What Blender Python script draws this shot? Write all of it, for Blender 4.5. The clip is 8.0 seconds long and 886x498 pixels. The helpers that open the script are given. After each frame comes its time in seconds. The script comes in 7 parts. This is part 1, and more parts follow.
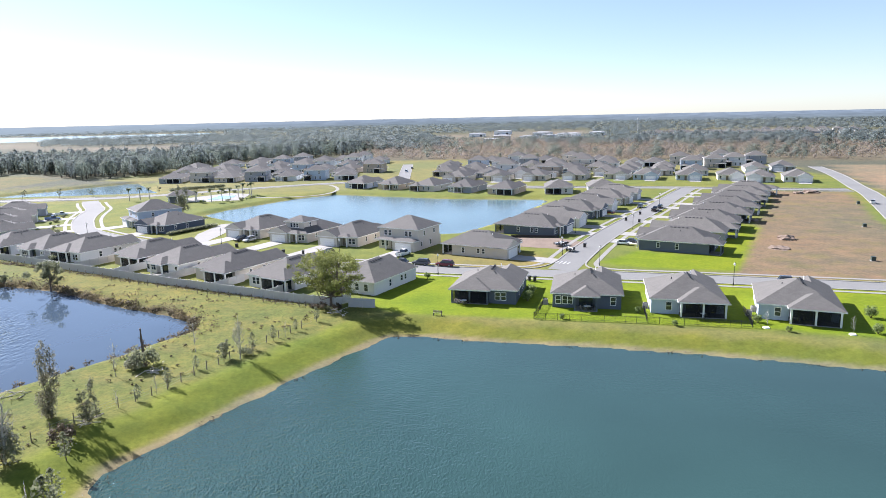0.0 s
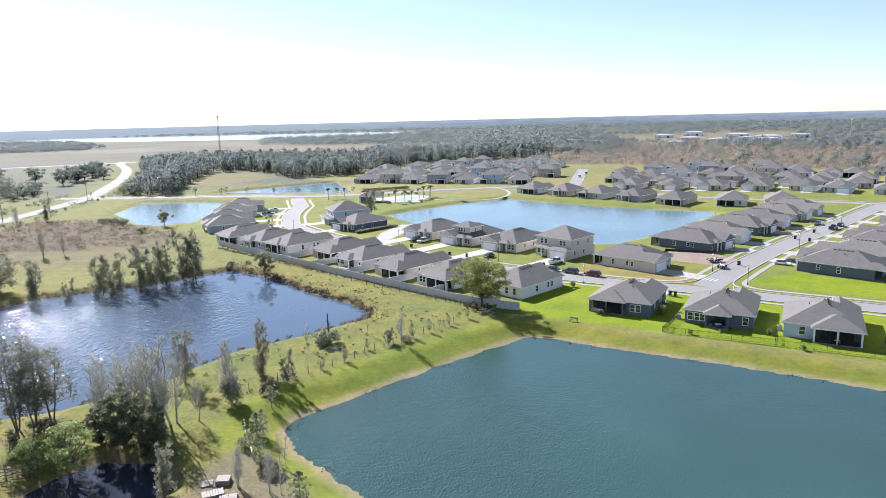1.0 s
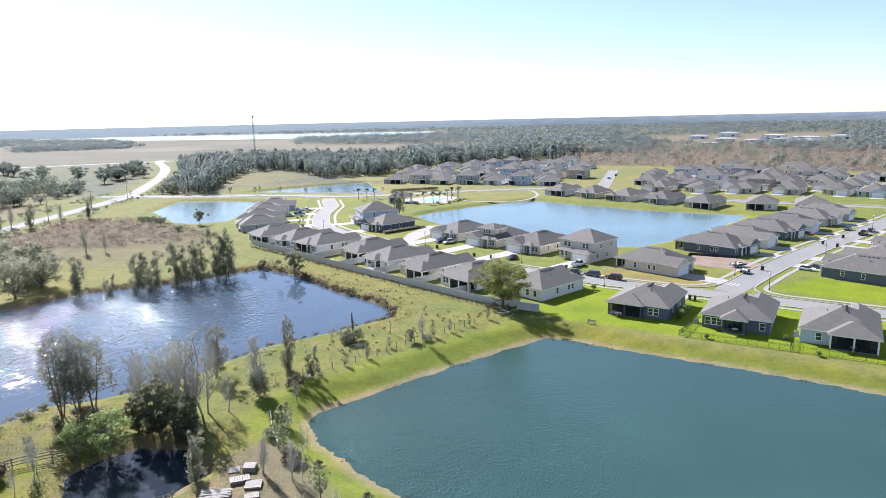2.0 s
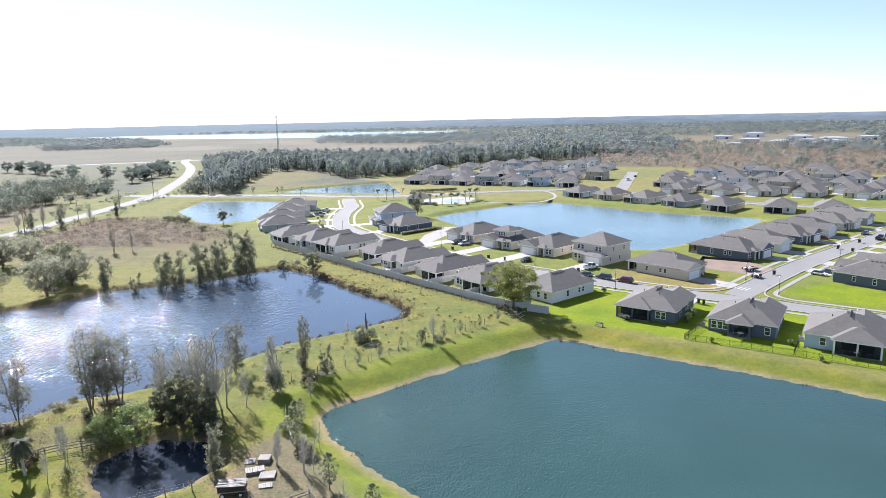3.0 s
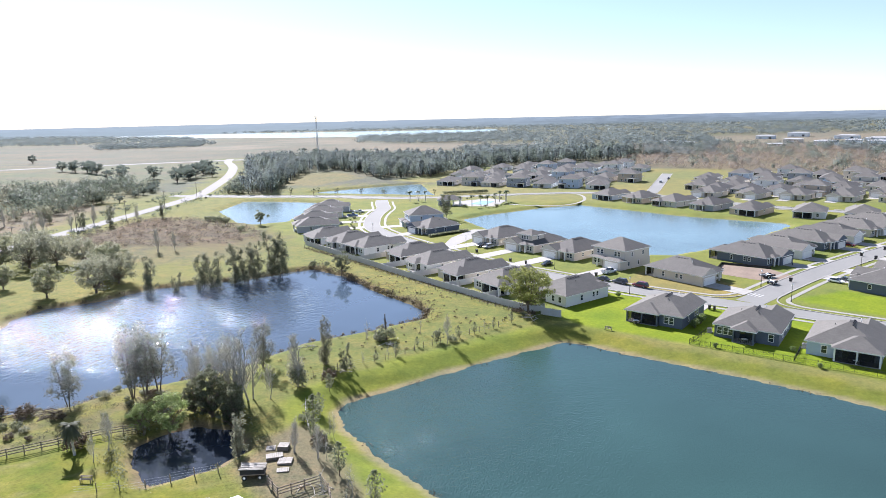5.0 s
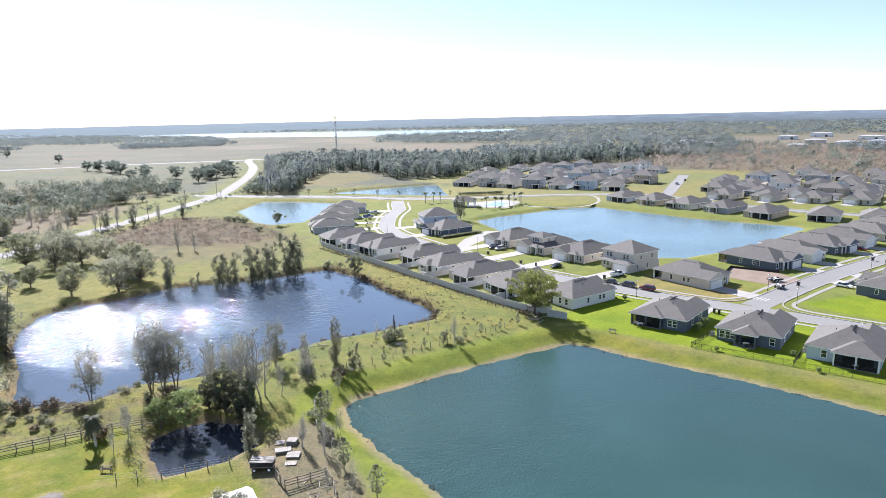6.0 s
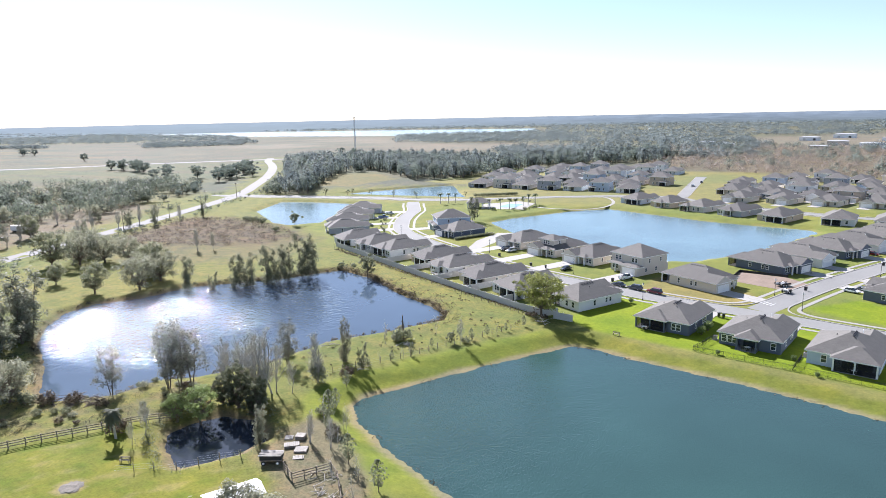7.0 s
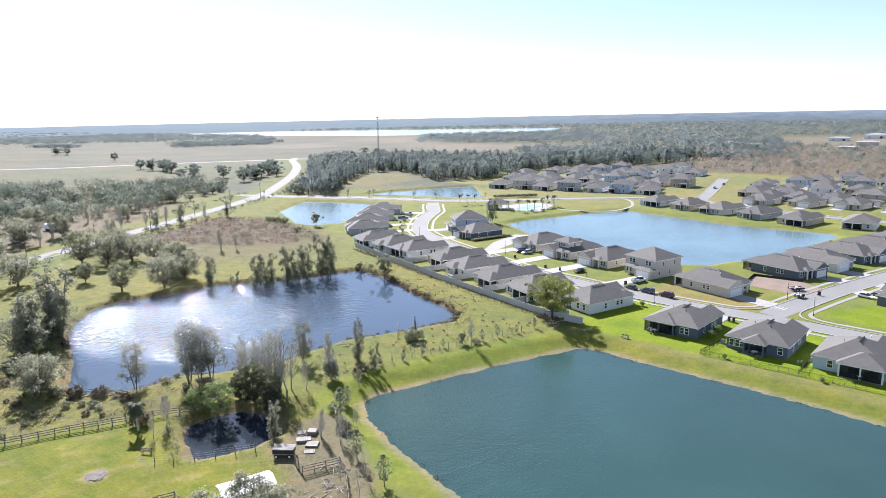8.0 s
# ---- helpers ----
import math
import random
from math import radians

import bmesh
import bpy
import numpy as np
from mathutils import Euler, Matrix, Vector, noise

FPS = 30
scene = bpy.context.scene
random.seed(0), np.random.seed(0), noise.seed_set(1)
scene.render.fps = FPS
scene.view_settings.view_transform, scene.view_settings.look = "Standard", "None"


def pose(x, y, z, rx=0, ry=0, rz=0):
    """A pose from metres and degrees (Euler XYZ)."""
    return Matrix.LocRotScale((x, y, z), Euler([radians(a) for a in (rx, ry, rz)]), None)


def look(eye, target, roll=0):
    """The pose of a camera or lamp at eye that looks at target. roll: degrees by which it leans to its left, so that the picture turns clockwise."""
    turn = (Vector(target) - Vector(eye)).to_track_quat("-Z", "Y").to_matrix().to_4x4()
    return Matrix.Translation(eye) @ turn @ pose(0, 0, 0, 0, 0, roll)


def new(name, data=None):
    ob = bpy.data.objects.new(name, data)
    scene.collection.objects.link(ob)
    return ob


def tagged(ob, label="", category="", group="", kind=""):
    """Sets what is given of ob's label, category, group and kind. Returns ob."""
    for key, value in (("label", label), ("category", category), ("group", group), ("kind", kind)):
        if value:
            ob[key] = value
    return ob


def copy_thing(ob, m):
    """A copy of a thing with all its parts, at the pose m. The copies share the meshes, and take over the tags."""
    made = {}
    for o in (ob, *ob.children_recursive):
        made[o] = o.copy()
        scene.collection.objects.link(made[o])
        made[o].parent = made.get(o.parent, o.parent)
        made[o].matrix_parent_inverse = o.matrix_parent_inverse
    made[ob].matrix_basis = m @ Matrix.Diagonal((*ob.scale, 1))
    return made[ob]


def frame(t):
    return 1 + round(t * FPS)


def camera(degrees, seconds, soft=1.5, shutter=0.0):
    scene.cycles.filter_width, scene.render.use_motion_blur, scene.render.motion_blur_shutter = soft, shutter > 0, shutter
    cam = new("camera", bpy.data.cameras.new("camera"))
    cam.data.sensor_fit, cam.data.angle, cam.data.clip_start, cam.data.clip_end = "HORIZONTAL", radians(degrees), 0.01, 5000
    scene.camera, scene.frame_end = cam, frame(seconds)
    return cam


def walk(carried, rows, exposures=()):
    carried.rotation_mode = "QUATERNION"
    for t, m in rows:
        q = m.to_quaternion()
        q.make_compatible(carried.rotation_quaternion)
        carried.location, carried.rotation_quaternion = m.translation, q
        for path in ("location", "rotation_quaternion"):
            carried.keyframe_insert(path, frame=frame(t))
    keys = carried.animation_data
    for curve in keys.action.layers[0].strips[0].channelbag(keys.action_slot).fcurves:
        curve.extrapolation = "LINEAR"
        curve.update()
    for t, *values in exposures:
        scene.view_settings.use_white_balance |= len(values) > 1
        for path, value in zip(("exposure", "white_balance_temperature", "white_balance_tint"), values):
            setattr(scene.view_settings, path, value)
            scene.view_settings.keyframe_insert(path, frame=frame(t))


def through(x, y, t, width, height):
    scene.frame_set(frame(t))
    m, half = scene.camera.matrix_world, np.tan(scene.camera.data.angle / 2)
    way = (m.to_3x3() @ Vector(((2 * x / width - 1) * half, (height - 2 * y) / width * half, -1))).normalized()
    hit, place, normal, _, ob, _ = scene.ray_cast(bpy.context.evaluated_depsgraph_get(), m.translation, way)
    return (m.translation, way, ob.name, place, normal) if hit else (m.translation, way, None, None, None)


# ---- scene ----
EXPOSURE = 1.59
cam = camera(67.52, 8.0, soft=0.55)
# seconds, x, y, height, pitch, lean to the right, yaw
ROWS = [
    (0.0, 0.00, 0.00, 34.27, -11.36, 1.24, 0.00),
    (0.1, 1.70, -3.25, 35.39, -11.32, 1.27, 3.57),
    (0.2, 3.20, -6.13, 36.38, -11.28, 1.30, 6.30),
    (0.3, 4.53, -8.67, 37.25, -11.25, 1.33, 8.90),
    (0.4, 5.83, -11.16, 38.11, -11.22, 1.35, 11.46),
    (0.5, 6.73, -12.89, 38.70, -11.20, 1.37, 13.23),
    (0.6, 7.26, -13.48, 39.03, -11.21, 1.37, 14.04),
    (0.7, 7.57, -13.83, 39.23, -11.22, 1.38, 14.53),
    (0.8, 7.83, -14.12, 39.40, -11.22, 1.38, 14.94),
    (0.9, 8.10, -14.42, 39.56, -11.23, 1.38, 15.35),
    (1.0, 8.38, -14.73, 39.74, -11.23, 1.39, 15.78),
    (1.5, 9.82, -16.33, 40.40, -11.22, 1.34, 17.35),
    (3.0, 14.52, -20.72, 42.66, -11.30, 1.21, 20.47),
    (3.5, 16.22, -22.12, 43.41, -11.33, 1.21, 21.29),
    (4.0, 17.99, -23.30, 44.15, -11.37, 1.23, 22.15),
    (4.5, 19.80, -24.44, 44.89, -11.39, 1.27, 23.04),
    (6.0, 25.36, -27.84, 47.20, -11.46, 1.29, 25.61),
    (6.5, 27.31, -29.07, 48.06, -11.49, 1.21, 26.44),
    (7.0, 29.18, -30.03, 48.81, -11.51, 1.19, 27.29),
    (7.5, 31.25, -31.01, 49.55, -11.52, 1.20, 28.16),
    (8.0, 33.17, -31.85, 50.32, -11.55, 1.19, 29.40),
]


def aim(x, y, z, pitch, lean, yaw):
    return pose(x, y, z, 0, 0, yaw) @ pose(0, 0, 0, 90 + pitch) @ pose(0, 0, 0, 0, 0, -lean)


walk(cam, [(r[0], aim(*r[1:])) for r in ROWS], exposures=[(0.0, EXPOSURE, 5980, 17), (8.0, EXPOSURE, 5980, 17)])

# ---- light: a high clear sun ahead and to the left of the first view ----
SUN_AZ, SUN_EL = 52.0, 34.5
to_sun = Vector((-math.sin(radians(SUN_AZ)) * math.cos(radians(SUN_EL)), math.cos(radians(SUN_AZ)) * math.cos(radians(SUN_EL)), math.sin(radians(SUN_EL))))
world = bpy.data.worlds.new("sky")
scene.world = world
world.use_nodes = True
wn = world.node_tree.nodes
sky = wn.new("ShaderNodeTexSky")
sky.sky_type = "NISHITA"
sky.sun_disc = False
sky.altitude = 0.0
sky.sun_elevation = radians(SUN_EL)
sky.sun_rotation = radians(-SUN_AZ)
sky.air_density, sky.dust_density, sky.ozone_density = 0.8, 0.25, 1.2
wn["Background"].inputs["Strength"].default_value = 0.045
# thin high haze: an even pale veil over the whole sky
veil = wn.new("ShaderNodeMix")
veil.data_type, veil.blend_type = "RGBA", "ADD"
veil.inputs[0].default_value = 1.0
veil.inputs[7].default_value = (1.1, 1.32, 1.55, 1)
world.node_tree.links.new(sky.outputs["Color"], veil.inputs[6])
world.node_tree.links.new(veil.outputs[2], wn["Background"].inputs["Color"])
sun = new("sun", bpy.data.lights.new("sun", "SUN"))
sun.data.energy, sun.data.angle, sun.data.color = 5.0, radians(0.6), (1.0, 0.955, 0.905)
sun.matrix_world = look(to_sun * 100, (0, 0, 0))

# ---- materials ----
def shader(name):
    m = bpy.data.materials.new(name)
    m.use_nodes = True
    n = m.node_tree.nodes
    return m, n, m.node_tree.links, n["Principled BSDF"]


def noise_node(n, l, scale, detail=3.0, rough=0.55, coords="Object", squash=None):
    tc = n.new("ShaderNodeTexCoord")
    tex = n.new("ShaderNodeTexNoise")
    tex.inputs["Scale"].default_value, tex.inputs["Detail"].default_value, tex.inputs["Roughness"].default_value = scale, detail, rough
    if squash:
        mp = n.new("ShaderNodeMapping")
        mp.inputs["Scale"].default_value = squash
        l.new(tc.outputs[coords], mp.inputs["Vector"])
        l.new(mp.outputs["Vector"], tex.inputs["Vector"])
    else:
        l.new(tc.outputs[coords], tex.inputs["Vector"])
    return tex.outputs["Fac"]


def ramp(n, l, fac, stops):
    r = n.new("ShaderNodeValToRGB")
    while len(r.color_ramp.elements) < len(stops):
        r.color_ramp.elements.new(0.5)
    for e, (p, c) in zip(r.color_ramp.elements, stops):
        e.position, e.color = p, (*c, 1) if len(c) == 3 else c
    l.new(fac, r.inputs["Fac"])
    return r.outputs["Color"]


def mixc(n, l, fac, a, b, kind="MIX"):
    x = n.new("ShaderNodeMix")
    x.data_type, x.blend_type = "RGBA", kind
    for s, v in ((x.inputs[0], fac), (x.inputs[6], a), (x.inputs[7], b)):
        if isinstance(v, (int, float)):
            s.default_value = v
        elif isinstance(v, tuple):
            s.default_value = (*v, 1)
        else:
            l.new(v, s)
    return x.outputs[2]


def shade(c, k):
    return tuple(min(1.0, v * k) for v in c)


def plain(name, col, rough=0.8, fine=6.0, coarse=0.35, amount=0.25, bump=0.15, metal=0.0, vary=0.0, spec=0.5):
    """A surface whose colour wanders at two scales, with fine relief; vary: how far one thing differs from the next."""
    m, n, l, b = shader(name)
    a = ramp(n, l, noise_node(n, l, fine, 4), [(0.3, shade(col, 1 - amount)), (0.7, shade(col, 1 + amount))])
    c = mixc(n, l, 0.6, a, ramp(n, l, noise_node(n, l, coarse, 3), [(0.3, shade(col, 1 - amount * 0.8)), (0.7, shade(col, 1 + amount * 0.8))]))
    if vary:
        oi = n.new("ShaderNodeObjectInfo")
        c = mixc(n, l, 1.0, c, ramp(n, l, oi.outputs["Random"], [(0.0, (1 - vary,) * 3), (1.0, (1 + 0 * vary,) * 3)]), "MULTIPLY")
    l.new(c, b.inputs["Base Color"])
    b.inputs["Roughness"].default_value, b.inputs["Metallic"].default_value = rough, metal
    b.inputs["Specular IOR Level"].default_value = spec
    if bump:
        bp = n.new("ShaderNodeBump")
        bp.inputs["Strength"].default_value, bp.inputs["Distance"].default_value = bump, 0.03
        l.new(noise_node(n, l, fine * 2, 5), bp.inputs["Height"])
        l.new(bp.outputs["Normal"], b.inputs["Normal"])
    return m


def foliage(name, col, tone=0.5, through=0.35, other=None, gloss=0.1, gaps=0.0):
    """Leaves: each cluster its own tone, partly letting light through; gaps: the share of a spray that is open air."""
    m, n, l, b = shader(name)
    g = n.new("ShaderNodeNewGeometry")
    o2 = other or shade(col, 1 + tone)
    c = ramp(n, l, g.outputs["Random Per Island"], [(0.0, shade(col, 1 - tone)), (0.55, col), (1.0, o2)])
    c = mixc(n, l, 0.35, c, ramp(n, l, noise_node(n, l, 0.5, 3), [(0.3, shade(col, 0.6)), (0.7, shade(o2, 1.1))]))
    c = mixc(n, l, 1.0, c, ramp(n, l, noise_node(n, l, 0.11, 2), [(0.3, (0.68, 0.7, 0.72)), (0.7, (1.3, 1.25, 1.2))]), "MULTIPLY")
    l.new(c, b.inputs["Base Color"])
    b.inputs["Roughness"].default_value = 0.5
    b.inputs["Specular IOR Level"].default_value = gloss
    t = n.new("ShaderNodeBsdfTranslucent")
    l.new(c, t.inputs["Color"])
    mx = n.new("ShaderNodeMixShader")
    mx.inputs["Fac"].default_value = through
    l.new(b.outputs[0], mx.inputs[1])
    l.new(t.outputs[0], mx.inputs[2])
    last = mx
    if gaps:
        last = n.new("ShaderNodeMixShader")
        last.inputs["Fac"].default_value = gaps
        l.new(mx.outputs[0], last.inputs[1])
        l.new(n.new("ShaderNodeBsdfTransparent").outputs[0], last.inputs[2])
    l.new(last.outputs[0], n["Material Output"].inputs["Surface"])
    return m


def water(name, deep, ripple, size, rough=0.06, calm=None):
    """calm: middle of a ruffled patch, the distances over which ripples fade, and what is left; set to fit the glitter
    in view.
    """
    m, n, l, b = shader(name)
    c = ramp(n, l, noise_node(n, l, 0.02, 3), [(0.3, shade(deep, 0.8)), (0.7, shade(deep, 1.2))])
    l.new(c, b.inputs["Base Color"])
    b.inputs["Roughness"].default_value, b.inputs["IOR"].default_value = rough, 1.33
    b1, b2 = n.new("ShaderNodeBump"), n.new("ShaderNodeBump")
    for bp, s, d, det, sq in ((b1, size, ripple, 1.2, (1.0, 0.6, 1.0)), (b2, size * 0.13, ripple * 0.9, 2, (1.0, 0.6, 1.0))):
        bp.inputs["Strength"].default_value, bp.inputs["Distance"].default_value = 1.0, d
        l.new(noise_node(n, l, s, det, 0.6, squash=sq), bp.inputs["Height"])
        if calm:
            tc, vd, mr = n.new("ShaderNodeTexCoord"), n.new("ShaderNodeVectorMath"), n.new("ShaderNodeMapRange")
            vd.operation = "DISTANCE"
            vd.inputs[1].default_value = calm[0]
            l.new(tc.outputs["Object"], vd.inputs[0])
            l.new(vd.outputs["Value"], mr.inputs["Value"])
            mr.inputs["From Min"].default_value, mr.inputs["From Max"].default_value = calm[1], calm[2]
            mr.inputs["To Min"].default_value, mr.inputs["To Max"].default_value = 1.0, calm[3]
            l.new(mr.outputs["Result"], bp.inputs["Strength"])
    l.new(b1.outputs["Normal"], b2.inputs["Normal"])
    l.new(b2.outputs["Normal"], b.inputs["Normal"])
    return m


def ground_material():
    m, n, l, b = shader("ground_cover")
    at = n.new("ShaderNodeAttribute")
    at.attribute_name = "cover"
    fine = ramp(n, l, noise_node(n, l, 1.3, 6, 0.7), [(0.25, (0.74, 0.74, 0.72)), (0.75, (1.22, 1.2, 1.17))])
    mid = ramp(n, l, noise_node(n, l, 0.16, 5, 0.65), [(0.3, (0.78, 0.84, 0.85)), (0.7, (1.22, 1.14, 1.0))])
    big = ramp(n, l, noise_node(n, l, 0.018, 4, 0.6), [(0.35, (0.85, 0.95, 0.95)), (0.65, (1.15, 1.05, 1.0))])
    c = mixc(n, l, 1.0, at.outputs["Color"], fine, "MULTIPLY")
    c = mixc(n, l, 1.0, c, mid, "MULTIPLY")
    c = mixc(n, l, 1.0, c, big, "MULTIPLY")
    # rough pasture: tufts, dry patches and bare spots
    tuft = ramp(n, l, noise_node(n, l, 2.6, 4, 0.75), [(0.33, (0.7, 0.7, 0.64)), (0.47, (1.0, 1.0, 1.0)), (0.66, (1.14, 1.12, 1.06))])
    dry = ramp(n, l, noise_node(n, l, 0.45, 5, 0.7), [(0.4, (0.8, 0.86, 0.8)), (0.5, (1.0, 1.0, 1.0)), (0.62, (1.16, 1.05, 1.02))])
    wild = mixc(n, l, 1.0, mixc(n, l, 1.0, c, tuft, "MULTIPLY"), dry, "MULTIPLY")
    c = mixc(n, l, at.outputs["Alpha"], c, wild)
    l.new(c, b.inputs["Base Color"])
    b.inputs["Roughness"].default_value = 0.95
    b.inputs["Specular IOR Level"].default_value = 0.1
    bp = n.new("ShaderNodeBump")
    bp.inputs["Strength"].default_value, bp.inputs["Distance"].default_value = 0.5, 0.12
    l.new(noise_node(n, l, 2.5, 6, 0.7), bp.inputs["Height"])
    l.new(bp.outputs["Normal"], b.inputs["Normal"])
    return m


M = {
    "ground": ground_material(),
    # ruffled patches are placed so that glitter falls where the camera sees it
    "lagoon": water("lagoon_water", (0.025, 0.057, 0.052), 0.2, 3.8, 0.024, calm=((-27, 56, -1.5), 8, 46, 0.1)),
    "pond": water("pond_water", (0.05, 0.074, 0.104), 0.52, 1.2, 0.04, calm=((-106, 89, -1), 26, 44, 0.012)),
    # the lake's body colour is raised to stand for the pale sky's reflection
    "lake": water("sky_paled_lake_water", (0.105, 0.163, 0.178), 0.016, 4.0, 0.16),
    "asphalt": plain("asphalt", (0.163, 0.162, 0.152), 0.9, 1.5, 0.08, 0.15, 0.1),
    "paleroad": plain("pale_old_asphalt", (0.142, 0.137, 0.13), 0.9, 1.2, 0.1, 0.14, 0.1),
    "concrete": plain("concrete", (0.222, 0.213, 0.192), 0.85, 1.2, 0.15, 0.12, 0.1),
    "kerb": plain("kerb_concrete", (0.238, 0.228, 0.206), 0.85, 1.2, 0.2, 0.12, 0.1),
    "drive": plain("drive_concrete", (0.275, 0.264, 0.24), 0.85, 1.2, 0.2, 0.12, 0.1),
    "paint": plain("road_paint", (0.36, 0.36, 0.35), 0.7, 4, 0.5, 0.15, 0.0),
    "shingle": None,
    "white": plain("white_trim", (0.78, 0.77, 0.74), 0.55, 3, 0.5, 0.06, 0.03),
    "bark": plain("bark", (0.13, 0.1, 0.075), 0.95, 8, 1.0, 0.35, 0.5),
    "greybark": plain("grey_bark", (0.42, 0.39, 0.34), 0.95, 8, 1.0, 0.35, 0.5),
    "black": plain("black_metal", (0.015, 0.015, 0.016), 0.5, 5, 1, 0.2, 0.05),
    "vent": plain("roof_vent_dark", (0.02, 0.02, 0.022), 0.7, 5, 1, 0.2, 0.05),
    "steel": plain("galvanised_steel", (0.45, 0.46, 0.47), 0.4, 6, 1, 0.15, 0.05, metal=0.8),
    "wood": plain("weathered_wood", (0.22, 0.18, 0.14), 0.9, 7, 0.7, 0.35, 0.4),
    "rubber": plain("tyre_rubber", (0.02, 0.02, 0.02), 0.85, 9, 1, 0.2, 0.1),
    "soil": plain("bare_soil", (0.17, 0.125, 0.092), 0.95, 1.5, 0.2, 0.3, 0.5),
}


def shingle_material():
    m, n, l, b = shader("asphalt_shingles")
    col = (0.119, 0.114, 0.105)
    tc = n.new("ShaderNodeTexCoord")
    br = n.new("ShaderNodeTexBrick")
    br.inputs["Scale"].default_value = 1.0
    br.inputs["Brick Width"].default_value, br.inputs["Row Height"].default_value = 0.5, 0.2
    br.inputs["Mortar Size"].default_value = 0.012
    br.inputs["Color1"].default_value, br.inputs["Color2"].default_value = (*shade(col, 0.93), 1), (*shade(col, 1.07), 1)
    br.inputs["Mortar"].default_value = (*shade(col, 0.8), 1)
    l.new(tc.outputs["Object"], br.inputs["Vector"])
    oi = n.new("ShaderNodeObjectInfo")
    c = mixc(n, l, 1.0, br.outputs["Color"], ramp(n, l, noise_node(n, l, 0.5, 4), [(0.3, (0.92,) * 3), (0.7, (1.08,) * 3)]), "MULTIPLY")
    c = mixc(n, l, 1.0, c, ramp(n, l, oi.outputs["Random"], [(0.0, (0.86, 0.85, 0.85)), (1.0, (1.1, 1.08, 1.05))]), "MULTIPLY")
    l.new(c, b.inputs["Base Color"])
    b.inputs["Roughness"].default_value = 0.9
    b.inputs["Specular IOR Level"].default_value = 0.3
    bp = n.new("ShaderNodeBump")
    bp.inputs["Strength"].default_value, bp.inputs["Distance"].default_value = 0.3, 0.02
    l.new(br.outputs["Fac"], bp.inputs["Height"])
    l.new(bp.outputs["Normal"], b.inputs["Normal"])
    return m


M["shingle"] = shingle_material()
WALLS = {
    "slate": ("dark slate-blue", plain("slate_blue_stucco", (0.105, 0.12, 0.15), 0.85, 8, 0.4, 0.08, 0.15)),
    "blue": ("pale blue-grey", plain("pale_blue_stucco", (0.42, 0.48, 0.55), 0.85, 8, 0.4, 0.06, 0.15)),
    "grey": ("mid grey", plain("grey_stucco", (0.32, 0.33, 0.35), 0.85, 8, 0.4, 0.07, 0.15)),
    "white": ("off-white", plain("white_stucco", (0.68, 0.67, 0.65), 0.85, 8, 0.4, 0.05, 0.15)),
    "beige": ("light beige", plain("beige_stucco", (0.55, 0.5, 0.43), 0.85, 8, 0.4, 0.06, 0.15)),
    "tan": ("warm tan", plain("tan_stucco", (0.45, 0.37, 0.28), 0.85, 8, 0.4, 0.06, 0.15)),
}


def glass_material():
    m, n, l, b = shader("window_glass")
    b.inputs["Base Color"].default_value = (0.03, 0.04, 0.05, 1)
    b.inputs["Roughness"].default_value = 0.05
    b.inputs["Specular IOR Level"].default_value = 0.8
    return m


def screen_material():
    """Insect screen: dark mesh that lets a third of the light through."""
    m, n, l, b = shader("insect_screen")
    b.inputs["Base Color"].default_value = (0.01, 0.01, 0.011, 1)
    b.inputs["Roughness"].default_value = 0.8
    tr = n.new("ShaderNodeBsdfTransparent")
    mx = n.new("ShaderNodeMixShader")
    mx.inputs["Fac"].default_value = 0.4
    l.new(b.outputs[0], mx.inputs[1])
    l.new(tr.outputs[0], mx.inputs[2])
    l.new(mx.outputs[0], n["Material Output"].inputs["Surface"])
    return m


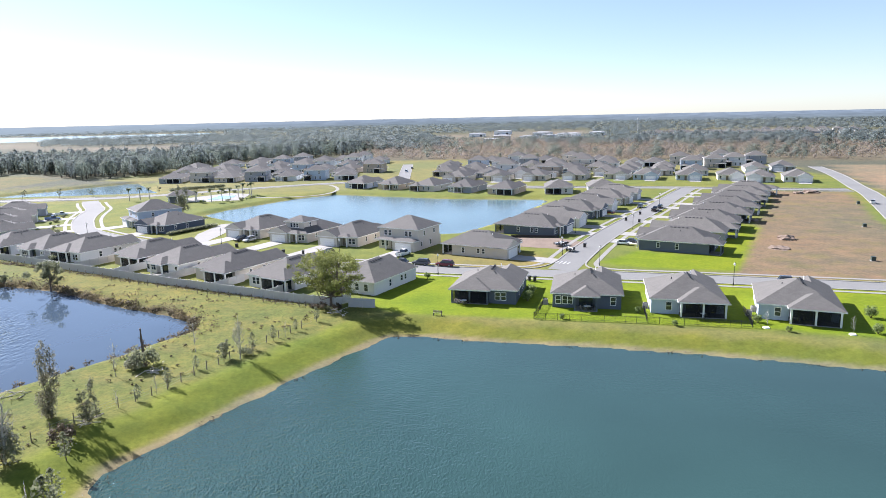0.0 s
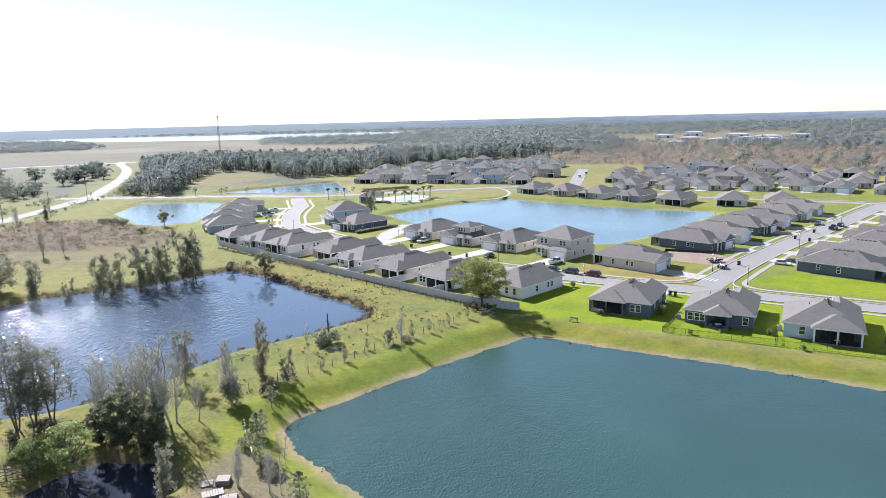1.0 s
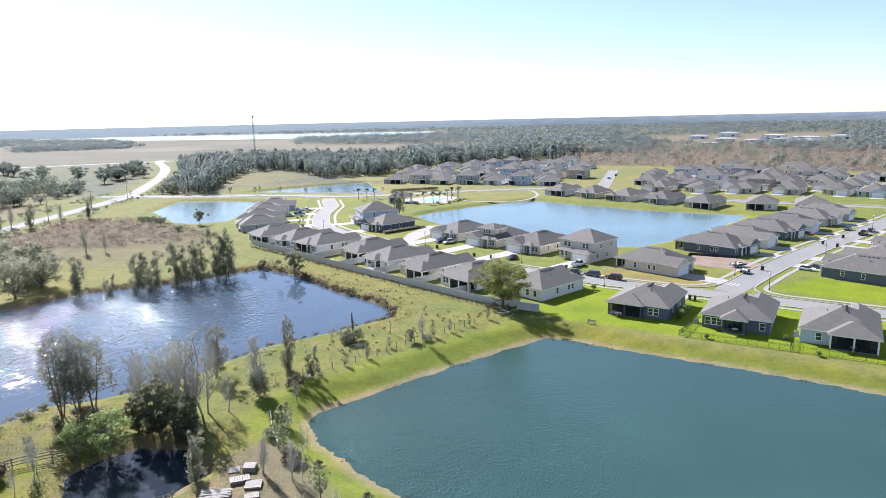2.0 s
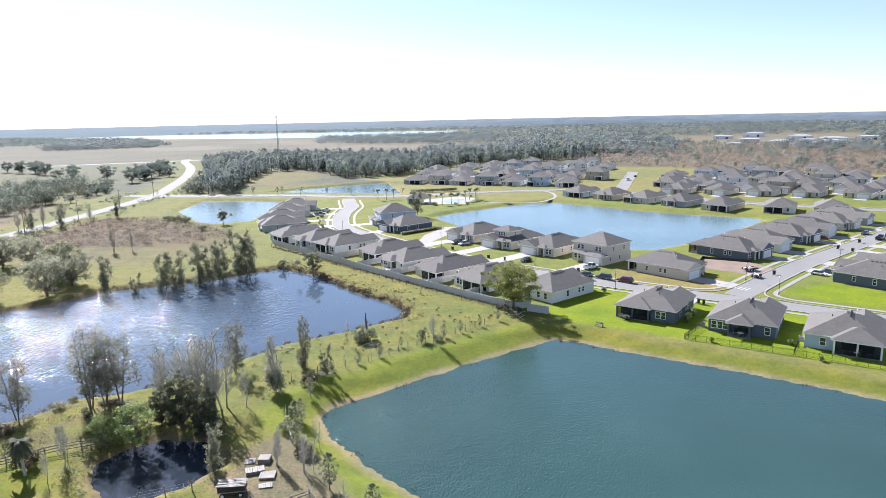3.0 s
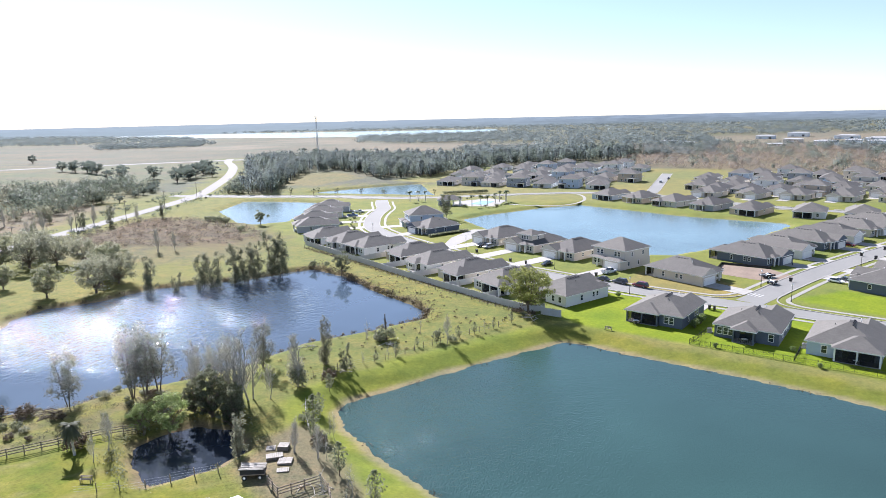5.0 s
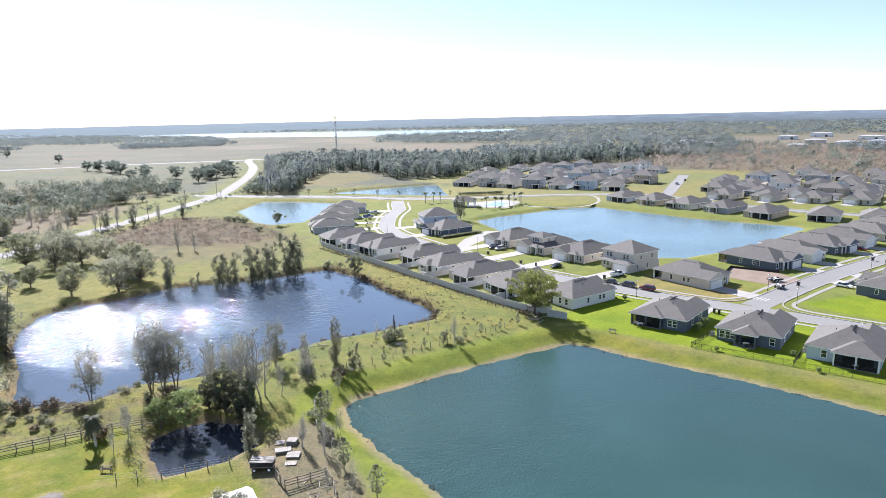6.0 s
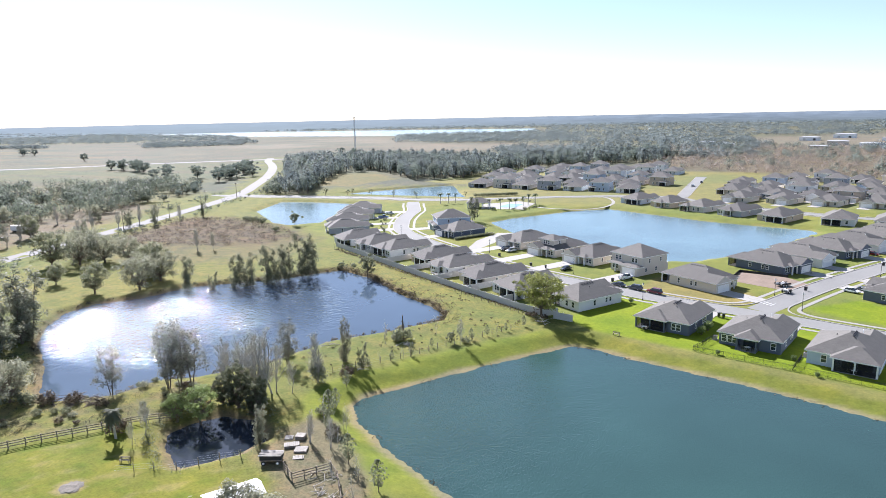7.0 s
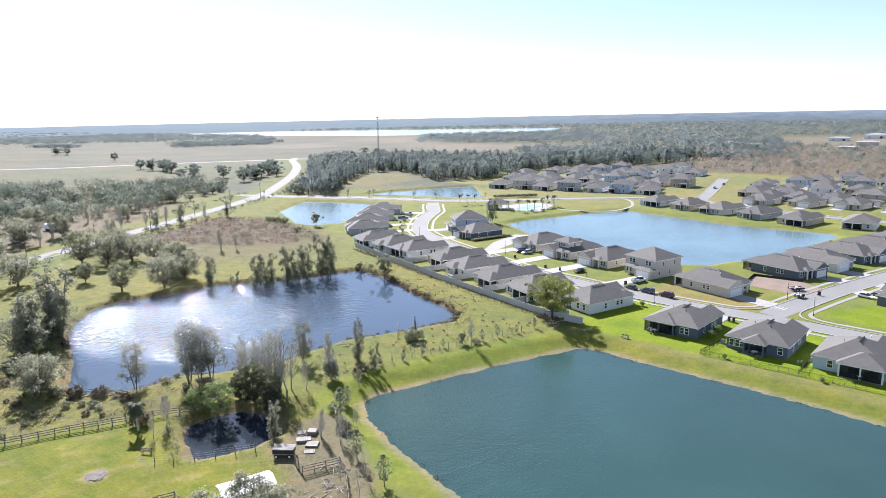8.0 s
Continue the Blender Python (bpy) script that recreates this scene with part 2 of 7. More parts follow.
M["glass"], M["screen"] = glass_material(), screen_material()
LEAF = {
    "oak": foliage("oak_leaves", (0.205, 0.235, 0.065), 0.45, 0.5, (0.36, 0.38, 0.12), gaps=0.1),
    "dark": foliage("dark_leaves", (0.175, 0.2, 0.12), 0.45, 0.6, (0.3, 0.31, 0.2), gaps=0.22),
    "slim": foliage("slender_leaves", (0.18, 0.185, 0.125), 0.5, 0.5, (0.34, 0.32, 0.22), gaps=0.22),
    "bank": foliage("bank_tree_leaves", (0.125, 0.14, 0.092), 0.5, 0.5, (0.25, 0.26, 0.17), gaps=0.1),
    "bright": foliage("bright_leaves", (0.22, 0.29, 0.1), 0.4, 0.5, (0.36, 0.43, 0.18), gaps=0.22),
    "gum": foliage("gum_leaves", (0.165, 0.172, 0.128), 0.5, 0.55, (0.3, 0.295, 0.22), gaps=0.06),
    "pasture": foliage("pasture_oak_leaves", (0.19, 0.21, 0.125), 0.45, 0.55, (0.35, 0.36, 0.23), gaps=0.22),
    "grey": foliage("grey_green_leaves", (0.24, 0.255, 0.175), 0.45, 0.55, (0.42, 0.42, 0.3), gaps=0.22),
    "brown": foliage("dry_leaves", (0.12, 0.095, 0.065), 0.35, 0.3, None, 0.05),
    "palm": foliage("palm_fronds", (0.08, 0.11, 0.045), 0.4, 0.3),
    # wood and pine: paled and blued in the base colour to stand for haze
    "wood": foliage("haze_paled_forest_leaves", (0.143, 0.185, 0.162), 0.2, 0.7, (0.195, 0.22, 0.178), 0.04, 0.42),
    "pine": foliage("haze_blued_pine_needles", (0.155, 0.19, 0.19), 0.18, 0.7, (0.19, 0.22, 0.212), 0.04, 0.42),
    "thicket": foliage("thicket_leaves", (0.15, 0.155, 0.105), 0.3, 0.6, (0.2, 0.175, 0.12), 0.05, 0.4),
    "roadside": foliage("roadside_leaves", (0.125, 0.155, 0.125), 0.3, 0.6, (0.185, 0.21, 0.155), 0.04, 0.3),
    "weeds": foliage("weed_leaves", (0.2, 0.168, 0.128), 0.25, 0.5, (0.24, 0.2, 0.15), 0.03, 0.45),
    "rim": foliage("bank_weed_leaves", (0.12, 0.1, 0.065), 0.4, 0.45, (0.17, 0.145, 0.09), 0.03, 0.2),
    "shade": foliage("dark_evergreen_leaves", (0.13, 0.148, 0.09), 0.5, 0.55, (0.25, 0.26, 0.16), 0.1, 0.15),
    "scrub": foliage("scrub_leaves", (0.265, 0.232, 0.195), 0.16, 0.5, (0.31, 0.265, 0.22), 0.1, 0.5),
}
M["poolwater"] = water("pool_water", (0.22, 0.38, 0.42), 0.01, 2.0, 0.1)
M["still"] = water("still_water", (0.02, 0.026, 0.035), 0.004, 1.5, 0.03)

# ---- helpers for meshes ----
def part(name, bm, material, parent=None, label=""):
    """One mesh object out of a bmesh (or a mesh), under a thing or a part."""
    if isinstance(bm, bmesh.types.BMesh):
        me = bpy.data.meshes.new(name)
        bm.to_mesh(me)
        bm.free()
    else:
        me = bm
    for mm in material if isinstance(material, (list, tuple)) else [material]:
        if len(me.materials) < (len(material) if isinstance(material, (list, tuple)) else 1):
            me.materials.append(mm)
    ob = new(name, me)
    if parent:
        ob.parent = parent
    if label:
        ob["label"] = label
    return ob


def mesh_from(name, verts, faces):
    me = bpy.data.meshes.new(name)
    me.from_pydata([tuple(v) for v in verts], [], [tuple(f) for f in faces])
    me.update()
    return me


def box(bm, x0, x1, y0, y1, z0, z1, mi=0):
    v = [bm.verts.new(p) for p in ((x0, y0, z0), (x1, y0, z0), (x1, y1, z0), (x0, y1, z0), (x0, y0, z1), (x1, y0, z1), (x1, y1, z1), (x0, y1, z1))]
    for f in ((3, 2, 1, 0), (4, 5, 6, 7), (0, 1, 5, 4), (1, 2, 6, 5), (2, 3, 7, 6), (3, 0, 4, 7)):
        bm.faces.new([v[i] for i in f]).material_index = mi
    return v


def tube(bm, pts, radii, seg=6, mi=0):
    """A tapered tube along a line of points."""
    rings = []
    for i, (p, r) in enumerate(zip(pts, radii)):
        p = Vector(p)
        d = Vector(pts[min(i + 1, len(pts) - 1)]) - Vector(pts[max(i - 1, 0)])
        q = d.normalized().to_track_quat("Z", "Y") if d.length else Euler().to_quaternion()
        rings.append([bm.verts.new(p + q @ Vector((r * math.cos(a), r * math.sin(a), 0))) for a in [2 * math.pi * k / seg for k in range(seg)]])
    for a, b in zip(rings, rings[1:]):
        for k in range(seg):
            bm.faces.new((a[k], a[(k + 1) % seg], b[(k + 1) % seg], b[k])).material_index = mi
    bm.faces.new(rings[-1]).material_index = mi
    bm.faces.new(rings[0][::-1]).material_index = mi


def smooth_line(pts, step=2.0):
    """Points every step metres along a smooth curve through pts."""
    p = np.array(pts, float)
    p = np.vstack([2 * p[0] - p[1], p, 2 * p[-1] - p[-2]])
    out = []
    for i in range(1, len(p) - 2):
        n = max(1, int(np.linalg.norm(p[i + 1] - p[i]) / step))
        for k in range(n):
            t = k / n
            a, b, c, d = p[i - 1:i + 3]
            out.append(0.5 * (2 * b + (c - a) * t + (2 * a - 5 * b + 4 * c - d) * t * t + (3 * b - a - 3 * c + d) * t ** 3))
    out.append(p[-2])
    return np.array(out)


def signed(poly, X, Y):
    """Distance to a closed outline, negative inside."""
    p = np.array(poly, float)
    best, inside = np.full(X.shape, 1e9), np.zeros(X.shape, bool)
    for (ax, ay), (bx, by) in zip(p, np.roll(p, -1, 0)):
        dx, dy = bx - ax, by - ay
        t = np.clip(((X - ax) * dx + (Y - ay) * dy) / (dx * dx + dy * dy + 1e-9), 0, 1)
        best = np.minimum(best, np.hypot(X - ax - t * dx, Y - ay - t * dy))
        inside ^= ((ay > Y) != (by > Y)) & (X < dx * (Y - ay) / (dy if abs(dy) > 1e-9 else 1e-9) + ax)
    return np.where(inside, -best, best)


def line_dist(pts, X, Y):
    best = np.full(X.shape, 1e9)
    for (ax, ay), (bx, by) in zip(pts, pts[1:]):
        dx, dy = bx - ax, by - ay
        t = np.clip(((X - ax) * dx + (Y - ay) * dy) / (dx * dx + dy * dy + 1e-9), 0, 1)
        best = np.minimum(best, np.hypot(X - ax - t * dx, Y - ay - t * dy))
    return best


def step01(a, b, x):
    t = np.clip((x - a) / (b - a), 0, 1)
    return t * t * (3 - 2 * t)


def wobble(X, Y, scale, seed=0):
    """Cheap smooth noise from -1 to 1 over arrays."""
    r = np.random.RandomState(seed)
    s = np.zeros(X.shape)
    for k in range(7):
        a, f, ph = r.uniform(0, 2 * math.pi), r.uniform(0.6, 1.8) / scale, r.uniform(0, 6.28)
        s += np.sin((X * math.cos(a) + Y * math.sin(a)) * f * 2 * math.pi + ph)
    return s / 4.0


# ---- waters: outline, level, width of the bank ----
LAGOON = [(-9, 104.6), (-2.5, 104), (6, 101.2), (18, 98.6), (27, 96.6), (37, 93.6), (48, 90.2), (60, 85.6), (110, 66), (160, 40), (130, -30), (70, -12), (30, 17),
          (-5.4, 40.9), (-13.1, 44.9), (-22, 49.2), (-31.5, 55.5), (-35.3, 59.7), (-35.3, 63.2), (-31.8, 69.3), (-25, 81), (-16.5, 94)]
POND = [(-98, 143.6), (-83, 138), (-64, 124.7), (-50.6, 117.8), (-45.3, 112.9), (-43.8, 107.7), (-48.3, 100), (-53.4, 92.5), (-59.5, 84.4), (-61.6, 77.4), (-63.2, 68.1), (-70.4, 57.5),
        (-76.6, 52.8), (-78.1, 44.7), (-87.1, 36.7), (-93.3, 39.6), (-104.7, 47.7), (-120.7, 56.4), (-129.7, 64.1), (-137.7, 74.1), (-138.2, 83.1), (-131, 93.3), (-128.5, 107),
        (-117.9, 117.4), (-107.7, 128.6), (-103.5, 136.4)]
PUDDLE = [(-53.9, 34.6), (-46.3, 30.4), (-43.3, 33.8), (-41.2, 37.4), (-40.5, 42.5), (-46, 47.2), (-52.3, 46.2), (-55.2, 42.4), (-56.5, 37.5)]
LAKE = [(-90, 249.5), (-85, 264.6), (-64, 298.3), (-50, 310), (-29.6, 300), (-15, 293), (0, 285.5), (19.5, 280), (40.7, 276), (43, 269.8), (32, 245), (24, 228), (16.5, 215), (4.5, 198.8),
        (-8, 195), (-28, 203), (-50, 213), (-70, 228)]
ENTRY_POND = [(-223.4, 240.6), (-238, 278), (-215.7, 283.4), (-186.8, 285), (-180.1, 257.4), (-166, 220), (-174, 210.4), (-186.4, 212.4)]
BACK_POND = [(-224, 322), (-180, 326), (-140, 330), (-152.4, 347.5), (-178.9, 390.8), (-192.3, 376), (-217.4, 341)]
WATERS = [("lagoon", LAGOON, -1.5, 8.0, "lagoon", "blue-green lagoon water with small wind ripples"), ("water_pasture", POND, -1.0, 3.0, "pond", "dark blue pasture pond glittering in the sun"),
          ("water_pool", PUDDLE, -1.0, 2.5, "still", "small black pond under overhanging trees"), ("water_lake", LAKE, -1.0, 5.0, "lake", "pale blue lake among the houses"),
          ("water_entry", ENTRY_POND, -1.0, 4.0, "lake", "pale blue pond beside the entrance road"), ("water_back", BACK_POND, -1.0, 4.0, "lake", "pale blue pond behind the entrance")]


def ground_height(X, Y):
    z = 0.12 * wobble(X, Y, 14, 3) * step01(-20, -32, X) * step01(140, 120, Y + 0.52 * (X + 30))
    for _, poly, level, bank, _, _ in WATERS:
        s = signed(poly, X, Y) + 0.35 * wobble(X, Y, 7, 11) + 0.1 * wobble(X, Y, 2.2, 12)
        out = level * (1 - step01(0, bank, s)) + z * step01(0, bank, s)
        z = np.where(s < bank, np.where(s > 0, out, np.maximum(level + 0.3 * s, level - 2.5)), z)
    return z


RIVER = [(-4400, 2250), (-2200, 1560), (-1264, 1334), (-935, 1319), (-790, 1347), (-572, 1688), (-653, 1919), (-1100, 1850), (-1673, 1766), (-2300, 1800), (-4400, 2600)]
LAWN = (0.134, 0.176, 0.01)
MEADOW = (0.112, 0.127, 0.019)
MOWN = (0.13, 0.145, 0.036)
PASTURE = (0.123, 0.13, 0.037)
BANK = (0.13, 0.14, 0.025)
SAND = (0.2, 0.168, 0.112)
DIRT = (0.152, 0.118, 0.083)
BROWN = (0.082, 0.065, 0.046)
# far fields: greyed and blued in the colour, standing for haze
HAZY_FIELD = (0.081, 0.087, 0.07)
WOODS = (0.1, 0.1, 0.065)
SCRUB = (0.118, 0.102, 0.076)
VILLAGE = [(-120, 171), (-17, 117.5), (-5, 112.5), (15, 108.3), (49, 101), (90, 86), (140, 150), (200, 330), (210, 440), (100, 500), (-60, 540), (-190, 520), (-205, 400), (-165, 392), (-160, 340), (-210, 300), (-175, 215)]
FRONT_LAWN = [(-15, 118), (-5, 112.5), (15, 108.3), (49, 101), (84, 89), (96, 119), (60, 130), (20, 138), (-8, 147)]
SOD = [(-5, 153), (6, 147.8), (21, 146), (27, 153), (24, 160), (8, 175), (-2, 168)]
CORNER_LAWN = [(36, 150), (46, 144), (64, 139.5), (71, 152), (95, 195), (85, 200), (60, 157), (49, 163)]
DIRT_LOT = [(61.5, 136), (70, 151), (92, 193), (122, 243), (139, 280), (166, 273), (160, 255), (134, 203), (118, 160), (98, 125)]
DIRT_FAR = [(187, 280), (200, 316), (222, 370), (240, 405), (380, 360), (300, 230), (186, 255)]
BROWN_FIELD = [(-226, 148), (-243, 205), (-205, 212), (-173, 202), (-148, 184), (-150, 166), (-175, 152), (-200, 146)]
FALLOW = [(-222, 118), (-240, 205), (-205, 212), (-140, 184), (-125, 152), (-150, 130), (-180, 122)]
NEAR_FIELD = [(-1000, 240), (-732, 362), (-618, 477), (-520, 570), (-440, 480), (-350, 360), (-420, 290), (-560, 200), (-760, 130)]
TAN_FIELD = [(-273, 350), (-327, 426), (-293, 464), (-238, 413), (-244, 359)]
YARD = [(-39, 45), (-38, 51), (-33, 52), (-27, 46), (-18, 38), (-10, 26), (-8, 14), (-20, 14), (-29, 33), (-37, 36)]
PADDOCK = [(-80, 15), (-62, 38), (-57, 33), (-45, 28), (-38, 33), (-30, 32), (-20, 0), (-80, -20)]
WOOD_A = [(-255, 300), (-240, 310), (-264, 345), (-312, 440), (-300, 478), (-225, 412), (-187, 432), (-180, 500), (-165, 552), (-84, 620), (-70, 690), (-105, 760), (-160, 665), (-215, 590), (-320, 612), (-385, 605), (-440, 560), (-425, 500), (-370, 440), (-320, 380), (-280, 322)]
SCRUB_B = [(-80, 560), (20, 520), (67, 500), (165, 470), (225, 450), (290, 430), (640, 380), (700, 620), (447, 700), (217, 806), (104, 912), (-105, 880)]
SCRUB_C = [(-312, 135), (-300, 165), (-288, 195), (-312, 238), (-322, 280), (-380, 352), (-408, 318), (-445, 268), (-500, 220), (-640, 170), (-560, 60), (-420, 40)]
ROADSIDE = [(-225, 60), (-245, 120), (-262, 180), (-288, 225), (-320, 245), (-330, 140), (-420, 30), (-300, 0)]


FAR_WOODS = [[(-600, 1000), (-284, 1025), (-380, 1440), (-790, 1330)], [(-3475, 1790), (-1759, 1402), (-1327, 1377), (-1084, 1124), (-1230, 977), (-1568, 796), (-3000, 1000)], [(-1067, 846), (-1039, 1096), (-862, 908), (-967, 778)],
             [(-1330, 725), (-1300, 765), (-1215, 760), (-1210, 735)]]
CLEARINGS = [[(-919, 1150), (-700, 1000), (-503, 850), (-456, 780), (-245, 860), (-265, 1000), (-503, 965), (-800, 1290)], [(0, 900), (70, 960), (107, 900), (90, 774), (19, 789)], [(30, 900), (190, 880), (240, 1010), (290, 1330), (-20, 1250), (-10, 1030)],
             [(280, 975), (395, 895), (560, 860), (670, 1040), (640, 1190), (420, 1230), (330, 1110)], [(-894, 890), (-794, 957), (-662, 887), (-713, 777)]]


def forest(X, Y):
    """1 where the far woods stand."""
    d, ang = np.hypot(X + 40, Y), np.arctan2(-(X + 40), Y)
    w = wobble(X, Y, 95, 5)
    m = step01(660, 740, d + 40 * w) * step01(0.36, 0.3, ang + 0.03 * w) * step01(-0.62, -0.42, w + 0.4 * wobble(X, Y, 260, 9)) * step01(-60, 60, np.minimum(signed(SCRUB_B, X, Y) + 40, 200) + 60)
    m = np.maximum(m, step01(1750, 1900, d + 60 * w))
    for poly in FAR_WOODS:
        m = np.maximum(m, step01(20, -20, signed(poly, X, Y) + 25 * w))
    for poly in CLEARINGS:
        m = m * step01(-5, 25, signed(poly, X, Y) + 12 * w)
    return m * step01(20, 50, signed(RIVER, X, Y))


COUNTY_RD = smooth_line([(-190, 20), (-215, 90), (-238, 164), (-279, 278), (-320, 345), (-367, 412), (-420, 478), (-461, 522), (-495, 556), (-530, 600)], 6)


def paint(X, Y):
    """The ground's cover, place by place."""
    col = np.empty(X.shape + (3,))
    col[:] = HAZY_FIELD
    w1, w2 = wobble(X, Y, 9, 21), wobble(X, Y, 40, 22)

    def lay(c, mask):
        col[:] = col * (1 - mask[..., None]) + np.array(c) * mask[..., None]

    far = np.hypot(X, Y)
    # far tan patches, haze greyed into their colour too
    lay((0.12, 0.112, 0.085), 0.5 * step01(-0.3, 0.5, wobble(X, Y, 130, 23)) * step01(500, 700, far))
    lay((0.086, 0.098, 0.056), 0.8 * step01(25, -25, signed(NEAR_FIELD, X, Y) + 20 * w2))
    lay((0.1, 0.088, 0.068), 0.55 * step01(0.0, 0.5, wobble(X, 2.5 * Y, 240, 26)) * step01(450, 560, far) * step01(-300, -450, X))
    lay(WOODS, forest(X, Y))
    for poly in CLEARINGS:
        lay((0.152, 0.136, 0.112), 0.75 * step01(15, -15, signed(poly, X, Y) + 12 * w1))
    lay(PASTURE, step01(330, 280, np.hypot(X + 80, Y - 90) + 15 * w1))
    for c, poly, soft, jag in ((WOODS, WOOD_A, 12, 8), (SCRUB, SCRUB_B, 15, 10), ((0.1, 0.1, 0.05), SCRUB_C, 15, 10), ((0.125, 0.102, 0.075), ROADSIDE, 12, 8), (MOWN, VILLAGE, 1.5, 0.6), (LAWN, FRONT_LAWN, 1.2, 0.5), ((0.125, 0.114, 0.055), TAN_FIELD, 5, 3),
                               ((0.112, 0.104, 0.05), FALLOW, 9, 6), (BROWN, BROWN_FIELD, 9, 6), (DIRT, DIRT_LOT, 1.5, 1.0), ((0.2, 0.152, 0.11), DIRT_FAR, 4, 2), (MEADOW, PADDOCK, 4, 2.0), (LAWN, CORNER_LAWN, 1.0, 0.4), ((0.17, 0.148, 0.055), SOD, 1.2, 0.6)):
        lay(c, step01(soft, -soft, signed(poly, X, Y) + jag * w1))
    lay((0.15, 0.148, 0.06), step01(310, 350, Y - 0.2 * X) * step01(8, -8, signed(VILLAGE, X, Y)))
    lay((0.135, 0.125, 0.055), 0.45 * step01(0.15, 0.8, w1 + 0.6 * w2) * step01(1, -1, signed(DIRT_LOT, X, Y)))
    lay((0.14, 0.14, 0.04), 0.5 * step01(0.1, 0.9, w1 + 0.5 * wobble(X, Y, 4, 27)) * step01(2, -2, signed(PADDOCK, X, Y)))
    lay((0.082, 0.118, 0.012), 0.75 * step01(0.0, 0.8, wobble(X, Y, 5, 28) + 0.5 * wobble(X, Y, 1.8, 33)) * step01(2, -2, signed(PADDOCK, X, Y)))
    lay((0.16, 0.152, 0.062), 0.6 * step01(0.35, 0.9, wobble(X, Y, 4, 34) + 0.4 * w1) * step01(2, -2, signed(PADDOCK, X, Y)))
    lay((0.112, 0.106, 0.056), 0.75 * step01(-0.5, 0.4, wobble(X, Y, 5, 35) + 0.4 * w1) * step01(-56, -62, X) * step01(54, 48, Y) * step01(0, 2, signed(PADDOCK, X, Y)))
    lay((0.15, 0.135, 0.055), 0.4 * step01(0.0, 0.9, wobble(X, Y, 11, 29)) * step01(-20, -30, X) * step01(3, 6, signed(PADDOCK, X, Y)) * step01(150, 130, Y + 0.52 * (X + 30)))
    d = line_dist(COUNTY_RD, X, Y)
    lay((0.112, 0.128, 0.04), 0.85 * step01(17, 12, d + 1.5 * w1) * step01(70, 110, Y))
    # the lagoon's mown shoulder, its dry edge, and the muddy rims of the ponds
    s = signed(LAGOON, X, Y)
    lay(BANK, step01(9, 5.5, s + 0.7 * w1) * step01(-1, 0, s))
    left = step01(-12, -18, X) * step01(30, 40, Y)
    lay((0.122, 0.148, 0.021), left * step01(1.6, 3.0, s + 0.5 * w1) * step01(10.5, 7.5, s + 0.8 * w1))
    lay(SAND, 0.85 * step01(2.1, 0.9, s + 0.4 * w1))
    lay((0.2, 0.165, 0.075), 0.4 * step01(2.0, 1.0, np.abs(s - 7.0 + 0.6 * w1)) * step01(-5, 8, X))
    for poly, c, wid in ((POND, (0.115, 0.09, 0.062), 3.2), (PUDDLE, (0.14, 0.11, 0.08), 2.0), (LAKE, (0.2, 0.18, 0.08), 1.8), (ENTRY_POND, (0.2, 0.19, 0.08), 1.5), (BACK_POND, (0.2, 0.19, 0.08), 1.5)):
        lay(c, 0.8 * step01(wid, 0.2, signed(poly, X, Y) + 0.8 * w1))
    lay((0.132, 0.113, 0.08), 0.9 * step01(1.5, -1.5, signed(YARD, X, Y) + w1))
    lay((0.3, 0.24, 0.16), 0.7 * step01(2.2, 1.0, np.hypot(X + 54.3, Y - 19.5) + 0.3 * w1))
    return col


def axis(fine, mid, reach):
    a = np.arange(fine[0], fine[1] + 0.1, 1.0)
    lo, hi = np.arange(mid[0], fine[0], 2.5), np.arange(fine[1] + 2.5, mid[1] + 0.1, 2.5)
    grow, d, x = [], 3.0, 0.0
    while x < reach:
        x += d
        d *= 1.13
        grow.append(x)
    g = np.array(grow)
    return np.concatenate([(mid[0] - g)[::-1], lo, a, hi, mid[1] + g])


def build_ground():
    xs, ys = axis((-142, 72), (-245, 150), 5600), axis((14, 146), (-40, 400), 5600)
    X, Y = np.meshgrid(xs, ys)
    Z = ground_height(X, Y)
    nx, ny = len(xs), len(ys)
    me = bpy.data.meshes.new("ground")
    i = np.arange(nx * ny).reshape(ny, nx)
    q = np.stack([i[:-1, :-1], i[:-1, 1:], i[1:, 1:], i[1:, :-1]], -1).reshape(-1, 4)
    me.vertices.add(nx * ny)
    me.vertices.foreach_set("co", np.stack([X, Y, Z], -1).astype(np.float32).ravel())
    me.loops.add(q.size)
    me.loops.foreach_set("vertex_index", q.astype(np.int32).ravel())
    me.polygons.add(len(q))
    me.polygons.foreach_set("loop_start", np.arange(0, q.size, 4, dtype=np.int32))
    me.update(calc_edges=True)
    me.polygons.foreach_set("use_smooth", np.ones(len(q), bool))
    at = me.attributes.new("cover", "FLOAT_COLOR", "POINT")
    c = np.ones((nx * ny, 4), np.float32)
    c[:, :3] = paint(X, Y).reshape(-1, 3)
    # the fourth channel says how rough the growth is: mown lawns are smooth
    inner = np.minimum(np.minimum(signed(VILLAGE, X, Y), signed(FRONT_LAWN, X, Y)), signed(CORNER_LAWN, X, Y))
    s = signed(LAGOON, X, Y)
    c[:, 3] = np.maximum(step01(-1, 3, inner) * (0.1 + 0.9 * step01(8, 11, s)) * (0.35 + 0.65 * step01(-2, 3, signed(PADDOCK, X, Y))), 0.45 * step01(1, -1, signed(DIRT_LOT, X, Y))).ravel()
    at.data.foreach_set("color", c.ravel())
    tagged(part("ground", me, M["ground"]), "green lawns, olive pasture and bare soil on flat land", "ground", kind="structure")


build_ground()


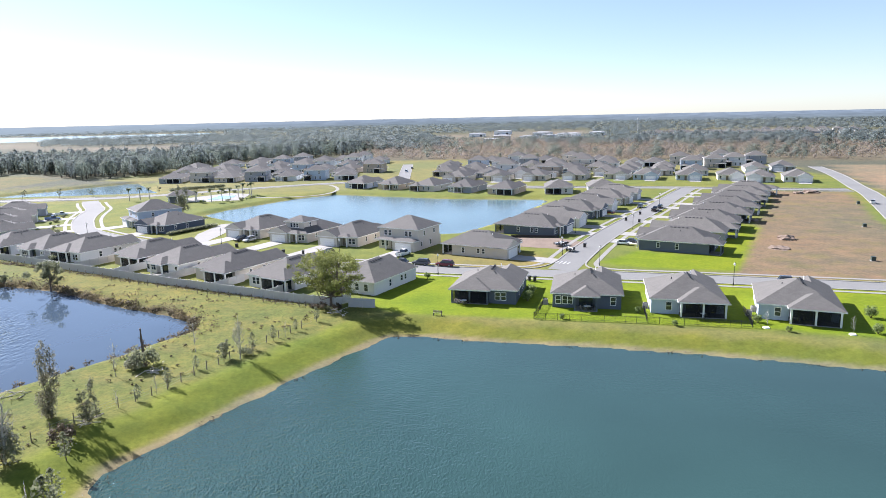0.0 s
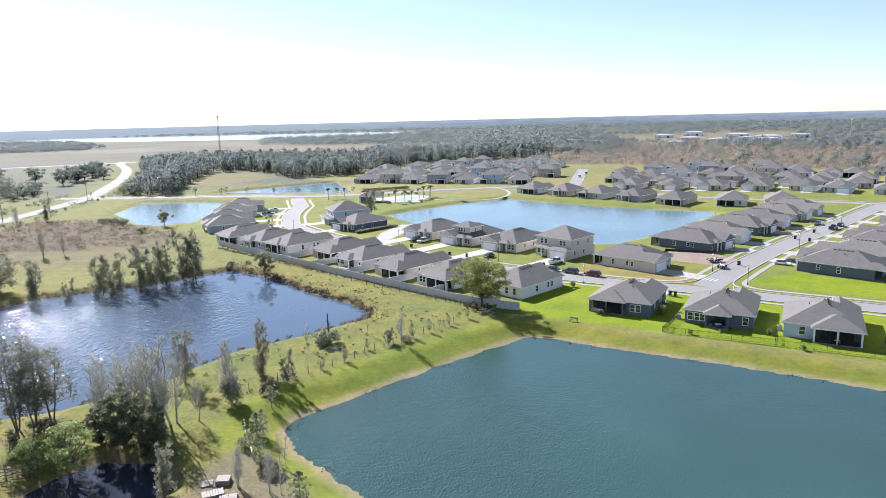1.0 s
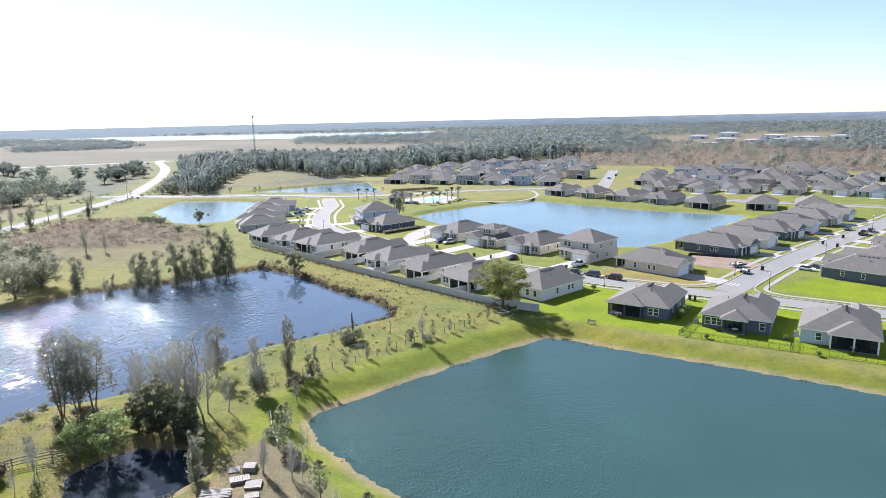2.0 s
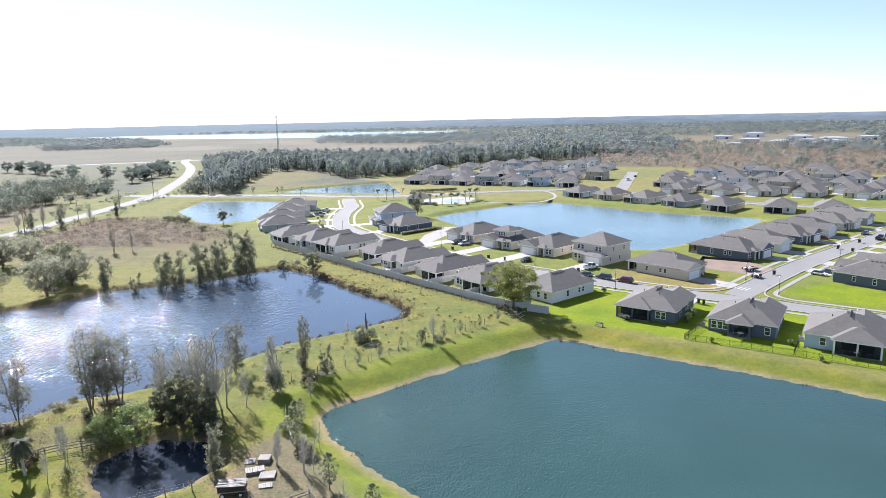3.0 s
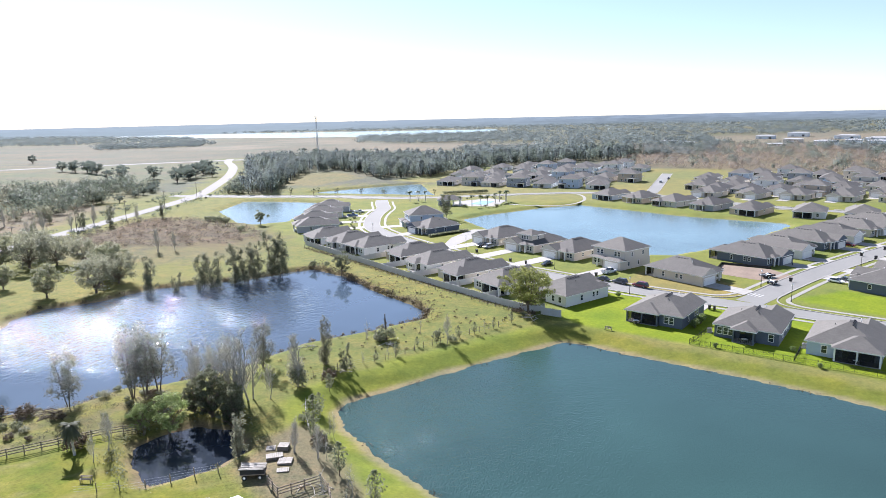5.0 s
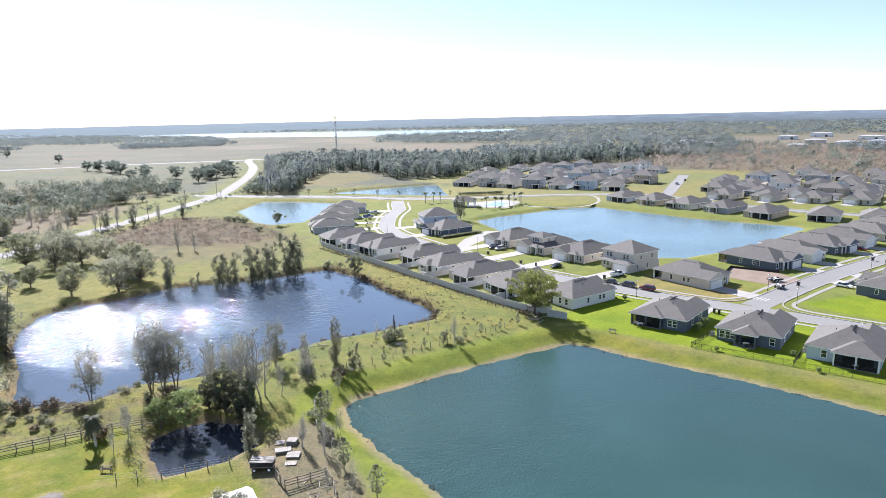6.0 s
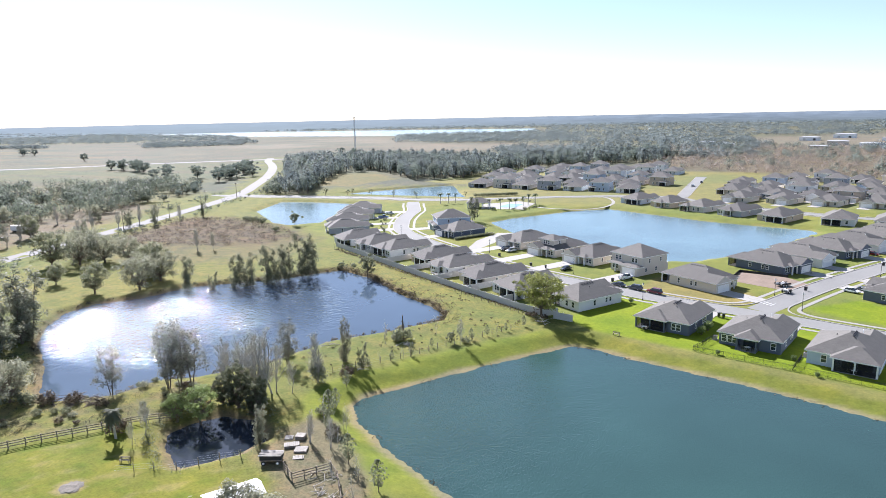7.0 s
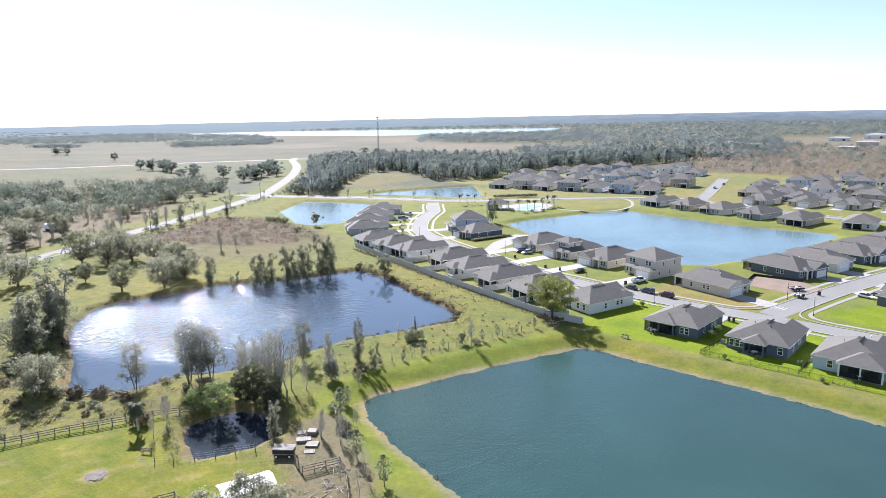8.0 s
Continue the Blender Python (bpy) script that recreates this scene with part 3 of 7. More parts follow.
def sheet(name, poly, z, material):
    bm = bmesh.new()
    bm.faces.new([bm.verts.new((x, y, z)) for x, y in poly])
    bmesh.ops.triangulate(bm, faces=bm.faces[:])
    return part(name, bm, material)


def swell(poly, d):
    """The outline pushed outward by about d metres."""
    p = np.array(poly, float)
    area = np.sum(p[:, 0] * np.roll(p[:, 1], -1) - np.roll(p[:, 0], -1) * p[:, 1])
    t = np.roll(p, -1, 0) - np.roll(p, 1, 0)
    t /= np.linalg.norm(t, axis=1)[:, None]
    return p + d * np.stack([t[:, 1], -t[:, 0]], 1) * (1 if area > 0 else -1)


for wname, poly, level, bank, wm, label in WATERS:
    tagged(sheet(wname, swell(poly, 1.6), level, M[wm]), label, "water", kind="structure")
tagged(sheet("water_river", RIVER, 0.3, M["lake"]), "distant pale river beyond the woods", "water", kind="structure")

# ---- streets ----
def ribbon(name, pts, half0, half1, z, material, label, category="", thick=0.0, kind="structure"):
    """A strip along a line, from half0 to half1 metres right of it; thick: the height of its edge."""
    p = np.array(pts)
    t = np.gradient(p, axis=0)
    t /= np.linalg.norm(t, axis=1)[:, None]
    nrm = np.stack([t[:, 1], -t[:, 0]], 1)
    a, b = p + nrm * half0, p + nrm * half1
    bm = bmesh.new()
    va, vb = [bm.verts.new((*q, z)) for q in a], [bm.verts.new((*q, z)) for q in b]
    for i in range(len(p) - 1):
        bm.faces.new((va[i], vb[i], vb[i + 1], va[i + 1]))
    if thick:
        la, lb = [bm.verts.new((*q, z - thick)) for q in a], [bm.verts.new((*q, z - thick)) for q in b]
        for i in range(len(p) - 1):
            bm.faces.new((la[i], va[i], va[i + 1], la[i + 1]))
            bm.faces.new((vb[i], lb[i], lb[i + 1], vb[i + 1]))
    bmesh.ops.recalc_face_normals(bm, faces=bm.faces[:])
    return tagged(part(name, bm, material), label, category or name, kind=kind)


LAKE_ST = smooth_line([(-158, 297), (-149, 281), (-140.5, 267), (-136, 254), (-132, 243), (-126, 230), (-115, 212), (-96, 195.5), (-71, 178.5), (-48, 164.5), (-24, 154.5), (0, 146.3), (28, 139.8), (59, 131.6), (88, 123), (135, 108)])
MAIN_ST = smooth_line([(26.4, 143.8), (40.1, 173.5), (56.1, 202.8), (72.1, 229.5), (103.1, 284), (115, 303.5)])
BACK_ST = smooth_line([(60, 311), (90, 304), (115, 296), (150, 284), (172, 278)])
EAST_ST = smooth_line([(118, 158), (139, 198), (160, 240), (172, 265), (182, 290), (205, 345), (222, 395)])
FAR_ST = smooth_line([(-21, 362), (-22, 400), (-23, 440), (-24, 486)])
CROSS_FAR = smooth_line([(-110, 330), (-85, 345), (-60, 356), (-40, 361), (-24, 363)])
MID_ST = smooth_line([(-24, 363), (-14, 350), (4, 336), (35, 319), (60, 311)])
ENTRY_RD = smooth_line([(-300, 284), (-286, 286), (-226, 298), (-190, 305), (-158, 306), (-135, 314), (-110, 330)])
HIGHWAY = smooth_line([(-1000, 250), (-732, 372), (-618, 487), (-540, 560), (-495, 600)], 10)
for rank, (nm, pts, half) in enumerate((("road_lake", LAKE_ST, 3.3), ("road_main", MAIN_ST, 3.25), ("road_back", BACK_ST, 3.3), ("road_east", EAST_ST, 3.3), ("road_far", FAR_ST, 3.3), ("road_cross", CROSS_FAR, 3.0), ("road_mid", MID_ST, 3.1), ("road_entry", ENTRY_RD, 3.5),
                      ("road_county", COUNTY_RD, 4.15), ("road_highway", HIGHWAY, 7.0))):
    ribbon(nm, pts, -half, half, 0.03 + 0.005 * rank, M["asphalt"] if half < 4.1 or nm == "road_east" else M["paleroad"], "smooth light grey asphalt street", "road")

# ---- kerbs and pavements ----
def stretch(pts, a, b):
    """The part of a line between its points nearest to a and b."""
    p = np.array(pts)
    i, j = (int(np.argmin(np.hypot(*(p - q).T))) for q in (a, b))
    return p[min(i, j):max(i, j) + 1]


def beside(line, d):
    """The line moved d metres to its right."""
    t = np.gradient(line, axis=0)
    t /= np.linalg.norm(t, axis=1)[:, None]
    return line + d * np.stack([t[:, 1], -t[:, 0]], 1)


def kerb_strip(line, side):
    ribbon("kerb", line, 0 if side > 0 else -0.35, 0.35 if side > 0 else 0, 0.13, M["kerb"], "pale concrete kerb along the street", "kerb", 0.15)


def walk_strip(line, side):
    ribbon("pavement", line, 0 if side > 0 else -1.1, 1.1 if side > 0 else 0, 0.06, M["concrete"], "narrow pale concrete pavement beside the lawn", "pavement", 0.08)


def edge(pts, a, b, half, side, walk_at=1.9):
    line = stretch(pts, a, b)
    kerb_strip(beside(line, side * half), side)
    if walk_at:
        walk_strip(beside(line, side * (half + walk_at)), side)


def corner(p, p_way, q, q_way, side, strip):
    """A strip that bends from the end p, heading p_way, into the end q, arriving along q_way."""
    p, q, u, v = (np.array(w, float) for w in (p, q, p_way, q_way))
    k = np.linalg.solve(np.stack([u, -v], 1), q - p)[0]
    c = p + u * k
    t = np.linspace(0, 1, 16)[:, None]
    strip((1 - t) ** 2 * p + 2 * t * (1 - t) * c + t * t * q, side)


LK, MN, WALK = 3.3, 3.25, 1.9
edge(LAKE_ST, (-155, 290), (15, 142.8), LK, -1)
edge(LAKE_ST, (39, 137), (135, 108), LK, -1)
edge(LAKE_ST, (-156, 292), (135, 108), LK, 1, 1.5)
edge(MAIN_ST, (30.5, 152.5), (114, 299), MN, 1)
edge(MAIN_ST, (30.5, 152.5), (114, 299), MN, -1)
# the two rounded corners where the long street meets the lake street
up = stretch(MAIN_ST, (30.5, 152.5), (114, 299))
west, east = stretch(LAKE_ST, (-155, 290), (15, 142.8)), stretch(LAKE_ST, (39, 137), (135, 108))
for extra, strip in ((0.0, kerb_strip), (WALK, walk_strip)):
    m_r, m_l, l_w, l_e = beside(up, MN + extra), beside(up, -MN - extra), beside(west, -LK - extra), beside(east, -LK - extra)
    corner(m_r[0], m_r[0] - m_r[1], l_e[0], l_e[1] - l_e[0], -1, strip)
    corner(l_w[-1], l_w[-1] - l_w[-2], m_l[0], m_l[1] - m_l[0], -1, strip)
edge(BACK_ST, (124, 293), (172, 278), 3.3, 1)
edge(BACK_ST, (62, 311), (172, 278), 3.3, -1)
edge(EAST_ST, (118, 158), (222, 395), 3.3, -1, 0)
edge(EAST_ST, (118, 158), (222, 395), 3.3, 1, 0)
edge(FAR_ST, (-21, 372), (-24, 486), 3.3, 1, 0)
edge(FAR_ST, (-21, 372), (-24, 486), 3.3, -1, 0)
edge(ENTRY_RD, (-290, 285), (-165, 306), 3.5, 1, 1.5)
edge(ENTRY_RD, (-290, 285), (-135, 314), 3.5, -1, 2.0)
edge(CROSS_FAR, (-105, 333), (-30, 364), 3.0, 1, 1.5)
edge(MID_ST, (-12, 348), (58, 311), 3.1, 1, 1.5)
edge(MID_ST, (-10, 346), (58, 311), 3.1, -1, 1.5)
PATH = smooth_line([(-84, 298), (-72, 296), (-58, 300), (-52, 310), (-51, 325), (-56, 342), (-64, 351), (-76, 350)])
ribbon("path", PATH, -0.8, 0.8, 0.05, M["concrete"], "winding pale concrete footpath across the green", "path", 0.06)


# ---- houses: back at -y, street front at +y ----
def hip(bm, x0, x1, y0, y1, z, pitch, over=0.45, gable=()):
    """A hipped roof with an eaves board; gable: the ends ('front', 'back') that stand upright."""
    x0, x1 = x0 - over, x1 + over
    y0, y1 = y0 - (0.3 if "back" in gable else over), y1 + (0.3 if "front" in gable else over)
    w, d = x1 - x0, y1 - y0
    if w <= d:
        h, cx = w / 2 * pitch, (x0 + x1) / 2
        a = (cx, y0 + (0 if "back" in gable else w / 2), z + h)
        b = (cx, y1 - (0 if "front" in gable else w / 2), z + h)
    else:
        h, cy = d / 2 * pitch, (y0 + y1) / 2
        a, b = (x0 + d / 2, cy, z + h), (x1 - d / 2, cy, z + h)
    lo = [bm.verts.new((x, y, z - 0.2)) for x, y in ((x0, y0), (x1, y0), (x1, y1), (x0, y1))]
    up = [bm.verts.new((x, y, z)) for x, y in ((x0, y0), (x1, y0), (x1, y1), (x0, y1))]
    va, vb = bm.verts.new(a), bm.verts.new(b)
    for i in range(4):
        bm.faces.new((lo[i], lo[(i + 1) % 4], up[(i + 1) % 4], up[i])).material_index = 1
    bm.faces.new(lo[::-1]).material_index = 1
    slopes = ((up[0], up[1], va), (up[1], up[2], vb, va), (up[2], up[3], vb), (up[3], up[0], va, vb)) if w <= d else ((up[0], up[1], vb, va), (up[1], up[2], vb), (up[2], up[3], va, vb), (up[3], up[0], va))
    for i, f in enumerate(slopes):
        bm.faces.new(f).material_index = 2 if len(f) == 3 and ((i == 0 and "back" in gable) or (i == 2 and "front" in gable)) else 0
    return a, b


def prism(bm, outline, z0, z1, mi=0):
    lo, up = [bm.verts.new((x, y, z0)) for x, y in outline], [bm.verts.new((x, y, z1)) for x, y in outline]
    n = len(outline)
    for i in range(n):
        bm.faces.new((lo[i], lo[(i + 1) % n], up[(i + 1) % n], up[i])).material_index = mi
    bm.faces.new(up).material_index = mi


WIN = {}


def window(house, x, y, z, w, h, face, lite=False):
    """A white-framed sash window on a wall; face: the way it looks, in degrees from the back wall."""
    key = (w, h)
    if key not in WIN:
        f = bmesh.new()
        for a in ((-w / 2 - 0.1, -w / 2, -0.1, h + 0.1), (w / 2, w / 2 + 0.1, -0.1, h + 0.1), (-w / 2, w / 2, -0.1, 0), (-w / 2, w / 2, h, h + 0.1), (-w / 2, w / 2, h / 2 - 0.03, h / 2 + 0.03)):
            box(f, a[0], a[1], -0.06, 0.02, a[2], a[3])
        g = bmesh.new()
        box(g, -w / 2, w / 2, -0.025, 0.02, 0, h)
        mf, mg = bpy.data.meshes.new("window"), bpy.data.meshes.new("pane")
        f.to_mesh(mf), g.to_mesh(mg)
        WIN[key] = mf, mg
    fr = part("window", WIN[key][0], M["white"], house)
    fr.matrix_basis = pose(x, y, z, 0, 0, face)
    part("pane", WIN[key][1], M["glass"], fr)


def vents(bm, a, b, pitch, side, n=6):
    """Low dark vents in a row just under the ridge from a to b, on the slope that faces side."""
    a, b = Vector(a), Vector(b)
    out = []
    for k in range(n):
        p = a.lerp(b, (k + 0.7) / (n + 0.4))
        out.append((p.x + side * 0.75, p.y, p.z - 0.75 * pitch))
    return out


def make_house(wall, kind="A", mirror=False, w=12.0, d=17.0, storeys=1, screened=True, vented=True, gable_front=True, vent=1, lite=False, upper=False):
    colour, wm = WALLS[wall]
    s = -1 if mirror else 1
    E = 2.75
    T = E if storeys == 1 else 5.6
    pitch = 0.47
    house = new("house")
    X0, X1, Y0, Y1 = -w / 2, w / 2, -d / 2, d / 2
    lan = {"A": (X0, X0 + 7.0, 1.0), "B": (-2.2, 1.9, 1.8), "C": (X0 + 4.6, X1, 1.8), "D": (X0 + 6.5, X1, 0.0), "E": (X0, X0 + 4.5, 2.2)}[kind]
    lx0, lx1, proj = lan
    deep = 2.8 - proj if kind != "B" else 1.0
    # front: the garage stands forward of the porch
    gx0, gx1 = X1 - 6.4, X1
    fy = Y1 - 1.8
    out = [(X0, Y0), (lx0, Y0), (lx0, Y0 + deep), (lx1, Y0 + deep), (lx1, Y0), (X1, Y0), (X1, Y1), (gx0, Y1), (gx0, fy), (X0, fy)]
    if kind in "AE":
        out = [(X0, Y0 + deep), (lx1, Y0 + deep), (lx1, Y0), (X1, Y0), (X1, Y1), (gx0, Y1), (gx0, fy), (X0, fy)]
    if kind in "CD":
        out = [(X0, Y0), (lx0, Y0), (lx0, Y0 + deep), (X1, Y0 + deep), (X1, Y1), (gx0, Y1), (gx0, fy), (X0, fy)]
    flip = lambda pts: [(s * x, y) for x, y in pts][::s]
    bm = bmesh.new()
    prism(bm, flip(out), 0, E - 0.02)
    if storeys == 2:
        prism(bm, flip([(X0, Y0 + 0.6), (X1, Y0 + 0.6), (X1, fy - 0.5), (X0, fy - 0.5)]), E - 0.02, T - 0.02)
    bmesh.ops.recalc_face_normals(bm, faces=bm.faces[:])
    part("wall", bm, wm, house)
    # roofs
    bm = bmesh.new()
    if storeys == 1:
        a, b = hip(bm, X0, X1, Y0, fy, T, pitch)
        q = hip(bm, s * (gx0 if s > 0 else gx1), s * (gx1 if s > 0 else gx0), fy - 6.0, Y1, T + 0.03, pitch * 0.98, gable=("front",) if gable_front else ())
    else:
        a, b = hip(bm, X0, X1, Y0 + 0.6, fy - 0.5, T, pitch)
        hip(bm, *sorted((s * gx0, s * gx1)), fy - 0.6, Y1, E + 0.02, 0.35)
        hip(bm, *sorted((s * X0, s * gx0)), fy - 0.6, Y1 - 0.5, E, 0.35)
    if proj:
        lo, hi = sorted((s * lx0, s * lx1))
        hip(bm, lo, hi, Y0 - proj, Y0 + (hi - lo) / 2 + 1.5, E + 0.015 if storeys == 1 else E, pitch * 0.97 if storeys == 1 else 0.25)
    roof = part("roof", bm, [M["shingle"], M["white"], wm], house)
    if upper:
        # a short upper storey over the front rooms
        ux0, ux1 = sorted((s * (X0 + 2.2), s * (X1 - 3.2)))
        ub = bmesh.new()
        prism(ub, [(ux0, fy - 7.5), (ux1, fy - 7.5), (ux1, fy - 1.6), (ux0, fy - 1.6)], E - 0.1, 5.6)
        bmesh.ops.recalc_face_normals(ub, faces=ub.faces[:])
        part("upper_wall", ub, wm, house)
        ub = bmesh.new()
        hip(ub, ux0, ux1, fy - 7.5, fy - 1.6, 5.62, pitch * 0.9)
        part("upper_roof", ub, [M["shingle"], M["white"], wm], house)
        for k in (-0.9, 0.0, 0.9):
            window(house, (ux0 + ux1) / 2 + 1.2 * k, fy - 1.6, 4.0, 0.7, 1.1, 180)
        window(house, ux0, fy - 4.5, 4.0, 0.7, 1.1, -90)
        window(house, ux1, fy - 4.5, 4.0, 0.7, 1.1, 90)
    if vented and not lite and storeys == 1:
        along_y = abs(b[1] - a[1])
        side, n = vent, min(7, max(5, int(along_y / 0.9)))
        grow = max(0.0, (n * 0.95 - along_y) / 2)
        for p in vents(None, (a[0], a[1] - grow, a[2]), (b[0], b[1] + grow, b[2]), pitch, side, n):
            vb = bmesh.new()
            box(vb, -0.2, 0.2, -0.27, 0.27, 0, 0.1)
            v = part("roof_vent", vb, M["vent"], roof)
            v.matrix_basis = pose(p[0], p[1], p[2] - 0.02, 0, math.degrees(math.atan(pitch)) * side, 0)
        for px, py in ((-2.2 * s, -1.5), (1.6 * s, 3.0)):
            vb = bmesh.new()
            tube(vb, [(px, py, T + (w / 2 - abs(px)) * pitch - 0.1), (px, py, T + (w / 2 - abs(px)) * pitch + 0.55)], [0.07, 0.07], 6)
            part("vent_pipe", vb, M["white"] if px * s > 0 else M["vent"], roof)
    # the covered terrace
    lo, hi = sorted((s * lx0, s * lx1))
    yb = Y0 - proj
    bm = bmesh.new()
    box(bm, lo + 0.02, hi - 0.02, yb - (0.3 if kind == "B" else 0.05), Y0 + deep, 0, 0.1)
    part("terrace_slab", bm, M["concrete"], house)
    if storeys == 1 or proj:
        npost = 2 if kind in "BE" else 3
        for k in range(npost):
            bm = bmesh.new()
            px = lo + 0.16 + (hi - lo - 0.32) * k / (npost - 1)
            box(bm, px - 0.15, px + 0.15, yb + 0.02, yb + 0.32, 0.1, E - 0.21)
            part("post", bm, wm if wall == "slate" else M["white"], house)
        if screened and kind != "B":
            for k in range(npost - 1):
                bm = bmesh.new()
                x0 = lo + 0.31 + (hi - lo - 0.32) * k / (npost - 1)
                x1 = lo + 0.01 + (hi - lo - 0.32) * (k + 1) / (npost - 1)
                box(bm, x0, x1, yb + 0.15, yb + 0.17, 0.1, E - 0.21)
                part("insect_screen", bm, M["screen"], house)
    for k in range(2 if hi - lo > 5 else 1):
        bm = bmesh.new()
        cx = (lo + hi) / 2 + (k - 0.5 * (hi - lo > 5)) * 2.6
        box(bm, cx - 1.2, cx + 1.2, Y0 + deep - 0.03, Y0 + deep + 0.02, 0.1, 2.2)
        part("sliding_door", bm, M["glass"], house, "dark glass sliding door")
    # windows: back, sides, front
    free = {"A": [(lx1 + 1.6, 0), (lx1 + 2.7, 0)], "B": [(-5.0, 0), (-3.8, 0), (-2.9, 0), (4.6, 0)], "C": [(X0 + 2.9, 0)], "D": [(X0 + 2.0, 0), (X0 + 4.2, 0)], "E": [(lx1 + 2.0, 0), (lx1 + 4.6, 0)]}[kind]
    for x, _ in free[:2 if lite else 9]:
        window(house, s * x, Y0, 0.75, 0.85, 1.35, 0)
    for side in (-1, 1):
        for y in ((-3.0, 1.2, 2.6) if side > 0 else (-1.5, 3.0)) if not lite else (-1.5,):
            window(house, side * w / 2, y, 1.0 if y > 1 else 0.8, 0.7, 1.1 if y > 1 else 1.3, 90 * side)
    for x in (X0 + 1.3, X0 + 2.5)[:1 if lite else 2]:
        window(house, s * x, fy, 0.75, 0.9, 1.4, 180)
    if storeys == 2:
        for x in (-4, 2.5) if lite else (-4, -2.6, 2.5, 3.7):
            window(house, s * x, Y0 + 0.6, 3.6, 0.85, 1.3, 0)
            window(house, s * x, fy - 0.5, 3.6, 0.85, 1.3, 180)
        for side in (-1, 1):
            for y in (-3.5, 1.5)[:1 if lite else 2]:
                window(house, side * w / 2, y, 3.6, 0.7, 1.2, 90 * side)
    bm = bmesh.new()
    cx = s * (gx0 + gx1) / 2
    for k in range(4):
        box(bm, cx - 2.4, cx + 2.4, Y1 + 0.005, Y1 + 0.05, 0.03 + 0.53 * k, 0.53 + 0.53 * k)
    part("garage_door", bm, M["white"], house, "white panelled double garage door")
    bm = bmesh.new()
    dx = s * (gx0 - 1.2)
    box(bm, dx - 0.5, dx + 0.5, fy, fy + 0.05, 0.1, 2.15)
    box(bm, dx - 0.38, dx + 0.38, fy + 0.05, fy + 0.07, 1.2, 2.0)
    part("front_door", bm, M["wood"], house)
    for k in (0, 1)[:1 if lite else 2]:
        bm = bmesh.new()
        px = s * (gx0 - 0.3 - 2.4 * k)
        box(bm, px - 0.16, px + 0.16, Y1 - 0.9, Y1 - 0.58, 0, E - 0.2)
        part("porch_post", bm, M["white"], house)
    if storeys == 1:
        # the porch roof between garage and front rooms
        bm = bmesh.new()
        lo, hi = sorted((s * (gx0 - 3.2), s * gx0))
        hip(bm, lo, hi, fy - 1.2, Y1 - 0.5, E + 0.01, pitch, gable=("front",))
        part("porch_roof", bm, [M["shingle"], M["white"], wm], house)
    size = "two-storey" if storeys == 2 else "single-storey"
    where = {"A": "dark screened terrace", "B": "small back porch", "C": "white-posted terrace", "D": "recessed terrace", "E": "narrow back porch"}[kind]
    return tagged(house, f"{size} {colour} house with grey roof and {where}", "house", "houses of the estate")


PROTO = {}


def place(x, y, yaw, wall, kind="A", mirror=False, storeys=1, w=12.0, d=17.0, vent=1, lite=False, upper=False):
    """A house with its middle at (x, y), its back turned to -y and then by yaw degrees."""
    key = wall, kind, mirror, storeys, w, d, vent, lite, upper
    if key in PROTO:
        return copy_thing(PROTO[key], pose(x, y, 0, 0, 0, yaw))
    PROTO[key] = make_house(wall, kind, mirror, w, d, storeys, vent=vent, lite=lite, upper=upper)
    PROTO[key].matrix_basis = pose(x, y, 0, 0, 0, yaw)
    return PROTO[key]


def drive(x, y, yaw, length, mirror=False, w=12.0, d=17.0, wide=5.2):
    """The concrete driveway before a garage."""
    s = -1 if mirror else 1
    bm = bmesh.new()
    cx = s * (w / 2 - 3.2)
    # on the two main streets it runs right up to the kerb
    c, sn = math.cos(radians(yaw)), math.sin(radians(yaw))
    q = d / 2 + 0.1 * np.arange(160)
    px, py = x + c * cx - sn * q, y + sn * cx + c * q
    near = np.minimum(line_dist(LAKE_ST, px, py) - LK, line_dist(MAIN_ST, px, py) - MN) < 0.15
    if near.any():
        length = 0.1 * int(np.argmax(near))
    n = max(2, round(length / 2.4))
    for k in range(n):
        a, b = d / 2 + 0.06 + length * k / n, d / 2 + 0.06 + length * (k + 1) / n - 0.04
        box(bm, cx - wide / 2, cx - 0.02, a, b, -0.1, 0.075)
        box(bm, cx + 0.02, cx + wide / 2, a, b, -0.1, 0.075)
    ob = part("driveway", bm, M["drive"])
    ob.matrix_basis = pose(x, y, 0, 0, 0, yaw)
    return tagged(ob, "pale concrete driveway before a garage", "driveway", "driveways", "structure")


def at_corner(cx, cy, yaw, lx, ly):
    """The middle of a house whose local point (lx, ly) stands at (cx, cy)."""
    c, s = math.cos(radians(yaw)), math.sin(radians(yaw))
    return cx - c * lx + s * ly, cy - s * lx - c * ly


# the row with its backs to the lagoon
for cx, cy, yaw, wall, kind, mir, d in ((13.45, 117.2, -15.0, "slate", "A", False, 14.2), (31.55, 112.6, -12.5, "slate", "B", False, 14.4), (47.75, 107.5, -13.0, "blue", "C", False, 15.2), (63.7, 101.4, -22.0, "blue", "C", False, 15.0)):
    hx, hy = at_corner(cx, cy, yaw, 6.3, -d / 2)
    place(hx, hy, yaw, wall, kind, mir, 1, 12.0, d)
    drive(hx, hy, yaw, 6.0, mir, 12.0, d)
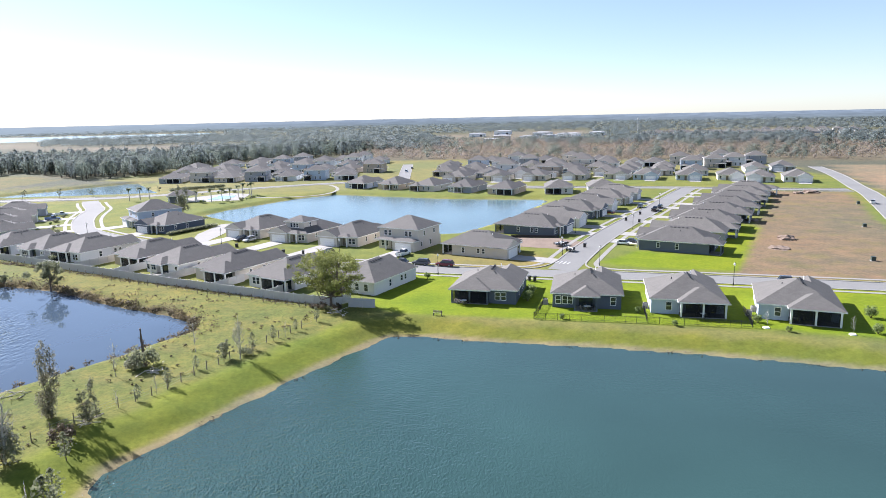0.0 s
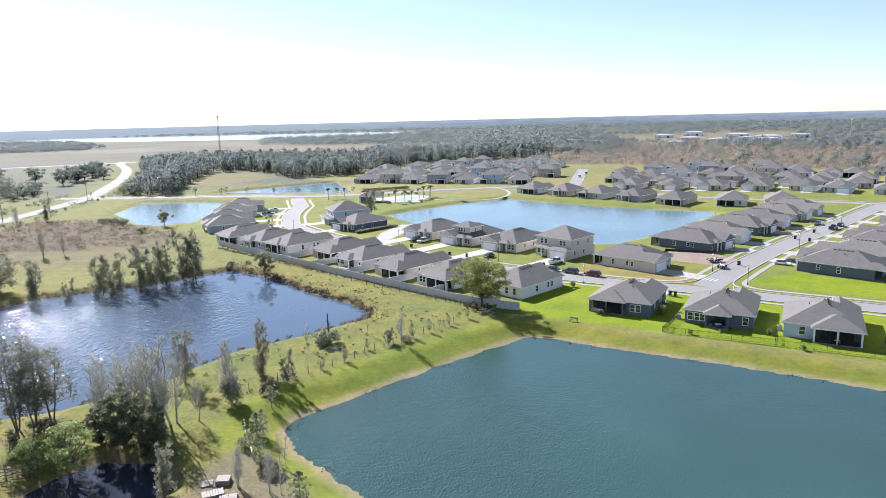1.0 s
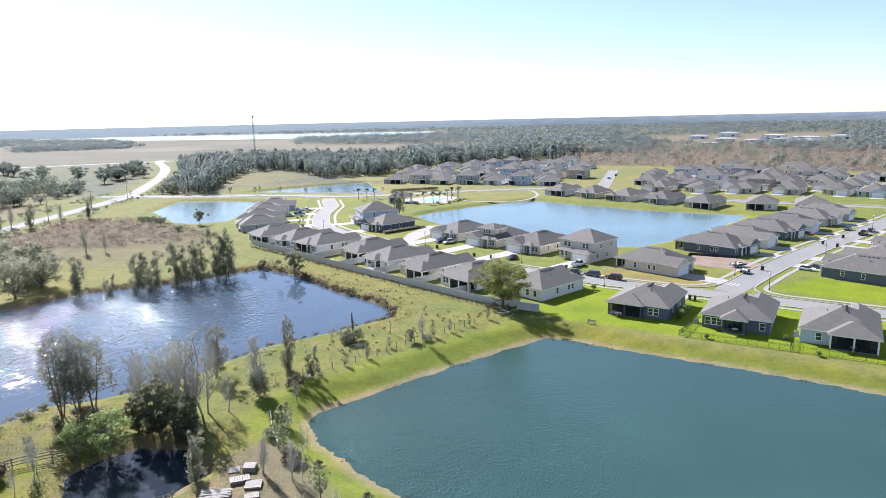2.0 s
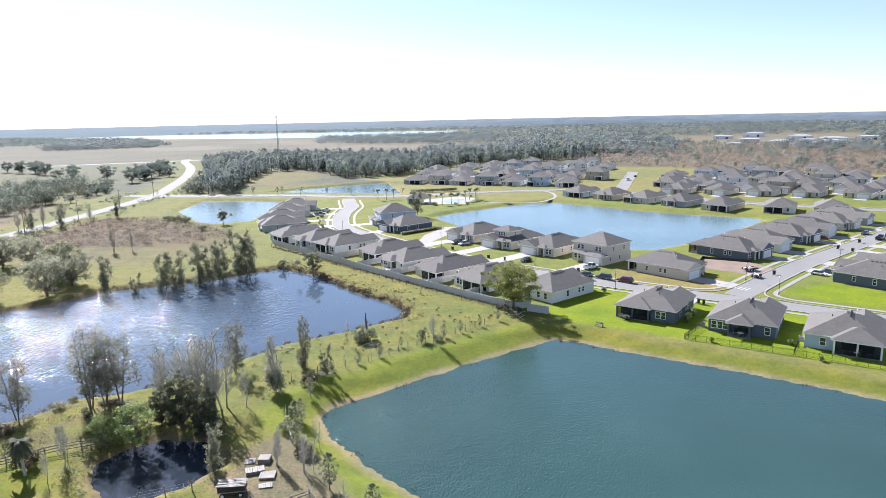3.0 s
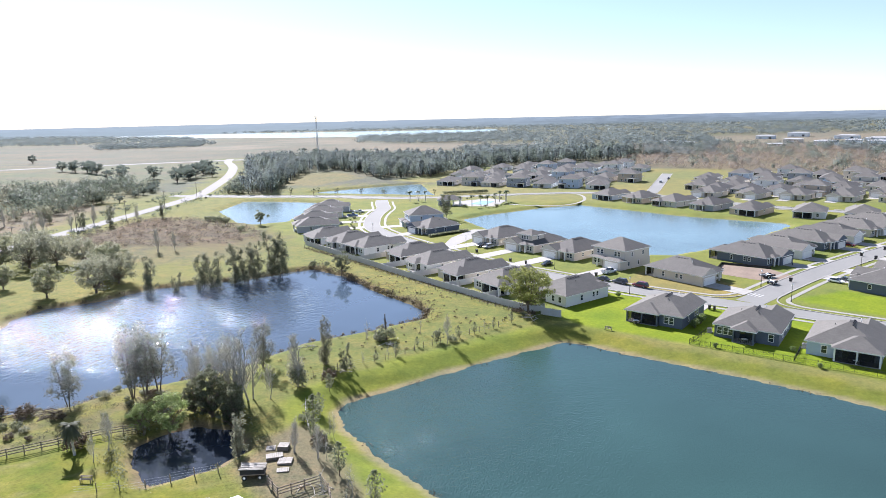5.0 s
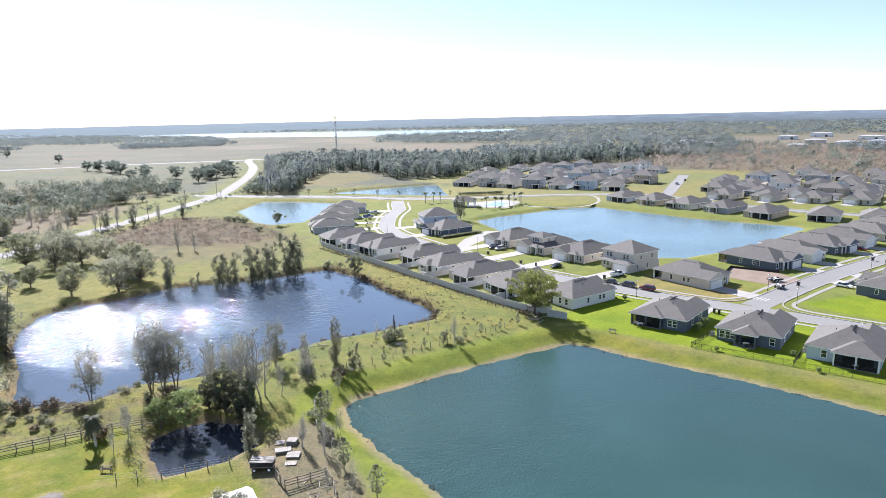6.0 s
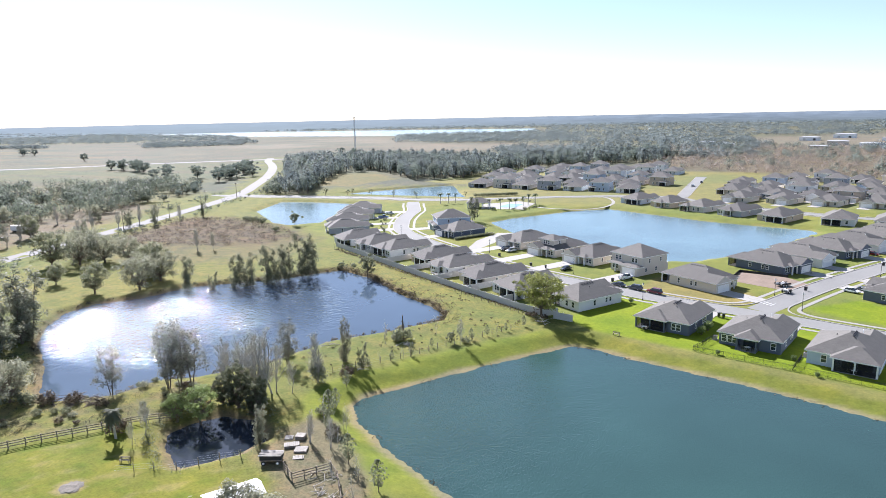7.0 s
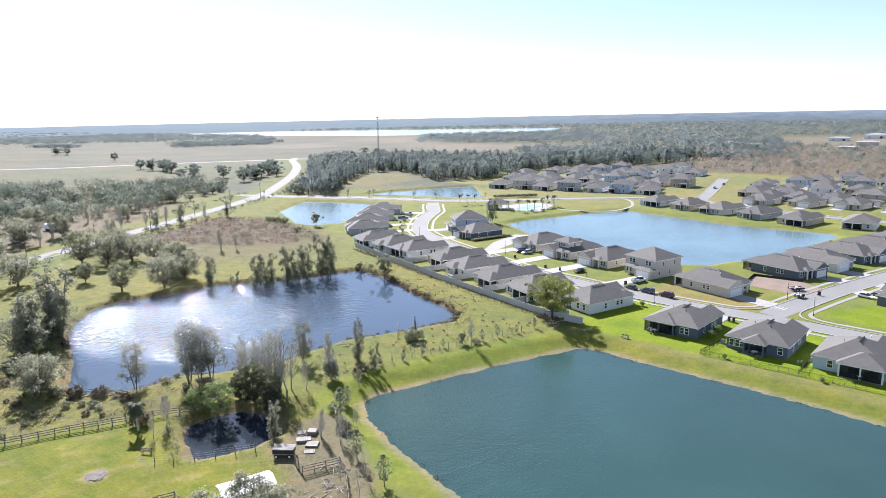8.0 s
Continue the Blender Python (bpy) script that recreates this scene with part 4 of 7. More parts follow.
# the row behind the white fence, right back corners
for cx, cy, yaw, wall, kind, mir, st in ((-13.3, 125.2, -30, "white", "D", True, 1), (-31.0, 129.5, -31, "white", "A", True, 1), (-45.0, 137.6, -30, "beige", "C", False, 1), (-59.3, 145.6, -30, "white", "B", False, 1), (-71.2, 155.0, -29, "tan", "C", False, 1),
                                     (-90.3, 162.0, -29, "white", "A", False, 1), (-102.5, 167.4, -29, "grey", "B", False, 1), (-116.6, 173.0, -30, "white", "A", True, 1)):
    hx, hy = at_corner(cx, cy, yaw, 5.9, -8.5)
    place(hx, hy, yaw, wall, kind, mir, st, 11.2, 17.0)
    drive(hx, hy, yaw, 3.7, mir, 11.2, 17.0)
# round the bend, backs to the entrance pond
for cx, cy, yaw, wall, kind in ((-137, 203, -50, "grey", "A"), (-147, 219, -58, "white", "C"), (-155, 236, -63, "beige", "A"), (-162, 254, -65, "grey", "C")):
    place(cx, cy, yaw, wall, kind, False, 1, 12.0, 17.0)
    drive(cx, cy, yaw, 7)
# the lake side of the street, right front corners; backs to the lake
for cx, cy, yaw, wall, kind, mir, st in ((-7.6, 166.8, 150, "beige", "E", True, 2), (-23.8, 174.0, 152, "beige", "A", False, 1), (-39.0, 181.5, 152, "beige", "B", False, 1), (-54.5, 190.0, 150, "beige", "C", False, 1)):
    d = 14.0 if st == 2 else 18.0
    hx, hy = at_corner(cx, cy, yaw, -6.0, d / 2)
    place(hx, hy, yaw, wall, kind, mir, st, 12.0, d, -1, upper=cx == -39.0)
    drive(hx, hy, yaw, 6.5, mir, 12.0, d)
for cx, cy, yaw, wall, st in ((-88, 212.5, 150, "slate", 1), (-98.5, 224, 128, "blue", 2)):
    place(cx, cy, yaw, wall, "B", False, st, 12.0, 17.0)
    drive(cx, cy, yaw, 7)
# the corner house and both sides of the long straight street
U, V = Vector((0.866, -0.5)), Vector((0.5, 0.866))
hx, hy = 10.6, 165.3
place(hx, hy, -120, "beige", "D", False, 1, 12.0, 18.0)
drive(hx, hy, -120, 9.6, False, 12.0, 18.0)
left_walls = ("slate", "white", "slate", "white", "beige", "grey")
for k in range(6):
    p = Vector((27.6, 193.5)) + V * (17.6 * k)
    place(p.x, p.y, -120, left_walls[k], "AECBAC"[k], k % 2 == 0, 1, 12.0, 19.0)
    drive(p.x, p.y, -120, 7.3, k % 2 == 0, 12.0, 19.0)
right_walls = ("slate", "grey", "slate", "grey", "white", "slate", "grey", "white")
for k in range(8):
    p = Vector((59.3, 165.8)) + V * (17.6 * k) + U * (0.55 * k)
    place(p.x, p.y, 60, right_walls[k], "EEACEBAE"[k], k % 2 == 1, 1, 12.0, 19.0, -1)
    drive(p.x, p.y, 60, 8.0, k % 2 == 1, 12.0, 19.0)
# the far blocks: rows of (first, last, count, yaw, two-storey every nth)
FAR_WEST = [((-39, 334), (30, 297), 5, -28, 0), ((-155, 385), (-54, 383), 7, 0, 2), ((-172, 470), (-145, 452), 2, -20, 0), ((-120, 440), (-43, 426), 6, -15, 3),
            ((-155, 500), (-47, 506), 7, -10, 3), ((-148, 404), (-60, 402), 6, 175, 0), ((-165, 432), (-135, 424), 3, 175, 0), ((-130, 472), (-50, 464), 6, 170, 4),
            ((-140, 524), (-60, 530), 6, -10, 3)]
FAR_EAST_NEAR = [((53, 296), (70, 293), 2, -8, 0), ((10, 356), (93, 352), 5, 155, 0), ((107, 345), (146, 334), 3, 160, 0), ((155, 322), (170, 318), 2, 160, 0),
                 ((175, 372), (192, 376), 2, 160, 0), ((12, 374), (92, 373), 6, 160, 4), ((104, 372), (140, 364), 3, 160, 0)]
FAR_EAST = [((3, 392), (78, 398), 5, -20, 3), ((95, 403), (131, 392), 3, -20, 0), ((149, 398), (201, 428), 4, -20, 1), ((7, 438), (113, 455), 7, -15, 2),
            ((36, 480), (110, 465), 5, -15, 2), ((5, 415), (125, 428), 8, 160, 3), ((138, 428), (190, 452), 4, -20, 2)]
shades = ("beige", "white", "grey", "tan", "white", "white", "beige", "blue")
rnd = random.Random(5)
for (x0, y0), (x1, y1), n, yaw, every in FAR_WEST + FAR_EAST_NEAR + FAR_EAST:
    for k in range(n):
        t = k / max(1, n - 1)
        two = 2 if every and k % every == every - 1 else 1
        hx, hy, turn, mir = x0 + (x1 - x0) * t + rnd.uniform(-1, 1), y0 + (y1 - y0) * t + rnd.uniform(-1, 1), yaw + rnd.uniform(-3, 3), bool(rnd.randrange(2))
        place(hx, hy, turn, shades[rnd.randrange(8)], "ACEB"[rnd.randrange(4)] if two == 1 else "E", mir, two, 12.0, 17.0 if two == 1 else 14.0, lite=True)
        if 90 < yaw < 270 and hy < 440:
            drive(hx, hy, turn, 6.0, mir, 12.0, 17.0 if two == 1 else 14.0)

# ---- plants ----
def leaf_mesh(name, pts, sizes, rs, flat=0.0, out=None, stir=0.45):
    """Many small bent leaf clusters, each an island of two triangles."""
    n = len(pts)
    a = rs.normal(size=(n, 3))
    if out is None:
        c = rs.normal(size=(n, 3))
        c[:, 2] *= 1 + flat
    else:
        # the leaves of a clump turn outward and up, towards the light
        c = np.asarray(out) + stir * rs.normal(size=(n, 3)) + (0, 0, 0.3)
    c /= np.linalg.norm(c, axis=1)[:, None] + 1e-9
    a -= c * np.sum(a * c, 1)[:, None]
    a /= np.linalg.norm(a, axis=1)[:, None] + 1e-9
    b = np.cross(c, a)
    s = np.asarray(sizes)[:, None]
    p = np.asarray(pts)
    v = np.stack([p - a * s, p - b * s * 0.6 - c * s * 0.22, p + a * s, p + b * s * 0.6 - c * s * 0.2], 1).reshape(-1, 3)
    me = bpy.data.meshes.new(name)
    me.vertices.add(4 * n)
    me.vertices.foreach_set("co", v.astype(np.float32).ravel())
    i = np.arange(n)[:, None] * 4
    tri = np.concatenate([i + [0, 1, 2], i + [0, 2, 3]], 1).reshape(-1)
    me.loops.add(6 * n)
    me.loops.foreach_set("vertex_index", tri.astype(np.int32))
    me.polygons.add(2 * n)
    me.polygons.foreach_set("loop_start", np.arange(0, 6 * n, 3, dtype=np.int32))
    me.update(calc_edges=True)
    return me


def lobes_points(lobes, n, rs, shell=0.45):
    """Points in a set of lobes (centre, radii), denser towards their skins, with gaps."""
    vol = np.array([r[0] * r[1] * r[2] for _, r in lobes]) ** 0.75
    out, way = [], []
    for (c, r), k in zip(lobes, np.maximum(8, (n * vol / vol.sum()).astype(int))):
        d = rs.normal(size=(k, 3))
        d /= np.linalg.norm(d, axis=1)[:, None]
        rad = rs.uniform(0, 1, k) ** shell
        lump = 1 + 0.22 * np.sin(d[:, 0] * 5 + c[0]) * np.sin(d[:, 1] * 6 + c[1]) + 0.15 * np.sin(d[:, 2] * 9 + c[2])
        out.append(np.array(c) + d * (rad * lump)[:, None] * np.array(r))
        way.append(d)
    return np.concatenate(out), np.concatenate(way)


def limb_line(p, q, rs, bend=0.12):
    p, q = np.array(p, float), np.array(q, float)
    L = np.linalg.norm(q - p)
    m1, m2 = p + (q - p) * 0.35 + rs.normal(size=3) * L * bend, p + (q - p) * 0.7 + rs.normal(size=3) * L * bend * 0.7
    return [p, m1, m2, q]


def broad_tree(name, h, r, leaf, seed, n=3000, size=0.2, clear=0.28, lobes=22, label="", bark="bark", stems=1, clump=(0.16, 0.36)):
    """A trunk that forks into limbs, each ending in a lobe of a rounded, uneven crown."""
    rs = np.random.RandomState(seed)
    tree = new(name)
    bm = bmesh.new()
    fork = h * (clear + 0.05)
    mid, up = h * (1 + clear) / 2, h * (1 - clear) / 2
    for s in range(stems):
        bx, by = (0, 0) if stems == 1 else (rs.uniform(-0.25, 0.25) * r, rs.uniform(-0.25, 0.25) * r)
        k = h / stems ** 0.5
        tube(bm, [(bx * 0.3, by * 0.3, -0.3), (bx * 0.4, by * 0.4, h * 0.08), (bx * 0.7, by * 0.7, fork * 0.7), (bx, by, mid * 0.9)], [k * 0.03, k * 0.022, k * 0.018, k * 0.01], 7)
    ls = []
    for k in range(lobes):
        u = (k + 0.5) / lobes
        a = k * 2.39996 + rs.uniform(-0.4, 0.4)
        cz = 1 - 2 * u + rs.uniform(-0.2, 0.2)
        cr = math.sqrt(max(0.08, 1 - cz * cz)) * (1.0 + 0.25 * math.sin(2 * a + seed) + 0.18 * math.sin(3 * a + 2 * seed))
        f = rs.uniform(0.42, 0.92)
        c = np.array([r * f * cr * math.cos(a), r * f * cr * math.sin(a), mid + up * f * cz * (0.85 if cz > 0 else 1.1)])
        rad = r * rs.uniform(*clump) * (1.15 - 0.4 * f)
        ls.append((c, (rad * rs.uniform(0.8, 1.3), rad * rs.uniform(0.8, 1.3), rad * rs.uniform(0.5, 0.85))))
        if k % 2 == 0 or cz < 0:
            line = limb_line((0, 0, fork * rs.uniform(0.7, 1.0) + max(0, cz) * up * 0.4), c, rs)
            tube(bm, line, [h * 0.011, h * 0.008, h * 0.005, h * 0.002], 5)
    part("trunk", bm, M[bark], tree)
    pts, way = lobes_points(ls, n, rs)
    part("crown", leaf_mesh("crown", pts, rs.uniform(0.6, 1.3, len(pts)) * size, rs, out=way), LEAF[leaf], tree)
    return tagged(tree, label, "tree")


def slim_tree(name, h, r, leaf, seed, n=1400, size=0.18, clear=0.3, label="", bark="greybark", stems=2, tufts=13, close=1.0, clump=(0.18, 0.4)):
    """A tall slender tree: thin stems with leafy side shoots along their upper parts."""
    rs = np.random.RandomState(seed)
    tree = new(name)
    bm = bmesh.new()
    ls = []
    for s in range(stems):
        a0 = 2 * math.pi * s / stems + rs.uniform(-0.5, 0.5)
        lean = r * 0.55 * (stems > 1)
        top = np.array([math.cos(a0) * lean, math.sin(a0) * lean, h * rs.uniform(0.84, 1.0)])
        foot = np.array([math.cos(a0) * 0.15, math.sin(a0) * 0.15, -0.3])
        tube(bm, limb_line(foot, top, rs, 0.012), [h * 0.009, h * 0.007, h * 0.005, h * 0.002], 6)
        for k in range(tufts):
            u = clear + (1.0 - clear) * (k + rs.uniform(0.1, 0.9)) / tufts
            base = foot + (top - foot) * u
            a = rs.uniform(0, 6.28)
            reach = r * rs.uniform(0.15, 0.95) * (1.2 - 0.7 * u) * (1.5 - close)
            c = base + np.array([math.cos(a) * reach, math.sin(a) * reach, reach * rs.uniform(0.3, 0.9)])
            if reach > 0.4:
                tube(bm, [base, (base + c) / 2 - (0, 0, 0.05), c], [h * 0.004, h * 0.003, h * 0.0015], 4)
            rad = r * rs.uniform(*clump) * (1.15 - 0.4 * u)
            ls.append((c, (rad, rad, rad * rs.uniform(1.0, 1.6))))
    part("trunk", bm, M[bark], tree)
    pts, way = lobes_points(ls, n, rs, 0.6)
    part("crown", leaf_mesh("crown", pts, rs.uniform(0.6, 1.3, len(pts)) * size, rs, out=way), LEAF[leaf], tree)
    return tagged(tree, label, "tree")


def bare_tree(name, h, r, seed, stems=1, label="", twigs=26, n=220):
    """A leafless tree: forking grey limbs with fine upright twigs and a few dry leaves."""
    rs = np.random.RandomState(seed)
    tree = new(name)
    bm, tw = bmesh.new(), bmesh.new()
    tips = []
    for s in range(stems):
        top = np.array([rs.uniform(-0.6, 0.6) * r * (stems > 1), rs.uniform(-0.6, 0.6) * r * (stems > 1), h * rs.uniform(0.85, 1.0)])
        line = limb_line((top[0] * 0.3, top[1] * 0.3, -0.3), top, rs, 0.03)
        tube(bm, line, [h * 0.015, h * 0.012, h * 0.007, h * 0.002], 6)
        for k in range(twigs):
            u = rs.uniform(0.22, 0.95)
            base = line[0] + (top - line[0]) * u
            a, L = rs.uniform(0, 6.28), r * rs.uniform(0.4, 1.0) * (1.2 - 0.7 * u)
            tip = base + np.array([math.cos(a) * L, math.sin(a) * L, L * rs.uniform(0.7, 1.6)])
            tube(tw, [base, (base + tip) / 2 - (0, 0, 0.05 * L), tip], [h * 0.004, h * 0.003, h * 0.0012], 3)
            for j in range(3):
                b2 = base + (tip - base) * rs.uniform(0.4, 0.9)
                t2 = b2 + np.array([rs.uniform(-0.4, 0.4), rs.uniform(-0.4, 0.4), rs.uniform(0.3, 0.7)]) * L * 0.7
                tube(tw, [b2, t2], [h * 0.0022, h * 0.001], 3)
                tips.append(t2)
    part("trunk", bm, M["greybark"], tree)
    part("branchwork", tw, M["greybark"], tree)
    t = np.array(tips)
    pts = t[rs.randint(0, len(t), n)] + rs.normal(size=(n, 3)) * 0.22
    part("dry_leaves", leaf_mesh("dry_leaves", pts, rs.uniform(0.05, 0.13, n), rs), LEAF["grey"], tree)
    return tagged(tree, label, "tree")


def shrub(name, h, r, leaf, seed, n=420, size=0.2, label=""):
    rs = np.random.RandomState(seed)
    bush = new(name)
    bm = bmesh.new()
    ls = []
    for k in range(6):
        a = 2 * math.pi * k / 6 + rs.uniform(-0.4, 0.4)
        c = (r * 0.5 * math.cos(a), r * 0.5 * math.sin(a), h * rs.uniform(0.3, 0.62))
        rad = r * rs.uniform(0.35, 0.55)
        ls.append((c, (rad, rad, h * 0.36)))
        tube(bm, [(0, 0, -0.15), (c[0] * 0.5, c[1] * 0.5, c[2] * 0.4), c], [0.05, 0.035, 0.015], 4)
    part("woody_base", bm, M["bark"], bush)
    pts, way = lobes_points(ls, n, rs)
    pts[:, 2] = np.maximum(pts[:, 2], 0.03)
    part("leaves", leaf_mesh("leaves", pts, rs.uniform(0.6, 1.3, len(pts)) * size, rs, out=way), LEAF[leaf], bush)
    return tagged(bush, label, "shrub")


def conifer(name, h, r, leaf, seed, n=380, size=0.17, label=""):
    """A small upright young tree, narrow at the top, on a short stem."""
    rs = np.random.RandomState(seed)
    tree = new(name)
    bm = bmesh.new()
    tube(bm, [(0, 0, -0.2), (0, 0, h * 0.5), (0, 0, h * 0.95)], [0.06, 0.045, 0.012], 5)
    part("trunk", bm, M["bark"], tree)
    u = rs.uniform(0, 1, n)
    a = rs.uniform(0, 6.28, n)
    rr = r * np.sin(np.pi * np.clip(0.12 + 0.85 * u, 0, 1)) * np.sqrt(rs.uniform(0.02, 1, n)) * (1 + 0.45 * np.sin(3 * a + 11 * u) * np.sin(17 * u + seed))
    pts = np.stack([rr * np.cos(a), rr * np.sin(a), h * (0.2 + 0.8 * u)], 1)
    part("crown", leaf_mesh("crown", pts, rs.uniform(0.6, 1.3, n) * size, rs), LEAF[leaf], tree)
    return tagged(tree, label, "tree")


def palm(name, h, seed, label, fronds=16, reach=2.0, low=-0.5, leaf=LEAF["palm"]):
    rs = np.random.RandomState(seed)
    tree = new(name)
    bm = bmesh.new()
    tube(bm, [(0, 0, -0.3), (0.1, 0, h * 0.4), (0.15, 0.05, h)], [0.24, 0.19, 0.17], 7)
    part("trunk", bm, M["greybark"], tree)
    for k in range(fronds):
        a, lift = 2 * math.pi * k / 16 + rs.uniform(-0.2, 0.2), rs.uniform(low, 0.9)
        fr = bmesh.new()
        L = reach * rs.uniform(0.85, 1.15)
        prev = None
        for j in range(6):
            t = j / 5
            x = L * t
            z = lift * x * 0.7 - 0.55 * x * x / L
            wdt = 0.21 * reach * math.sin(math.pi * (0.12 + 0.85 * t)) + 0.03
            row = [fr.verts.new((x, -wdt, z - 0.25 * wdt)), fr.verts.new((x, 0, z)), fr.verts.new((x, wdt, z - 0.25 * wdt))]
            if prev:
                fr.faces.new((prev[0], row[0], row[1], prev[1]))
                fr.faces.new((prev[1], row[1], row[2], prev[2]))
            prev = row
        f = part("frond", fr, leaf, tree)
        f.matrix_basis = pose(0.15, 0.05, h, 0, 0, math.degrees(a))
    return tagged(tree, label, "palm tree")


USED = set()


def plant(proto, x, y, scale=1.0, yaw=0.0, tall=1.0, z=None):
    """Sets a plant of that kind at (x, y); the first one is the kind itself."""
    zz = float(ground_height(np.array([x]), np.array([y]))[0]) if z is None else z
    m = pose(x, y, zz, 0, 0, yaw) @ Matrix.Diagonal((scale, scale, scale * tall, 1))
    if proto.name not in USED:
        USED.add(proto.name)
        proto.matrix_basis = m
        return proto
    base = proto.scale.copy()
    proto.scale = (1, 1, 1)
    ob = copy_thing(proto, m)
    proto.scale = base
    return ob


big_oak = broad_tree("oak_tree", 11.0, 6.3, "oak", 9, 14500, 0.155, 0.17, 84, "large spreading green oak beside the white fence", "bark", clump=(0.12, 0.26))
oaks = [broad_tree("oak_tree", 10.0, (5.2, 4.6, 5.6)[k], ("grey", "pasture", "grey")[k], 10 + k, 3900, 0.22, 0.08, 40, ("dense grey-green oak in the pasture", "green oak beside the pond", "rounded grey-green oak near the road")[k]) for k in range(3)]
far_oaks = [broad_tree("oak_tree", 10.0, (5.4, 5.0)[k], "wood", 15 + k, 1500, 0.42, 0.08, 26, "round grey-green oak in the open field") for k in range(2)]
yard_oak = broad_tree("oak_tree", 7.4, 4.9, "grey", 77, 8500, 0.17, 0.1, 34, "dense grey-green oak beside the farm shed")
round_tree = broad_tree("round_tree", 7.2, 3.2, "dark", 20, 4000, 0.16, 0.22, 22, "small round dark green tree on the pond bank")
green_tree = broad_tree("green_tree", 8.2, 3.5, "bright", 21, 4600, 0.16, 0.22, 30, "bright yellow-green leafy tree over the small pond", stems=2)
dark_tree = broad_tree("evergreen_tree", 9.5, 3.5, "shade", 24, 6800, 0.17, 0.0, 58, "dense dark evergreen tree beside the small pond", clump=(0.12, 0.28))
slims = [slim_tree("slender_tree", 11.0, 3.1, "bank", 30 + k, 3500, 0.17, 0.12, "tall slender dark tree at the water's edge", "bark", 2, 18, 0.8) for k in range(3)]
gums = [slim_tree("gum_tree", 13.0, 3.5, "gum", 40 + k, 4000, 0.16, 0.2, "tall open grey-green tree with forking stems and hanging clumps", "bark", 3, 15, 0.62, (0.22, 0.42)) for k in range(2)]
columns = [slim_tree("poplar_tree", 14.0, 3.3, ("slim", "grey")[k], 45 + k, 5600, 0.2, 0.04, "tall dense grey-green tree rising from the pond bank", "bark", 3, 26, 0.8) for k in range(2)]
bares = [bare_tree("bare_tree", 11.5, 2.2, 50 + k, (1, 3, 2)[k], "leafless grey tree with fine upright twigs", 56, 900) for k in range(3)]
young_bare = bare_tree("bare_sapling", 5.0, 1.3, 55, 1, "thin leafless sapling on the embankment", 16, 60)
shrubs = [shrub("shrub", 2.4, 1.9, ("dark", "brown", "grey")[k], 60 + k, 520, 0.2, ("dark leafy shrub", "dry brown shrub", "grey-green shrub")[k] + " in rough grass") for k in range(3)]
cedar = conifer("young_cedar", 3.4, 0.85, "dark", 70, 330, 0.15, "young dark cedar on the mown embankment")
ivy = shrub("climbing_shrub", 5.0, 2.0, "grey", 75, 1300, 0.2, "grey climbing shrub round a leafless trunk")
paddock_palm = palm("palm_tree", 5.2, 81, "small dark fan palm standing alone in the paddock", 56, 1.5, -2.0, LEAF["bank"])
hedge_palm = palm("palm_tree", 6.5, 80, "tall palm tree beside the community pool")
garden_shrub = shrub("garden_shrub", 2.3, 1.15, "bright", 82, 900, 0.14, "yellow-green garden shrub beside a house wall")
street_tree = broad_tree("street_tree", 4.5, 1.5, "dark", 83, 420, 0.2, 0.35, 7, "small staked street tree beside the road")

rt = random.Random(7)
plant(big_oak, -21.0, 118.8, 1.06)
for x, y, sc, k in ((-22.6, 117.6, 0.7, 1), (-19.6, 117.2, 0.6, 1), (-21.2, 116.2, 0.5, 0), (-24.3, 118.3, 0.45, 1)):
    plant(shrubs[k], x, y, sc, 50 * sc, 0.8)
# slender trees along the pond's far bank
for k, (x, y, h) in enumerate([(-125, 103.9, 9.9), (-118.6, 107.6, 5.7), (-113.7, 112.8, 10.3), (-111.5, 115, 10.6), (-108.3, 119.9, 11.2), (-105.8, 121.5, 10.8), (-105.3, 125.5, 11.1), (-103.3, 130.3, 11.9), (-101.7, 132.2, 12.3)]):
    plant(slims[k % 3], x - 0.8, y + 0.8, h / 9.6, 77 * k)
plant(round_tree, -84.4, 138.3, 1.15)
plant(round_tree, -97.6, 143.2, 0.5, 40)
# oaks and others west and south-west of the pond
for k, (x, y, h) in enumerate([(-137, 97, 11.5), (-146, 89, 9.5), (-140, 107, 10), (-183, 79, 11.5), (-192, 106, 13), (-198, 124, 12), (-175, 123, 10), (-167, 91, 7), (-186, 112, 13), (-181, 118, 11), (-152, 114, 10), (-205, 70, 12), (-222, 92, 11), (-147, 110, 11.5), (-252, 119, 12), (-263, 122, 12), (-256, 138, 11), (-284, 188, 8), (-300, 150, 12), (-247, 104, 10)]):
    plant(oaks[k % 3], x, y, h / 10.0 * 1.15, 61 * k, 0.92)
for x, y, h in ((-123.5, 56.5, 17.0), (-121, 53, 14), (-118.5, 46.0, 13.2), (-116, 43, 11), (-122, 48, 12), (-90.5, 32.5, 9.5), (-94, 34, 8)):
    plant(columns[1] if h > 11 else oaks[2], x, y, h / 14.0 * 1.35 if h > 11 else h / 10, 31 * h, 0.74 if h > 11 else 1.0)
